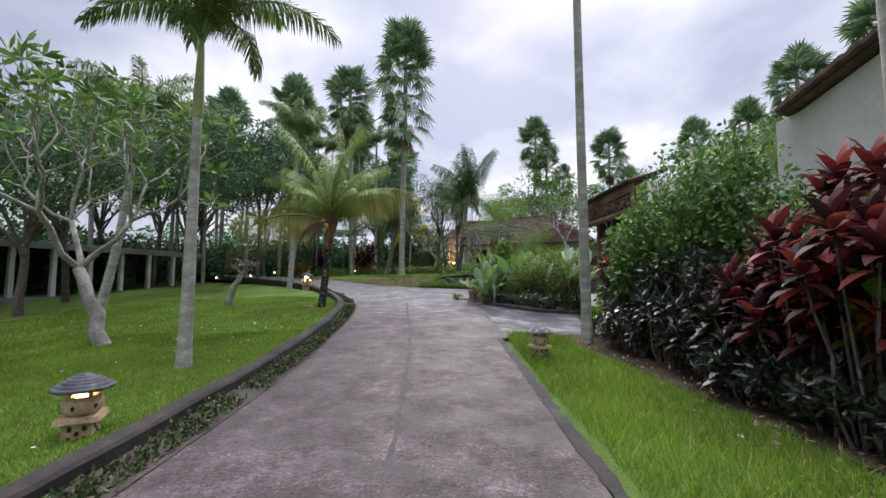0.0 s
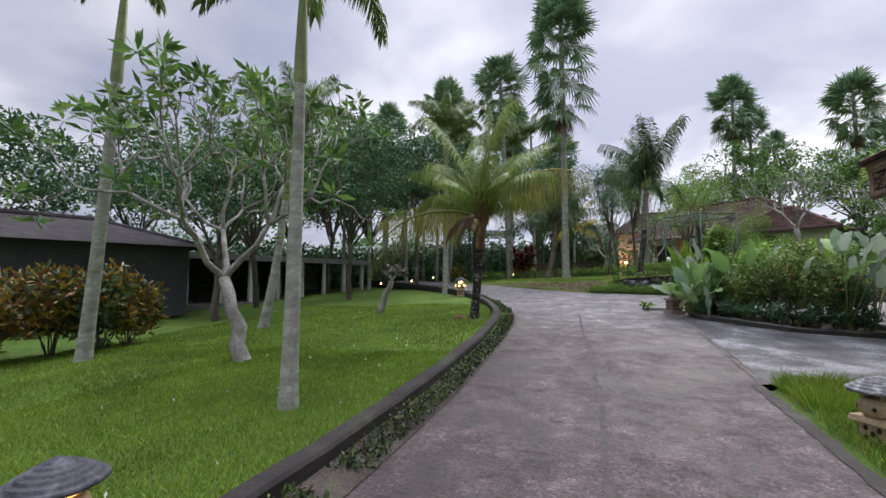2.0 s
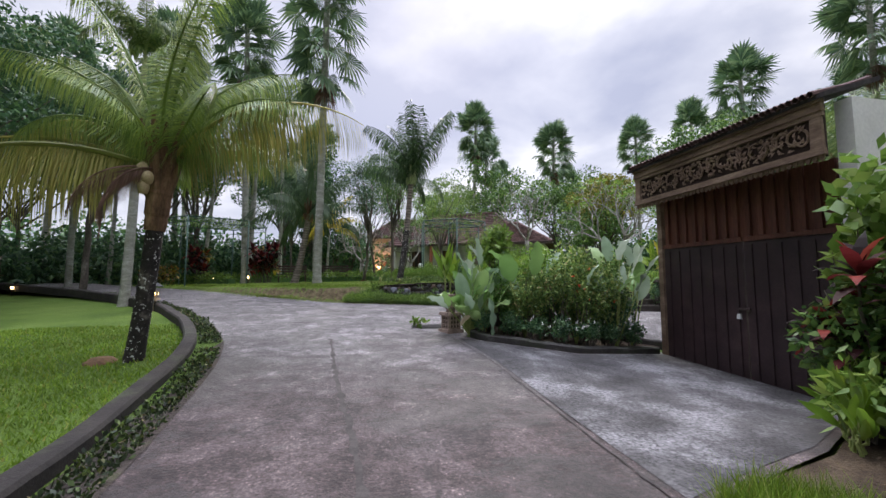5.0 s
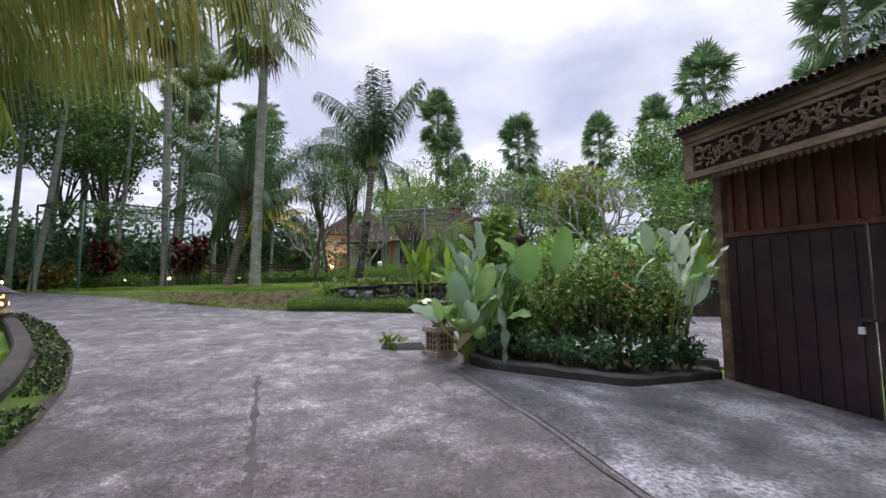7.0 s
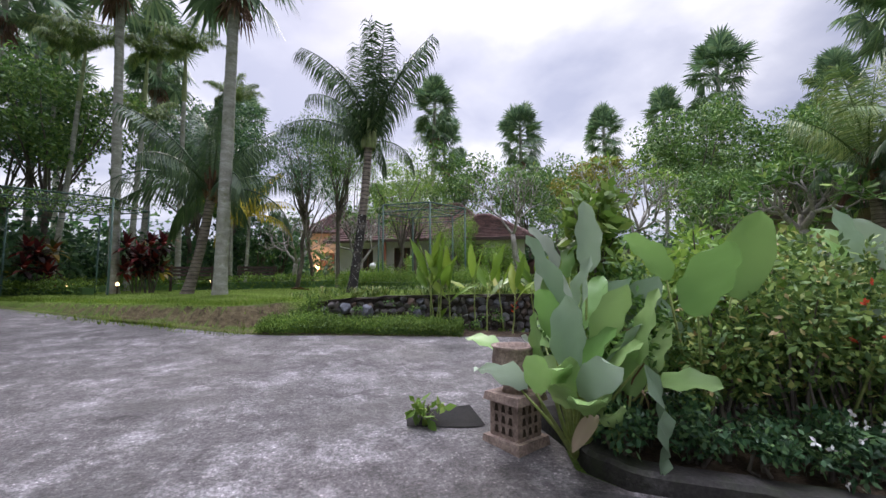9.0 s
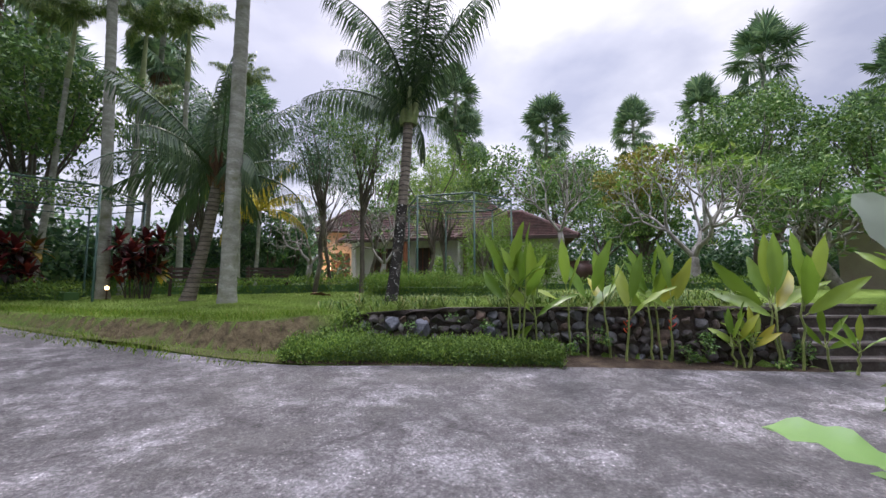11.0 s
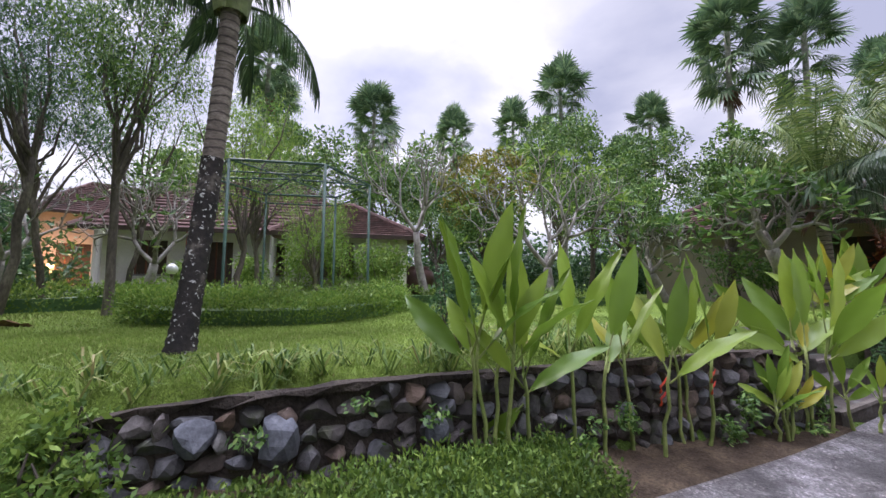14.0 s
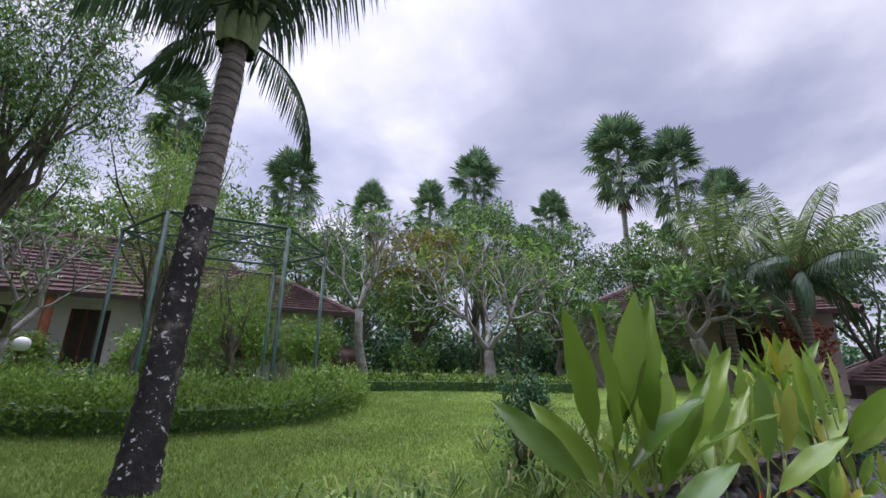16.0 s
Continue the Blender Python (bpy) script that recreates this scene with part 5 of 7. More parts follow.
D = "dense dark green broadleaf tree"
for x, y, h in ((-2.6, 37.0, 4.2), (-1.6, 40.0, 5.0), (-4.0, 40.5, 5.0), (-0.9, 43.5, 5.0)):
    broadleaf("broadleaf_tree", x, y, h, 1.3, None, M_LEAF_DARK, D, 24, 230, 0.16, 0.1)
G = "green broadleaf tree with loose crown"
for x, y, h, r, mat, cl, per, sz, lab in (
    (-12.8, 12.6, 6.5, 2.6, M_LEAF_DARK, 24, 170, 0.22, D), (-14.5, 16.0, 8.0, 3.2, M_LEAF, 30, 170, 0.24, G), (-11.5, 18.5, 8.5, 3.0, M_LEAF_DARK, 30, 170, 0.24, D), (-15.5, 22.0, 10.0, 3.6, M_LEAF, 34, 170, 0.26, G),
    (-11.0, 24.5, 10.0, 3.2, M_LEAF_DARK, 34, 170, 0.26, D), (-16.5, 28.5, 11.5, 4.0, M_LEAF_DARK, 36, 180, 0.3, D), (-9.5, 31.5, 9.5, 3.0, M_LEAF, 30, 170, 0.26, G), (-20.0, 24.0, 10.5, 4.0, M_LEAF, 34, 170, 0.3, G),
    (-24.0, 17.0, 9.5, 4.2, M_LEAF_DARK, 34, 170, 0.3, D), (-22.0, 9.5, 8.5, 3.5, M_LEAF_DARK, 30, 160, 0.3, D), (-26.0, 4.0, 8.5, 4.0, M_LEAF, 30, 160, 0.3, G), (-5.5, 36.0, 10.0, 3.4, M_LEAF_DARK, 32, 170, 0.28, D),
    (-13.5, 36.5, 12.0, 4.2, M_LEAF_DARK, 36, 180, 0.32, D), (-4.2, 39.5, 7.5, 2.6, M_LEAF, 28, 160, 0.28, G), (-6.5, 43.0, 12.5, 4.0, M_LEAF_DARK, 36, 170, 0.34, D), (-20.5, 35.5, 12.5, 4.6, M_LEAF, 38, 170, 0.34, G),
    (7.0, 43.5, 9.0, 3.0, M_LEAF, 30, 160, 0.3, G), (9.5, 37.5, 9.5, 3.4, M_LEAF, 30, 160, 0.3, D), (14.2, 35.5, 8.0, 3.0, M_LEAF, 30, 160, 0.28, G), (19.5, 37.0, 9.0, 3.6, M_LEAF, 30, 160, 0.3, D),
    (13.6, 28.2, 6.1, 1.9, M_LEAF_OLIVE, 30, 150, 0.22, "rounded tree with olive and rusty leaves"), (20.8, 28.4, 10.5, 3.2, M_LEAF, 34, 160, 0.28, G), (24.5, 25.0, 9.5, 3.4, M_LEAF, 30, 160, 0.28, D), (17.2, 25.2, 6.2, 2.2, M_LEAF, 26, 150, 0.2, G),
    (25.5, 31.0, 11.0, 3.6, M_LEAF, 32, 160, 0.3, G), (19.0, 13.0, 7.5, 3.0, M_LEAF, 30, 150, 0.26, G), (29.0, 20.5, 9.0, 3.8, M_LEAF, 30, 150, 0.3, G), (20.5, 8.5, 8.0, 3.2, M_LEAF_DARK, 28, 150, 0.28, D),
    (14.0, 31.4, 4.2, 1.9, M_LEAF, 22, 150, 0.18, D), (15.0, 22.8, 4.6, 1.8, M_LEAF, 20, 150, 0.18, D), (13.0, 27.5, 4.0, 1.8, M_LEAF, 20, 150, 0.18, D), (14.6, 19.6, 5.2, 1.4, M_LEAF, 20, 130, 0.18, G)):
    broadleaf("broadleaf_tree", x, y, h, r, None, mat, lab, cl, int(per * 1.7), sz * 0.75)
W = "slender tree with hanging willowy foliage"
for x, y, h, r, mat, cl, per, sz, th in ((-0.45, 28.6, 7.2, 1.5, M_LEAF_DARK, 40, 200, 0.11, 0.42), (0.95, 27.3, 6.9, 1.45, M_LEAF, 50, 250, 0.12, 0.46), (0.3, 31.5, 7.0, 1.5, M_LEAF_DARK, 36, 240, 0.12, 0.4), (3.4, 27.9, 6.0, 1.3, M_LEAF_LIGHT, 22, 200, 0.11, 0.3), (4.7, 29.5, 6.4, 1.5, M_LEAF_LIGHT, 22, 200, 0.11, 0.3), (2.2, 33.0, 7.5, 1.8, M_LEAF, 28, 200, 0.12, 0.3), (-5.0, 34.5, 8.0, 2.0, M_LEAF_DARK, 36, 240, 0.13, 0.35), (6.0, 28.6, 3.6, 1.1, M_LEAF_LIGHT, 18, 170, 0.10, 0.25), (7.1, 30.4, 4.0, 1.2, M_LEAF_LIGHT, 18, 190, 0.11, 0.25)):
    broadleaf("willowy_tree", x, y, h, r, None, mat, W, cl, per, sz, th, 0.085, 0.2, 1.3, 1.2)


def slim_trunks():
    """Slim pale palms that stand in the shade of the wood."""
    for x, y in ((-14.2, 24.5), (-12.7, 26.6), (-11.2, 28.2), (-9.9, 27.0), (-8.8, 30.2), (-7.5, 33.2), (-10.6, 33.0), (-15.8, 31.5), (-5.2, 31.8), (-3.6, 35.0), (-17.4, 26.3), (-13.2, 30.4), (-18.8, 29.2), (-6.6, 30.6)):
        h = float(rng.uniform(5.5, 8.5))
        foxtail(x, y, h, (rng.normal(0, 0.25), rng.normal(0, 0.25)), float(rng.uniform(0.1, 0.14)), "slim pale palm trunk in the shaded grove", 8, L=2.0)


slim_trunks()

# ---------------------------------------------------------------- hedges and shrubs
hedge_run("low_hedge", smooth_line([(-1.1, 19.95), (0.2, 19.6), (1.5, 19.15), (2.45, 18.82)], 0.15, 2), 0.8, 0.20, "low shaggy green hedge in front of the stone wall", 6500, 0.042, ragged=0.06, height=lambda x, y: road_z(x, y) + 0.0)
hedge_run("low_hedge", np.array([(3.5 + 2.25 * math.cos(a), 25.75 + 2.15 * math.sin(a)) for a in np.linspace(-3.3, 0.1, 40)]), 0.75, 0.42, "round shaggy hedge around the pergola", 2200, 0.06, M_LEAF_LIGHT, 0.11)
hedge_run("low_hedge", smooth_line([(-4.0, 29.5), (0.2, 29.1), (2.5, 29.8)], 0.2), 0.6, 0.5, "long clipped hedge across the upper lawn", 380, 0.09)
hedge_run("low_hedge", smooth_line([(-9.0, 30.0), (-2, 32.0), (3.0, 32.2), (7.5, 30.0)], 0.2), 0.6, 0.5, "long clipped hedge near the house", 300, 0.1)
hedge_run("low_hedge", smooth_line([(7.3, 26.4), (8.6, 24.9), (9.7, 22.8), (10.5, 21.3)], 0.2), 0.6, 0.4, "dark clipped hedge beyond the lawn", 380, 0.09)
hedge_run("low_hedge", smooth_line([(-6.5, 27.2), (-10, 30), (-15, 34)], 0.2), 0.6, 0.4, "clipped hedge along the road bank", 260, 0.1)

# tall shrubs along the white wall
for x, y, h, r, n in ((4.75, 6.9, 4.0, 1.0, 3000), (4.5, 7.8, 3.7, 1.0, 3000), (4.35, 8.35, 3.2, 0.8, 2600), (4.9, 5.6, 2.7, 0.9, 2200), (3.75, 8.2, 2.9, 0.65, 2300), (5.2, 9.15, 3.0, 0.6, 1700), (5.05, 6.2, 3.3, 0.9, 3400), (4.6, 7.2, 4.1, 0.9, 3600), (5.3, 5.3, 2.6, 0.8, 2200)):
    shrub("tall_shrub", x, y, h, r, "tall leafy green shrub against the white wall", M_LEAF, n, 0.12, 0.5, stems=9, lobes=16)
for x, y, h, r in ((4.0, 7.6, 1.9, 0.75), (3.75, 8.3, 1.6, 0.6), (4.2, 6.4, 2.0, 0.7), (4.4, 5.0, 1.9, 0.75), (4.6, 3.6, 2.0, 0.8)):
    shrub("dark_shrub", x, y, h, r, "dark glossy shrub under the taller bushes", M_REDGREEN, 2600, 0.12, 0.4, stems=7, lobes=18)


def cordyline(x, y, h, n_heads, label, material, leaf=0.36, heads_r=0.45, z=None, group="red shrubs"):
    """Canes with rosettes of long arching leaves."""
    z = float(land(x, y)) if z is None else z
    t = thing("cordyline_shrub", x, y, z, label, "shrub", group)
    g = Geo()
    for i in range(n_heads):
        a = i * 2.4
        rr = heads_r * math.sqrt((i + 0.5) / n_heads)
        top = np.array([rr * math.cos(a), rr * math.sin(a), h * rng.uniform(0.45, 1.0)])
        tube(g, bent((0.3 * top[0], 0.3 * top[1], -0.03), top, 5, 0, 0.02), np.linspace(0.018, 0.012, 5), 5)
        lg = Geo()
        m = 20
        k = np.arange(m) / m
        az = np.arange(m) * 2.4
        e = np.radians(80 - 95 * k)
        d = np.stack([np.cos(az) * np.cos(e), np.sin(az) * np.cos(e), np.sin(e)], -1)
        base = top - np.array([0, 0, 0.22]) * k[:, None]
        L = leaf * rng.uniform(0.8, 1.15, m)
        s = unit(np.cross(d, [0, 0, 1.0])) * (0.068 * leaf / 0.42)
        ribs, at, way = [base - s * 0.3, base + s * 0.3], base, d
        for wide in (0.95, 1.0, 0.6):
            at = at + way * (L * 0.27)[:, None]
            way = unit(way - np.array([0, 0, 0.34]))
            ribs += [at - s * wide, at + s * wide]
        ribs.append(at + way * (L * 0.25)[:, None])
        v = np.stack(ribs, 1).reshape(-1, 3)
        q = np.arange(m)[:, None] * 9
        lg.add(v, np.concatenate([q + np.array([[j, j + 1, j + 3, j + 2]]) for j in (0, 2, 4)]), q + np.array([[6, 7, 8]]))
        part("leaf_rosette", lg, M_CROTON if material is M_RED and i % 5 == 3 else material, t)
    part("cane_clump", g, M_BARK, t)
    return t


for x, y in ((3.55, 3.9), (3.5, 4.6), (3.45, 5.3), (3.4, 6.1), (3.3, 6.9), (3.75, 3.2), (3.3, 7.8)):
    shrub("low_foliage", x, y, 0.75, 0.5, "low dark glossy foliage at the foot of the shrubs", M_REDGREEN, 1100, 0.11, 0.35, stems=5, lobes=10)
RL = "cordyline with dark red and yellow leaves"
for x, y, h, n in ((3.75, 4.35, 2.0, 12), (4.1, 3.9, 2.4, 12), (3.6, 3.55, 2.2, 11), (3.9, 5.2, 1.9, 11), (4.3, 3.2, 2.5, 11), (4.5, 4.4, 2.6, 12)):
    cordyline(x, y, h, n, RL, M_RED)
for x, y, h, n in ((3.55, 5.7, 1.1, 8), (3.45, 6.5, 1.1, 8), (3.5, 4.8, 1.0, 7), (3.3, 7.3, 0.9, 7)):
    cordyline(x, y, h, n, "dark purple-green cordyline at the bed's edge", M_REDGREEN, 0.27)
cordyline(3.95, 9.2, 1.75, 8, "dark red cordyline by the gate", M_RED)
cordyline(4.0, 4.1, 2.6, 4, "cordyline with yellow young leaves", M_CROTON)
for i, (x, y, h, r) in enumerate(((-11.6, 7.6, 2.0, 1.1), (-12.7, 6.6, 2.1, 1.2), (-10.9, 8.7, 1.9, 0.9), (-13.8, 5.6, 2.2, 1.3), (-11.3, 6.5, 1.4, 0.9))):
    shrub("croton_bush", x, y, h, r, "croton bush with red, orange and yellow leaves", M_CROTON, 2600, 0.17, 0.35, stems=8, lobes=14, direction_up=0.5)
shrub("dark_shrub", -11.0, 8.2, 1.9, 0.9, "dark green shrub beside the croton", M_LEAF_DARK, 1400, 0.16)
for x, y in ((-5.0, 27.6), (-8.6, 29.2), (-5.6, 28.4)):
    cordyline(x, y, 1.7, 8, "dark red shrub on the upper lawn", M_RED, 0.5, 0.5)
shrub("red_shrub", -10.0, 28.0, 1.2, 1.0, "red-leaved low shrub on the upper lawn", M_CROTON, 700, 0.16)
shrub("red_shrub", 15.3, 15.7, 2.6, 1.2, "rusty red shrub by the palms", M_RUST, 2200, 0.16)
shrub("thin_shrub", 2.55, 20.12, 0.85, 0.30, "wiry shrub with small dark leaves", M_LEAF_DARK, 1500, 0.045, stems=6, lobes=14)
for x, y, h, r in ((6.0, 30.2, 2.4, 1.0), (7.1, 29.4, 2.1, 1.0), (7.9, 27.9, 2.0, 0.9), (8.2, 28.8, 2.0, 0.9), (5.0, 30.9, 1.5, 0.8), (8.5, 28.4, 1.7, 0.8), (4.0, 34.4, 1.4, 0.8), (7.2, 31.5, 1.3, 0.9), (5.6, 32.6, 1.2, 0.8), (8.8, 30.2, 1.6, 1.0), (14.6, 19.8, 1.7, 1.1), (11.9, 27.2, 1.5, 1.0), (15.0, 18.6, 1.3, 0.8)):
    shrub("garden_shrub", x, y, h, r, "rounded green garden shrub near the houses", M_LEAF_LIGHT if x < 9 else M_LEAF, 1100, 0.13)

# ---------------------------------------------------------------- paddle-leaved plants
PADDLES = [paddle_geo(0.82, 0.195, dr, 0.22, 0.95, 0.012, 13, 0.85).mesh("leaf", M_PADDLE, True) for dr in (8, 26, 55)]
CALS = [paddle_geo(0.52, 0.26, dr, 0.18, 0.95, 0.018, 12, 0.55).mesh("leaf", M_CALATHEA, True) for dr in (14, 42)]
CALW = [paddle_geo(0.58, 0.25, dr, 0.20, 0.9, 0.02, 12, 0.6).mesh("leaf", M_CALWHITE, True) for dr in (14, 45)]
DRY = paddle_geo(0.40, 0.13, 75, 0.35, 0.9, 0.006).mesh("leaf", M_DRYLEAF, True)


def heliconia(x, y, z, h, stems, label, lean=0.25, s=1.0, flower=False, plane=-50.0, leaves=4):
    """Bare canes topped by a vase of stalked paddle leaves that fan out in one plane."""
    t = thing("heliconia_plant", x, y, z, label, "plant", "heliconias by the stone wall")
    for i in range(stems):
        u = (i - (stems - 1) / 2) / max(1, stems - 1)
        a = radians(plane) + (0.0 if u > 0 else math.pi) + rng.normal(0, 0.5)
        hh = h * rng.uniform(0.78, 1.0)
        b = np.array([0.20 * u * math.cos(radians(plane)) + rng.normal(0, 0.03), 0.20 * u * math.sin(radians(plane)) + rng.normal(0, 0.04), -0.03])
        top = b + np.array([math.cos(a) * lean * hh * 0.25, math.sin(a) * lean * hh * 0.25, hh])
        part("stem", tube(Geo(), bent(b, top, 6, 0, 0.012), np.linspace(0.019, 0.012, 6), 6), M_STEM, t, smooth=True)
        for k in range(leaves):
            way = 0.0 if (k + i) % 2 else 180.0
            az = plane + way + rng.normal(0, 38)
            tilt = (82, 64, 48, 40, -35)[k] + rng.normal(0, 6)
            p = top - np.array([0, 0, 0.075 * k * hh])
            stalk = (0.20, 0.16, 0.12, 0.08, 0.06)[k] * s
            d = np.array([math.cos(radians(az)) * math.cos(radians(tilt)), math.sin(radians(az)) * math.cos(radians(tilt)), math.sin(radians(tilt))])
            q = p + d * stalk
            part("leaf_stalk", tube(Geo(), [p, p + d * stalk * 0.5, q + d * 0.03], [0.010, 0.008, 0.006], 5), M_STEM, t)
            roll = rng.normal(58, 28) * (1 if way == 0.0 else -1)
            part("leaf", PADDLES[(0, 0, 1, 1, 2)[k]], None, t, m=aim(q, az, tilt, roll, s * rng.uniform(0.82, 1.12)))
    if flower:
        g = Geo()
        for k in range(4):
            b = np.array([0.05, -0.08, h * 0.62 - 0.05 * k])
            tube(g, [b, b + np.array([0.045 * (-1) ** k, -0.02, 0.03]), b + np.array([0.08 * (-1) ** k, -0.03, 0.07])], [0.009, 0.010, 0.002], 5)
        part("flower", g, M_FLOWER_RED, t, "orange-red claw flower")
    return t


HL = "tall heliconia with bright green paddle leaves"
heliconia(2.08, 19.36, 1.03, 1.06, 4, HL, 0.3, 1.0, leaves=3)
heliconia(2.36, 19.22, 1.02, 0.85, 1, HL, 0.3, 0.9, leaves=5)
heliconia(2.88, 18.98, 1.0, 1.02, 2, HL, 0.2, 0.92, leaves=3)
heliconia(3.38, 18.68, 1.0, 0.92, 2, HL, 0.3, 0.78, flower=True, leaves=3)
heliconia(3.92, 18.42, 0.98, 1.0, 3, HL, 0.3, 0.85, flower=True, leaves=3)
heliconia(5.30, 17.68, 0.96, 1.0, 3, HL, 0.3, 1.0, leaves=4)
heliconia(4.72, 17.92, 0.96, 0.42, 4, "young heliconia at the foot of the wall", 0.6, 0.5)
heliconia(5.75, 17.3, 0.97, 0.4, 2, "young heliconia beside the steps", 0.5, 0.5)
heliconia(8.5, 17.6, 1.75, 0.6, 4, "heliconia above the steps", s=0.9)
heliconia(9.3, 17.2, 1.75, 0.65, 4, "heliconia above the steps", s=0.9)


def calathea(x, y, z, h, n, label, white=0.4, s=1.0, splay=38):
    t = thing("calathea_plant", x, y, z, label, "plant", "large-leaved plants")
    for i in range(n):
        a = i * 137.5 + rng.normal(0, 15)
        k = i / n
        e = 84 - splay * k
        hh = h * rng.uniform(0.34, 0.72)
        d = np.array([math.cos(radians(a)) * math.cos(radians(e)), math.sin(radians(a)) * math.cos(radians(e)), math.sin(radians(e))])
        top = d * hh
        part("stem", tube(Geo(), bent((0, 0, -0.03), top, 4, 0.03, 0.01), [0.016, 0.013, 0.011, 0.008], 5), M_STEM, t, smooth=True)
        w = rng.random() < white
        part("leaf", (CALW if w else CALS)[int(rng.integers(0, 2))], None, t, "silvery pale leaf" if w else "", m=aim(top, a + rng.normal(0, 25), e * 0.9 + rng.normal(0, 8), rng.normal(0, 45), s * rng.uniform(0.7, 1.1)))
    for i in range(int(rng.integers(0, 2))):
        a = rng.uniform(180, 330)
        part("dry_leaf", DRY, None, t, "dry curled brown leaf", m=aim((0.3 * math.cos(radians(a)), 0.3 * math.sin(radians(a)), h * 0.42), a, -15, rng.normal(0, 30), 0.8))
    return t


calathea(1.38, 14.12, 0.74, 1.35, 28, "lush plant with large waxy leaves in the planter", 0.16, 1.0, 44)
calathea(1.62, 13.95, 0.74, 0.85, 9, "low clump of waxy green leaves in the planter", 0.0, 0.9)
calathea(1.74, 14.45, 0.76, 2.0, 8, "tall plant with silvery-backed paddle leaves", 0.8, 1.25, 20)
calathea(2.45, 13.95, 0.68, 2.2, 9, "tall plant with silvery-backed paddle leaves", 0.8, 1.2, 26)
calathea(3.35, 13.6, 0.55, 2.0, 4, "tall plant with silvery-backed paddle leaves", 0.8, 1.1, 26)
calathea(4.1, 13.45, 0.5, 2.45, 12, "tall plant with big pale leaves beside the gate", 0.65, 1.25, 18)
calathea(4.62, 13.7, 0.45, 2.3, 9, "tall plant with big pale leaves beside the gate", 0.65, 1.2, 14)
hl = thing("withered_leaf", 1.66, 13.72, 0.72, "long withered pale leaf hanging over the planter", "leaf")
part("leaf_blade", paddle_geo(0.72, 0.12, 40, 0.35, 0.9, 0.05), M_CALWHITE, hl, "", True, pose(0, 0, 0.70, 0, 66, -75))
part("leaf_stalk", tube(Geo(), bent((0.0, 0.25, -0.05), (0, 0, 0.71), 5, 0.1, 0.02), np.linspace(0.012, 0.006, 5), 5), M_HUSK, hl)
# a loose, overhanging thicket: leafy above, bare stems and shade below
for x, y, z, h, r, mat, n, sz in (
    (2.4, 14.5, 0.02, 0.9, 0.5, M_LEAF, 2400, 0.08), (3.0, 14.2, 0.02, 1.0, 0.5, M_LEAF_DARK, 2400, 0.08), (3.6, 13.95, 0.02, 1.0, 0.5, M_LEAF, 2400, 0.08), (4.2, 13.75, 0.02, 1.0, 0.5, M_LEAF_DARK, 2400, 0.08), (1.9, 14.6, 0.02, 0.8, 0.45, M_LEAF_DARK, 1900, 0.08),
    (2.0, 14.2, 0.2, 0.95, 0.45, M_LEAF, 2000, 0.07), (2.55, 13.95, 0.2, 1.15, 0.50, M_LEAF_MIX, 2400, 0.07), (3.05, 13.65, 0.25, 1.35, 0.55, M_LEAF_MIX, 3000, 0.07), (3.55, 13.55, 0.25, 1.3, 0.55, M_LEAF_MIX, 2800, 0.07), (4.05, 13.65, 0.25, 1.4, 0.5, M_LEAF_MIX, 2400, 0.07),
    (2.9, 14.15, 0.5, 1.4, 0.60, M_LEAF_LIGHT, 2200, 0.085), (3.5, 14.0, 0.5, 1.4, 0.60, M_LEAF_MIX, 2400, 0.085), (4.3, 13.9, 0.4, 1.4, 0.55, M_LEAF_MIX, 2200, 0.075), (2.15, 14.8, 1.0, 1.25, 0.36, M_LEAF_LIGHT, 900, 0.15), (2.3, 14.55, 0.4, 1.2, 0.5, M_LEAF, 1800, 0.08), (1.9, 14.85, 0.2, 0.9, 0.4, M_LEAF, 1300, 0.08)):
    g0 = float(road_z(x, y)) + 0.06
    bush = shrub("planter_shrub", x, y, h, r, "leafy flowering shrub in the planting bed", mat, n, sz, z=g0 + z, lobes=18, stems=5)
    stems = Geo()
    for k in range(6):
        an = k * 1.1 + rng.normal(0, 0.3)
        tube(stems, bent((0.12 * math.cos(an), 0.12 * math.sin(an), -z - 0.03), (0.35 * r * math.cos(an), 0.35 * r * math.sin(an), 0.45 * h), 5, 0, 0.03), np.linspace(0.016, 0.007, 5), 5)
    part("stem_clump", stems, M_BARK, bush)
for x, y, h in ((1.62, 13.95, 0.4), (2.1, 13.75, 0.45), (2.5, 13.55, 0.4), (2.95, 13.35, 0.45), (3.45, 13.3, 0.42), (3.9, 13.35, 0.45), (4.4, 13.4, 0.45)):
    shrub("bed_plant", x, y, h, 0.32, "low dark plant with small white-edged leaves", M_LEAF_DARK, 900, 0.06, z=float(road_z(x, y)) + 0.12, lobes=12, stems=4)


def blossom(name, pts, material, label, z_of):
    t = thing(name, *pts[0], label, "flowers", "flowers")
    g = Geo()
    for p in pts:
        rel = np.array(p) - np.array(pts[0])
        leaves_at(g, np.repeat(rel[None], 6, 0), 0.035, None, 1, 0.6)
    tagged(part("petals", g, material, t), kind="stuff")


blossom("pink_flowers", [(3.4 + rng.normal(0, 0.35), 13.22 + rng.normal(0, 0.08), 1.45 + rng.normal(0, 0.22)) for _ in range(7)], M_FLOWER_RED, "scattered red flowers among the shrubs", None)
blossom("white_flowers", [(3.1 + rng.normal(0, 0.6), 13.12 + rng.normal(0, 0.08), 0.95 + rng.normal(0, 0.08)) for _ in range(24)], M_FLOWER_WHITE, "small white flowers low in the bed", None)
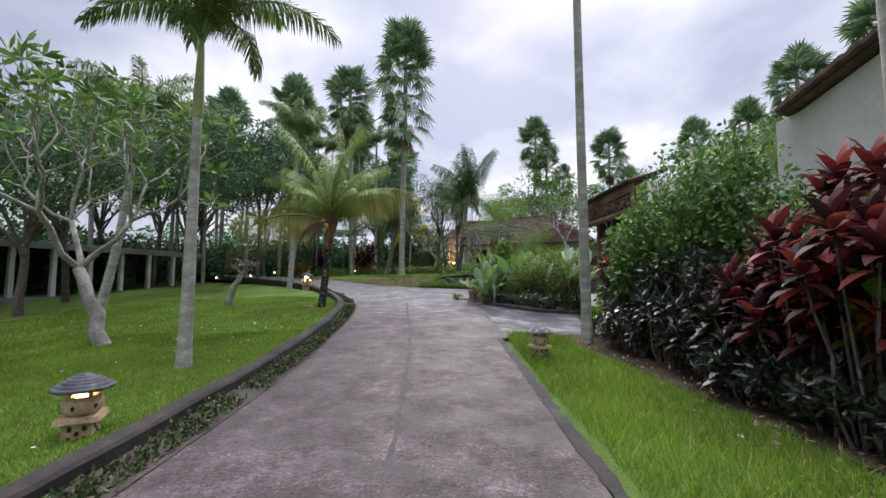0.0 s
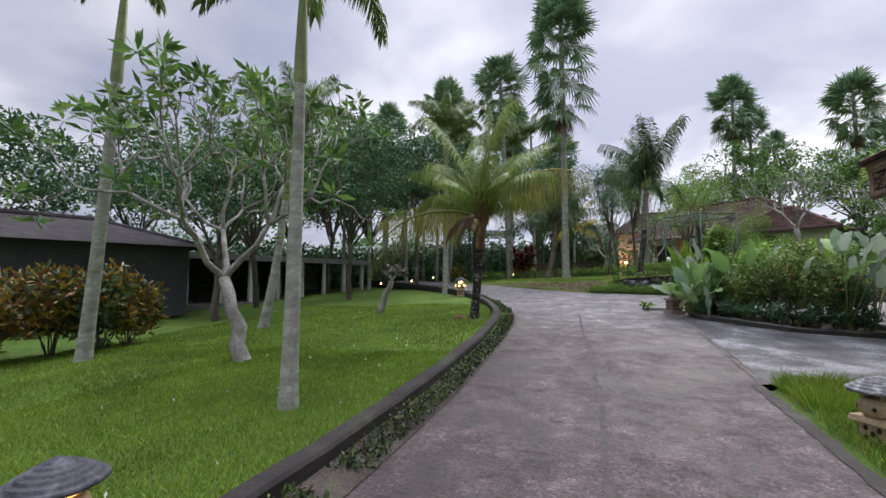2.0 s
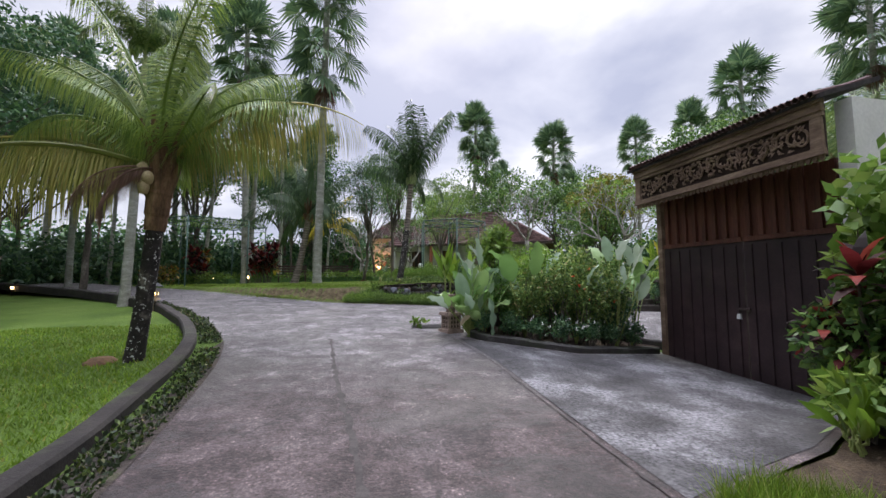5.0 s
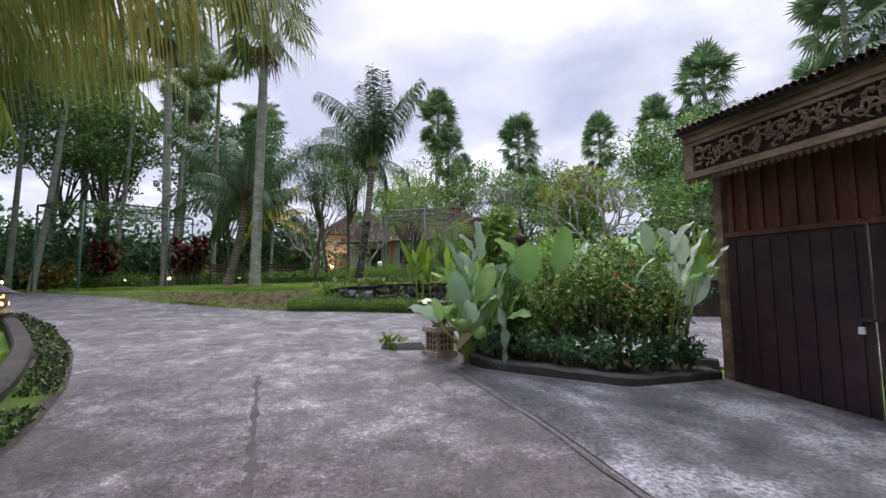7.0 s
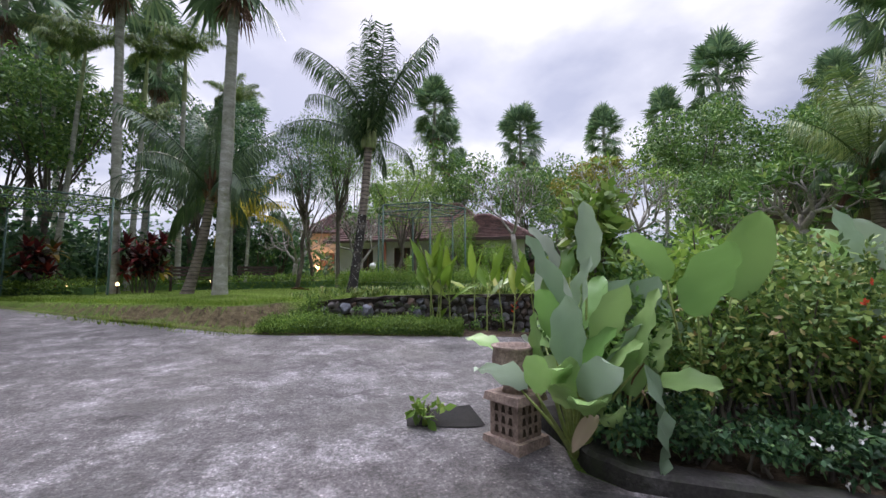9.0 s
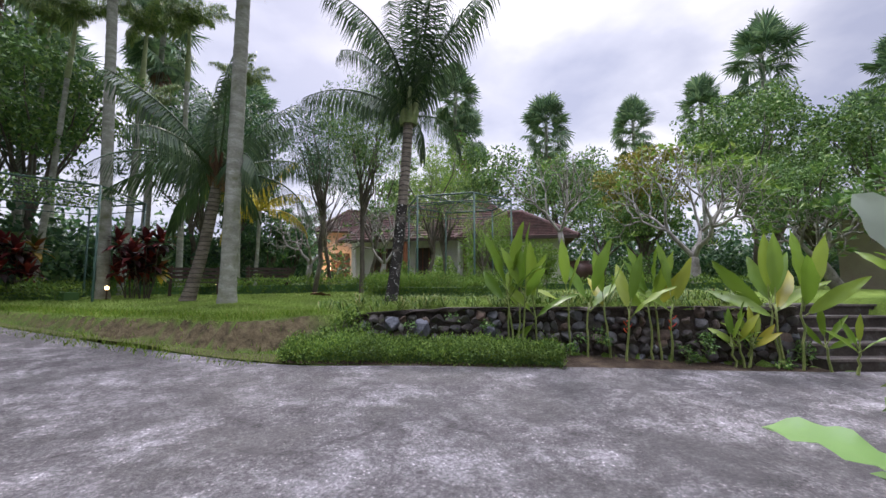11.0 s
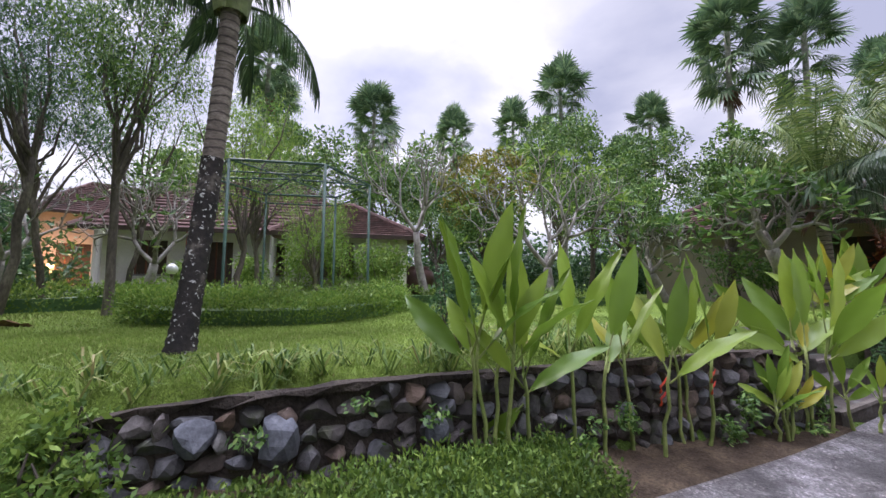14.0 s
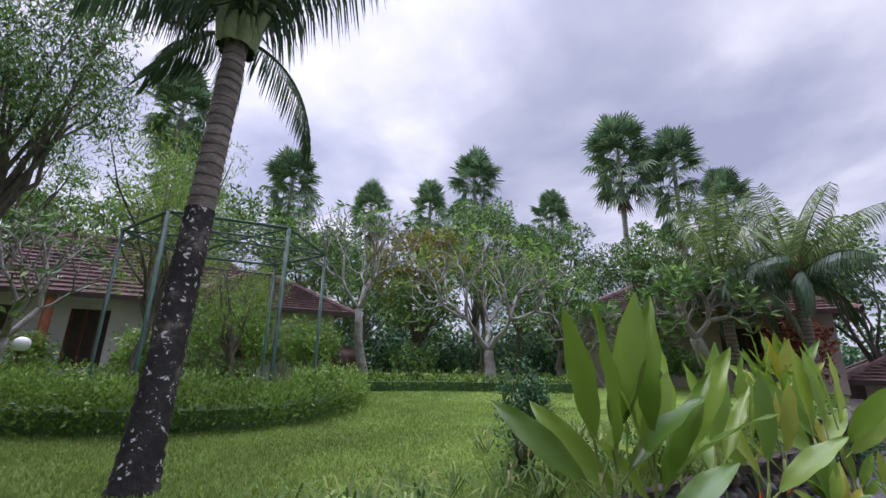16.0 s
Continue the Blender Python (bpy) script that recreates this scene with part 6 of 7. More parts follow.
# big leaves beside the gate and the drive
for x, y, s in ((3.75, 9.45, 0.3), (4.2, 9.6, 0.4), (3.2, 9.0, 0.2)):
    heliconia(x, y, float(land(x, y)), 0.5 * s + 0.1, 5, "green arching plant at the edge of the apron", 0.9, 0.5, plane=40.0)
shrub("light_shrub", 4.25, 9.42, 2.7, 0.55, "green shrub with broad light leaves beside the apron", M_LEAF_LIGHT, 900, 0.2, 0.6, lobes=16)
shrub("dark_shrub", 3.9, 9.25, 1.5, 0.55, "dark green shrub at the edge of the apron", M_LEAF, 1500, 0.12)
shrub("light_shrub", 3.55, 9.15, 0.75, 0.42, "light green drooping plant at the edge of the apron", M_LEAF_LIGHT, 420, 0.17, 0.3, droop=0.3)
shrub("light_shrub", 4.95, 9.35, 2.9, 0.6, "light green large-leaved shrub beside the gate", M_LEAF_LIGHT, 650, 0.3, 0.5, lobes=12)
for x, y in ((3.7, 3.0), (3.95, 2.6)):
    heliconia(x, y, float(land(x, y)), 1.4, 2, "plant with long bright green leaves among red shrubs", 0.7, 0.8, plane=80.0)


# ---------------------------------------------------------------- gate and white wall
def build_gate():
    """Carved fascia, roof edge and the dark double gate under it."""
    a, b = np.array([5.04, 13.2]), np.array([5.42, 10.2])
    length = float(np.linalg.norm(b - a))
    ang = math.degrees(math.atan2(b[1] - a[1], b[0] - a[0]))
    zg = 0.30
    t = thing("gate", a[0], a[1], zg, "dark brown metal double gate with timber slats above", "gate", rz=ang)
    # local x runs along the gate, local y away from the drive is +y
    half = length / 2
    for k in range(2):
        x0 = k * half + 0.012
        g = box(Geo(), x0, x0 + half - 0.024, -0.02, 0.02, -0.2, 2.08)
        leaf = part("gate_leaf", g, M_GATE, t)
        for i in range(7):
            xx = x0 + 0.1 + i * (half - 0.25) / 6
            part("rib", box(Geo(), xx, xx + 0.035, -0.045, -0.018, -0.12, 2.0, 0.004), M_GATE, leaf)
        part("rail", box(Geo(), x0, x0 + half - 0.024, -0.05, -0.016, 2.06, 2.13), M_SLAT, leaf)
    part("latch", box(Geo(), half - 0.10, half + 0.08, -0.075, -0.04, 0.98, 1.02, 0.004), M_GATE, t, "dark metal latch bar")
    part("lock_plate", box(Geo(), half - 0.14, half - 0.08, -0.06, -0.02, 0.84, 0.92, 0.003), M_GLOBE, t, "small pale lock plate")
    part("post", box(Geo(), -0.11, -0.01, -0.05, 0.07, -0.15, 3.0), M_CARVED, t, "weathered timber gate post")
    part("post", box(Geo(), length, length + 0.15, -0.06, 0.09, -0.15, 3.0), M_CARVED, t, "weathered timber gate post")
    part("upper_panel", box(Geo(), 0.0, length, 0.03, 0.06, 2.1, 3.05), M_SLAT, t, "red-brown timber panel")
    for i in range(16):
        xx = 0.06 + i * length / 16
        part("slat", box(Geo(), xx, xx + 0.07, -0.03, 0.03, 2.14, 3.05, 0.006), M_SLAT, t)
    # fascia
    fa, fb = np.array([4.67, 13.46]), np.array([4.72, 10.1])
    fl = float(np.linalg.norm(fb - fa))
    fang = math.degrees(math.atan2(fb[1] - fa[1], fb[0] - fa[0]))
    f = thing("carved_fascia", fa[0], fa[1], 3.22, "weathered wooden fascia carved with scrolling leaves", "carved fascia", rz=fang)
    part("back_board", box(Geo(), 0, fl, 0.02, 0.05, 0.0, 0.66), M_CARVEDARK, f)
    for nm, z0, z1, pr in (("top_moulding", 0.56, 0.66, 0.05), ("bead", 0.50, 0.56, 0.03), ("crown_board", 0.66, 0.76, 0.09), ("lower_moulding", 0.02, 0.11, 0.045)):
        part(nm, box(Geo(), -0.02, fl + 0.02, -pr, 0.02, z0, z1, 0.008), M_CARVED, f)
    for x0 in (0.0, fl - 0.14):
        part("end_board", box(Geo(), x0, x0 + 0.14, -0.03, 0.02, 0.11, 0.50, 0.006), M_CARVED, f)
    g = Geo()
    n = 44
    for i in range(n):
        x0 = i * fl / n
        g.add([(x0, -0.012, 0.03), (x0 + fl / n, -0.012, 0.03), (x0 + fl / n * 0.8, -0.012, -0.035), (x0 + fl / n * 0.5, -0.012, -0.055), (x0 + fl / n * 0.2, -0.012, -0.035), (x0, 0.012, 0.03), (x0 + fl / n, 0.012, 0.03), (x0 + fl / n * 0.8, 0.012, -0.035), (x0 + fl / n * 0.5, 0.012, -0.055), (x0 + fl / n * 0.2, 0.012, -0.035)],
              [[0, 1, 6, 5], [1, 2, 7, 6], [2, 3, 8, 7], [3, 4, 9, 8], [4, 0, 5, 9], [0, 4, 2, 1], [5, 6, 7, 9]], [[4, 3, 2], [9, 7, 8]])
    part("scalloped_edge", g, M_CARVED, f)
    cells = 11
    for i in range(cells):
        cx = 0.22 + (i + 0.5) * (fl - 0.44) / cells
        for k in range(3):
            sgn = 1 if (i + k) % 2 else -1
            th = np.linspace(0, 4.4, 12)
            r = 0.125 * np.exp(-0.32 * th)
            px, pz = cx + (k - 1) * 0.10 + sgn * r * np.cos(th + k), 0.305 + (k - 1) * sgn * 0.045 + r * np.sin(th + k) * 1.15
            part("scroll", tube(Geo(), np.column_stack([px, np.full(12, -0.012), pz]), np.linspace(0.019, 0.010, 12), 5), M_CARVED, f)
        for k in range(20):
            u, w = rng.uniform(-0.16, 0.16), rng.uniform(-0.15, 0.15)
            aa = rng.uniform(0, 6.28)
            dx, dz = math.cos(aa) * 0.048, math.sin(aa) * 0.048
            c = np.array([cx + u, -0.015, 0.305 + w])
            part("carved_leaf", Geo().add([c - [dx, 0, dz], c + [dz * 0.4, -0.025, -dx * 0.4], c + [dx, 0, dz], c - [dz * 0.4, 0.02, -dx * 0.4]], [[0, 1, 2, 3]]), M_CARVED, f)
    # tiled roof behind the fascia
    r = thing("gate_roof", fa[0], fa[1], 3.9, "small dark tiled roof over the gate", "roof", rz=fang)
    g = Geo()
    g.add([(-0.1, -0.12, 0.06), (fl + 0.12, -0.12, 0.06), (fl + 0.12, 0.8, 0.36), (-0.1, 0.8, 0.36), (-0.1, -0.12, 0.0), (fl + 0.12, -0.12, 0.0), (fl + 0.12, 0.8, 0.30), (-0.1, 0.8, 0.30)], BOXF[:, ::-1])
    part("roof_deck", g, M_ROOFGREY, r)
    for i in range(40):
        x0 = i * (fl + 0.04) / 40
        part("roof_tile", tube(Geo(), [(x0 + 0.04, -0.17, 0.065), (x0 + 0.04, 0.4, 0.232), (x0 + 0.04, 0.82, 0.385)], [0.04, 0.04, 0.04], 6), M_ROOF, r)


build_gate()


def build_white_wall():
    """The plastered house wall behind the tall shrubs, with its tiled verge."""
    t = thing("white_house", 6.1, 3.0, 0, "white plastered house wall with a red tiled verge", "house")
    g = Geo()
    box(g, 0.0, 0.22, -4.5, 4.4, -0.4, 4.4)
    part("garden_wall", box(Geo(), 0.0, 0.18, 4.402, 6.948, -0.4, 2.4), M_WALL, t)
    part("wall", g, M_WALL, t)
    part("wall", box(Geo(), -1.13, 4.0, 6.95, 7.14, -0.4, 3.92), M_WALL, t)
    part("gable", Geo().add([(0.003, -4.5, 4.4), (0.003, 3.9, 4.4), (0.003, -4.5, 6.25), (0.215, -4.5, 4.4), (0.215, 3.9, 4.4), (0.215, -4.5, 6.25)], [[0, 2, 5, 3], [1, 4, 5, 2], [0, 3, 4, 1]], [[0, 1, 2], [3, 5, 4]]), M_WALL, t)
    roof = part("roof", Geo().add([(-0.2, 4.1, 4.4), (-0.2, -4.8, 6.37), (4.5, -4.8, 6.37), (4.5, 4.1, 4.4), (-0.2, 4.1, 4.5), (-0.2, -4.8, 6.47), (4.5, -4.8, 6.47), (4.5, 4.1, 4.5)], BOXF), M_ROOF, t)
    for i in range(30):
        y = 4.05 - i * 0.3
        z = 4.47 + (4.1 - y) * 0.2213
        part("verge_tile", tube(Geo(), [(-0.24, y, z), (-0.24, y - 0.32, z + 0.1)], [0.06, 0.075], 6), M_ROOF, roof)


build_white_wall()


# ---------------------------------------------------------------- houses
def house(name, x, y, rz, w, d, eave, ridge, label, wall, roof_mat, openings, z=None, over=0.55, columns=0, base=None):
    """A hip-roofed house; local x runs along its front, y goes back."""
    z = float(land(x, y)) - 0.1 if z is None else z
    t = thing(name, x, y, z, label, "house", "garden houses", rz)
    th = 0.25
    e, rd = eave, ridge
    xs = sorted(openings)
    cuts = [0.0]
    for x0, x1, z0, z1, kind in xs:
        part("wall", box(Geo(), cuts[-1], x0, 0, th, 0, e), wall, t)
        if z0 > 0.05:
            part("wall", box(Geo(), x0, x1, 0, th, 0, z0), wall, t)
        part("wall", box(Geo(), x0, x1, 0, th, z1, e), wall, t)
        o = part("door" if kind == "d" else "window", box(Geo(), x0, x1, th * 0.5, th * 0.7, z0, z1), M_DARKOPEN, t, "dark brown timber shutter")
        for xx in np.arange(x0, x1, max(0.35, (x1 - x0) / 4)):
            part("frame_bar", box(Geo(), xx, xx + 0.06, th * 0.35, th * 0.5, z0, z1), M_SLAT, o)
        part("sill", box(Geo(), x0 - 0.06, x1 + 0.06, -0.06, th * 0.3, z0 - 0.06, z0 - 0.003), M_WALLGREY, o)
        cuts.append(x1)
    part("wall", box(Geo(), cuts[-1], w, 0, th, 0, e), wall, t)
    part("wall", box(Geo(), 0, th, th, d, 0, e), wall, t)
    part("wall", box(Geo(), w - th, w, th, d, 0, e), wall, t)
    part("wall", box(Geo(), th, w - th, d - th, d, 0, e), wall, t)
    if base:
        part("plinth", box(Geo(), -0.1, w + 0.1, -1.6, -0.002, -0.1, 0.45), base, t)
    a = [(-over, -over - (0.2 if columns else 0), e - 0.15), (w + over, -over - (0.2 if columns else 0), e - 0.15), (w + over, d + over, e - 0.15), (-over, d + over, e - 0.15)]
    rx = d / 2
    r0, r1 = (rx * 0.8, d / 2, rd), (w - rx * 0.8, d / 2, rd)
    g = Geo().add([*a, r0, r1], [[0, 1, 5, 4], [2, 3, 4, 5], [3, 2, 1, 0]], [[1, 2, 5], [3, 0, 4]])
    roof = part("roof", g, roof_mat, t)
    part("ridge_cap", tube(Geo(), [r0, r1], 0.13, 8), roof_mat, roof)
    for p, q in ((a[0], r0), (a[1], r1), (a[2], r1), (a[3], r0)):
        part("hip_cap", tube(Geo(), [p, q], 0.1, 6), roof_mat, roof)
    part("eave_board", box(Geo(), a[0][0], a[1][0], a[0][1] - 0.03, a[0][1] + 0.002, e - 0.28, e - 0.12), M_DARKOPEN, t)
    rows = 16
    for i in range(1, rows):
        k = i / rows
        p = np.array(a[0]) * (1 - k) + np.array(r0) * k
        q = np.array(a[1]) * (1 - k) + np.array(r1) * k
        part("tile_course", beam(Geo(), p + [0, 0, 0.02], q + [0, 0, 0.02], 0.1, 0.035), roof_mat, roof)
    for i in range(columns):
        xx = 0.3 + i * (w - 0.6) / max(1, columns - 1)
        part("column", tube(Geo(), [(xx, -0.6, 0), (xx, -0.6, e - 0.15)], [0.14, 0.12], 10), M_TERRA if i % 3 == 1 else M_WALL, t)
    return t


house("garden_house", 1.9, 37.2, -33, 9.4, 6.0, 2.75, 5.2, "white house with red-brown tiled hip roof behind the garden", M_WALL, M_ROOF, [(1.2, 2.3, 0.9, 2.2, "w"), (3.6, 4.6, 0.1, 2.2, "d"), (6.2, 7.4, 0.9, 2.2, "w")], columns=4, base=M_WALLGREY)
house("garden_house", 6.4, 31.6, -30, 4.4, 4.5, 2.5, 3.9, "small tiled outbuilding beside the white house", M_WALL, M_ROOF, [(1.2, 2.4, 0.8, 2.1, "w")])
house("garden_house", 16.2, 22.6, -90, 8.0, 6.0, 2.6, 4.2, "pinkish grey house with dark tiled roof behind trees", M_WALLPINK, M_ROOF, [(2.6, 3.0, 1.1, 1.6, "w"), (5.0, 6.4, 0.9, 2.0, "w")])
house("garden_house", 17.5, 13.9, -100, 8.0, 6.0, 2.2, 3.6, "low house with red tiled roof beyond the palms", M_WALLPINK, M_ROOF, [(1.5, 3.0, 0.8, 1.9, "w")])
house("side_house", -21.0, 15.5, -110, 10.0, 6.0, 2.7, 3.7, "dark grey house, deepened by painted shade, with thatched roof beside the wood", M_WALLSHADED, M_ROOFGREY, [(5.2, 7.0, 0.8, 2.2, "w")])
house("glow_house", 0.6, 47.0, -5, 7.0, 5.0, 4.4, 6.4, "far house with a warmly lit porch", M_WALLPINK, M_ROOF, [(0.8, 2.2, 0.2, 2.6, "d"), (3.6, 4.8, 0.9, 2.3, "w")])
# porch lamp whose warm light falls on the far wall
pl = thing("porch_lamp", 1.2, 46.2, 3.4, "warm porch lamp on the far house", "lamp", "lamps")
part("lantern", lathe(Geo(), [(0.0, -0.14), (0.10, -0.14), (0.14, 0.0), (0.10, 0.15), (0.0, 0.18)], 12), M_LAMPFAR, pl)
part("bracket", beam(Geo(), (0, 0.15, 0.32), (0, 0.95, 0.32), 0.05, 0.05), M_DARKOPEN, pl)
lamp = new("porch_light", bpy.data.lights.new("porch_light", "POINT"))
lamp.data.energy, lamp.data.color, lamp.data.shadow_soft_size = 150, (1.0, 0.50, 0.22), 0.35
lamp.location = (1.2, 45.8, 3.3)
lamp.parent = None


def ac_unit(x, y, z, rz):
    t = thing("air_conditioner", x, y, z, "white outdoor air conditioner unit on the roof edge", "air conditioner", rz=rz)
    part("casing", box(Geo(), -0.4, 0.4, -0.15, 0.15, 0, 0.55, 0.01), M_GLOBE, t)
    for i in range(6):
        part("grille_slat", box(Geo(), -0.32, 0.12, -0.17, -0.152, 0.08 + i * 0.07, 0.11 + i * 0.07), M_WALLGREY, t)
    return t


ac_unit(-19.9, 12.4, 2.75, -70)


def pavilion():
    """Long open pavilion with pale fascia and posts in the shade of the wood."""
    a, b = np.array([-17.5, 14.8]), np.array([-15.0, 24.5])
    L = float(np.linalg.norm(b - a))
    t = thing("pavilion", a[0], a[1], float(land(*a)), "long low pavilion with pale fascia and posts in shade", "pavilion", rz=math.degrees(math.atan2(b[1] - a[1], b[0] - a[0])))
    part("roof_slab", box(Geo(), -0.5, L + 0.5, -0.5, 4.5, 2.35, 2.5), M_ROOFGREY, t)
    part("fascia", box(Geo(), -0.5, L + 0.5, -0.56, -0.502, 2.22, 2.5), M_WALLGREY, t)
    for i in range(8):
        x = i * L / 7
        part("post", box(Geo(), x - 0.09, x + 0.09, -0.4, -0.22, -0.1, 2.35, 0.01), M_WALL, t)
    part("back_wall", box(Geo(), 0, L, 4.0, 4.2, -0.1, 2.35), M_WALLGREY, t)
    part("floor_slab", box(Geo(), -0.4, L + 0.4, -0.6, 4.2, -0.2, 0.25), M_WALLGREY, t)


pavilion()


# ---------------------------------------------------------------- garden lanterns
def lantern(x, y, z, rz, cap, label, s=1.0, lit=True):
    """Carved stone lantern: pierced square foot, slab, bowl and a domed cap."""
    t = thing("stone_lantern", x, y, z, label, "garden lantern", "stone lanterns", rz, s)
    part("foot", box(Geo(), -0.13, 0.13, -0.13, 0.13, -0.05, 0.27, 0.006), M_SAND, t)
    for ax in range(4):
        c, sn = math.cos(ax * math.pi / 2), math.sin(ax * math.pi / 2)
        # dark plates on the solid faces; the openings' shade is their colour
        for u, v in ((-0.06, 0.2), (0.06, 0.2), (-0.06, 0.10), (0.06, 0.10), (0, 0.15)):
            pts = []
            for k in range(6):
                aa = k * math.pi / 3
                lu, lv = u + 0.022 * math.cos(aa), v + 0.03 * math.sin(aa)
                for dep in (-0.128, -0.134):
                    pts.append((lu * c - dep * sn, lu * sn + dep * c, lv))
            part("piercing", Geo().add(pts, [[1, 3, 5, 7], [7, 9, 11, 1]] + [[k * 2, (k * 2 + 2) % 12, (k * 2 + 3) % 12, k * 2 + 1] for k in range(6)]), M_HOLESHADE, t, "flat dark plate, painted shade of a pierced opening")
    part("slab", box(Geo(), -0.185, 0.185, -0.185, 0.185, 0.26, 0.315, 0.01), M_SAND, t)
    bowl = part("bowl", lathe(Geo(), [(0.0, 0.315), (0.115, 0.315), (0.15, 0.34), (0.175, 0.39), (0.175, 0.45), (0.15, 0.49), (0.135, 0.505), (0.12, 0.505), (0.125, 0.45), (0.0, 0.44)], 20), M_SAND, t, smooth=True)
    for k in range(6):
        aa = k * math.pi / 3 + 0.35
        dx, dy = math.cos(aa), math.sin(aa)
        p = np.array([dx * 0.176, dy * 0.176, 0.41])
        tx = np.array([-dy, dx, 0]) * 0.024
        o = np.array([dx, dy, 0]) * 0.004
        # flat plates: shade colour, glowing like the bulb where lit is 2
        part("cut_out", Geo().add([p - tx + o, p + [0, 0, -0.028] + o, p + tx + o, p + [0, 0, 0.03] + o], [[0, 1, 2, 3]]), M_BULB if lit == 2 else M_HOLESHADE, bowl, "small cut-out plate, its shade or lamp glow in the colour")
    for k in range(4):
        aa = k * math.pi / 2 + math.pi / 4
        part("cap_post", beam(Geo(), (0.12 * math.cos(aa), 0.12 * math.sin(aa), 0.49), (0.12 * math.cos(aa), 0.12 * math.sin(aa), 0.60), 0.03, 0.03), M_SAND, t)
    if lit:
        part("bulb", lathe(Geo(), [(0.0, 0.45), (0.05, 0.465), (0.08, 0.51), (0.07, 0.555), (0.0, 0.585)], 12, cz=(0.0, 0.0)), M_BULB, t, "small warm flame bulb", True)
    prof = [(0.0, 0.60), (0.20, 0.595), (0.265, 0.570), (0.27, 0.588)]
    for k in range(6):
        ra = 0.27 - 0.042 * k
        za = 0.588 + 0.024 * k + 0.0012 * k * (5 - k)
        prof += [(ra - 0.006, za + 0.014), (ra - 0.034, za + 0.022)]
    prof += [(0.0, 0.747)]
    part("cap", lathe(Geo(), prof, 26, 0.022), cap, t, "domed cap of layered slate shingles")
    return t


lantern(-3.14, 3.70, 0.05, 25, M_CAP, "carved sandstone lantern with dark slate cap on the lawn", 0.84)
lantern(1.62, 6.98, 0.17, 30, M_CAPPALE, "carved sandstone lantern with pale lichened cap", 0.80, False)
lantern(-6.05, 18.4, float(land(-6.05, 18.4)), 10, M_CAP, "lit stone lantern at the bend of the drive", 1.1, 2)


def urn_stand():
    z = float(road_z(1.1, 14.48))
    t = thing("urn_pedestal", 1.1, 14.48, z, "old carved stone pedestal at the corner of the bed", "pedestal", rz=20)
    part("base", box(Geo(), -0.19, 0.19, -0.19, 0.19, -0.03, 0.07, 0.01), M_URN, t)
    part("shaft", box(Geo(), -0.14, 0.14, -0.14, 0.14, 0.07, 0.34, 0.0), M_URN, t)
    for ax in range(4):
        c, sn = math.cos(ax * math.pi / 2), math.sin(ax * math.pi / 2)
        # plates on the shaft with the shade of the openings painted in
        for u in (-0.07, 0.0, 0.07):
            for v in (0.13, 0.21, 0.29):
                q = [(u - 0.022, v - 0.028), (u + 0.022, v - 0.028), (u + 0.012, v + 0.028), (u - 0.012, v + 0.028)]
                part("piercing", Geo().add([(a * c + 0.143 * sn, a * sn - 0.143 * c, b) for a, b in q], [[0, 1, 2, 3]]), M_HOLESHADE, t, "flat dark plate, painted shade of a pierced opening")
    part("cornice", box(Geo(), -0.18, 0.18, -0.18, 0.18, 0.34, 0.40, 0.012), M_URN, t)
    u = thing("stone_urn", 1.1, 14.48, z + 0.4, "weathered carved stone urn on the pedestal", "urn")
    part("bowl", lathe(Geo(), [(0.0, 0.0), (0.10, 0.0), (0.09, 0.04), (0.15, 0.12), (0.185, 0.24), (0.17, 0.33), (0.19, 0.36), (0.15, 0.36), (0.13, 0.26), (0.0, 0.24)], 20, 0.02), M_URN, u, smooth=True)


urn_stand()
# flat sheet on the road; the drain's depth and shade are its colour
tagged(sheet("drain_opening", [(0.35, 14.98), (0.84, 14.82), (1.0, 14.82), (1.06, 15.3), (0.42, 15.28)], M_PIT, 0.022, 0.1), "open drain beside the planter, its dark shade painted on a flat sheet", "drain", kind="structure")
shrub("small_plant", 0.5, 15.0, 0.2, 0.16, "small broad-leaved weed by the drain", M_LEAF_LIGHT, 50, 0.12, 0.5, z=float(road_z(0.5, 15.0)) + 0.02, stems=4, lobes=4)

# ---------------------------------------------------------------- stone wall and steps
WALL_A, WALL_B = np.array([-0.14, 20.66]), np.array([5.5, 17.62])


def icoish(seed):
    """A rough rounded stone with a few split faces."""
    bm = bmesh.new()
    bmesh.ops.create_icosphere(bm, subdivisions=2, radius=0.5)
    r = random.Random(seed)
    cuts = [(Vector((r.gauss(0, 1), r.gauss(0, 1), r.gauss(0, 1))).normalized(), r.uniform(0.24, 0.36)) for _ in range(9)]
    for v in bm.verts:
        for way, far in cuts:
            over = v.co.dot(way) - far
            if over > 0:
                v.co -= way * over * 0.97
        v.co *= r.uniform(0.985, 1.015)
    me = bpy.data.meshes.new("stone")
    bm.to_mesh(me)
    bm.free()
    me.materials.append(M_STONE)
    return me


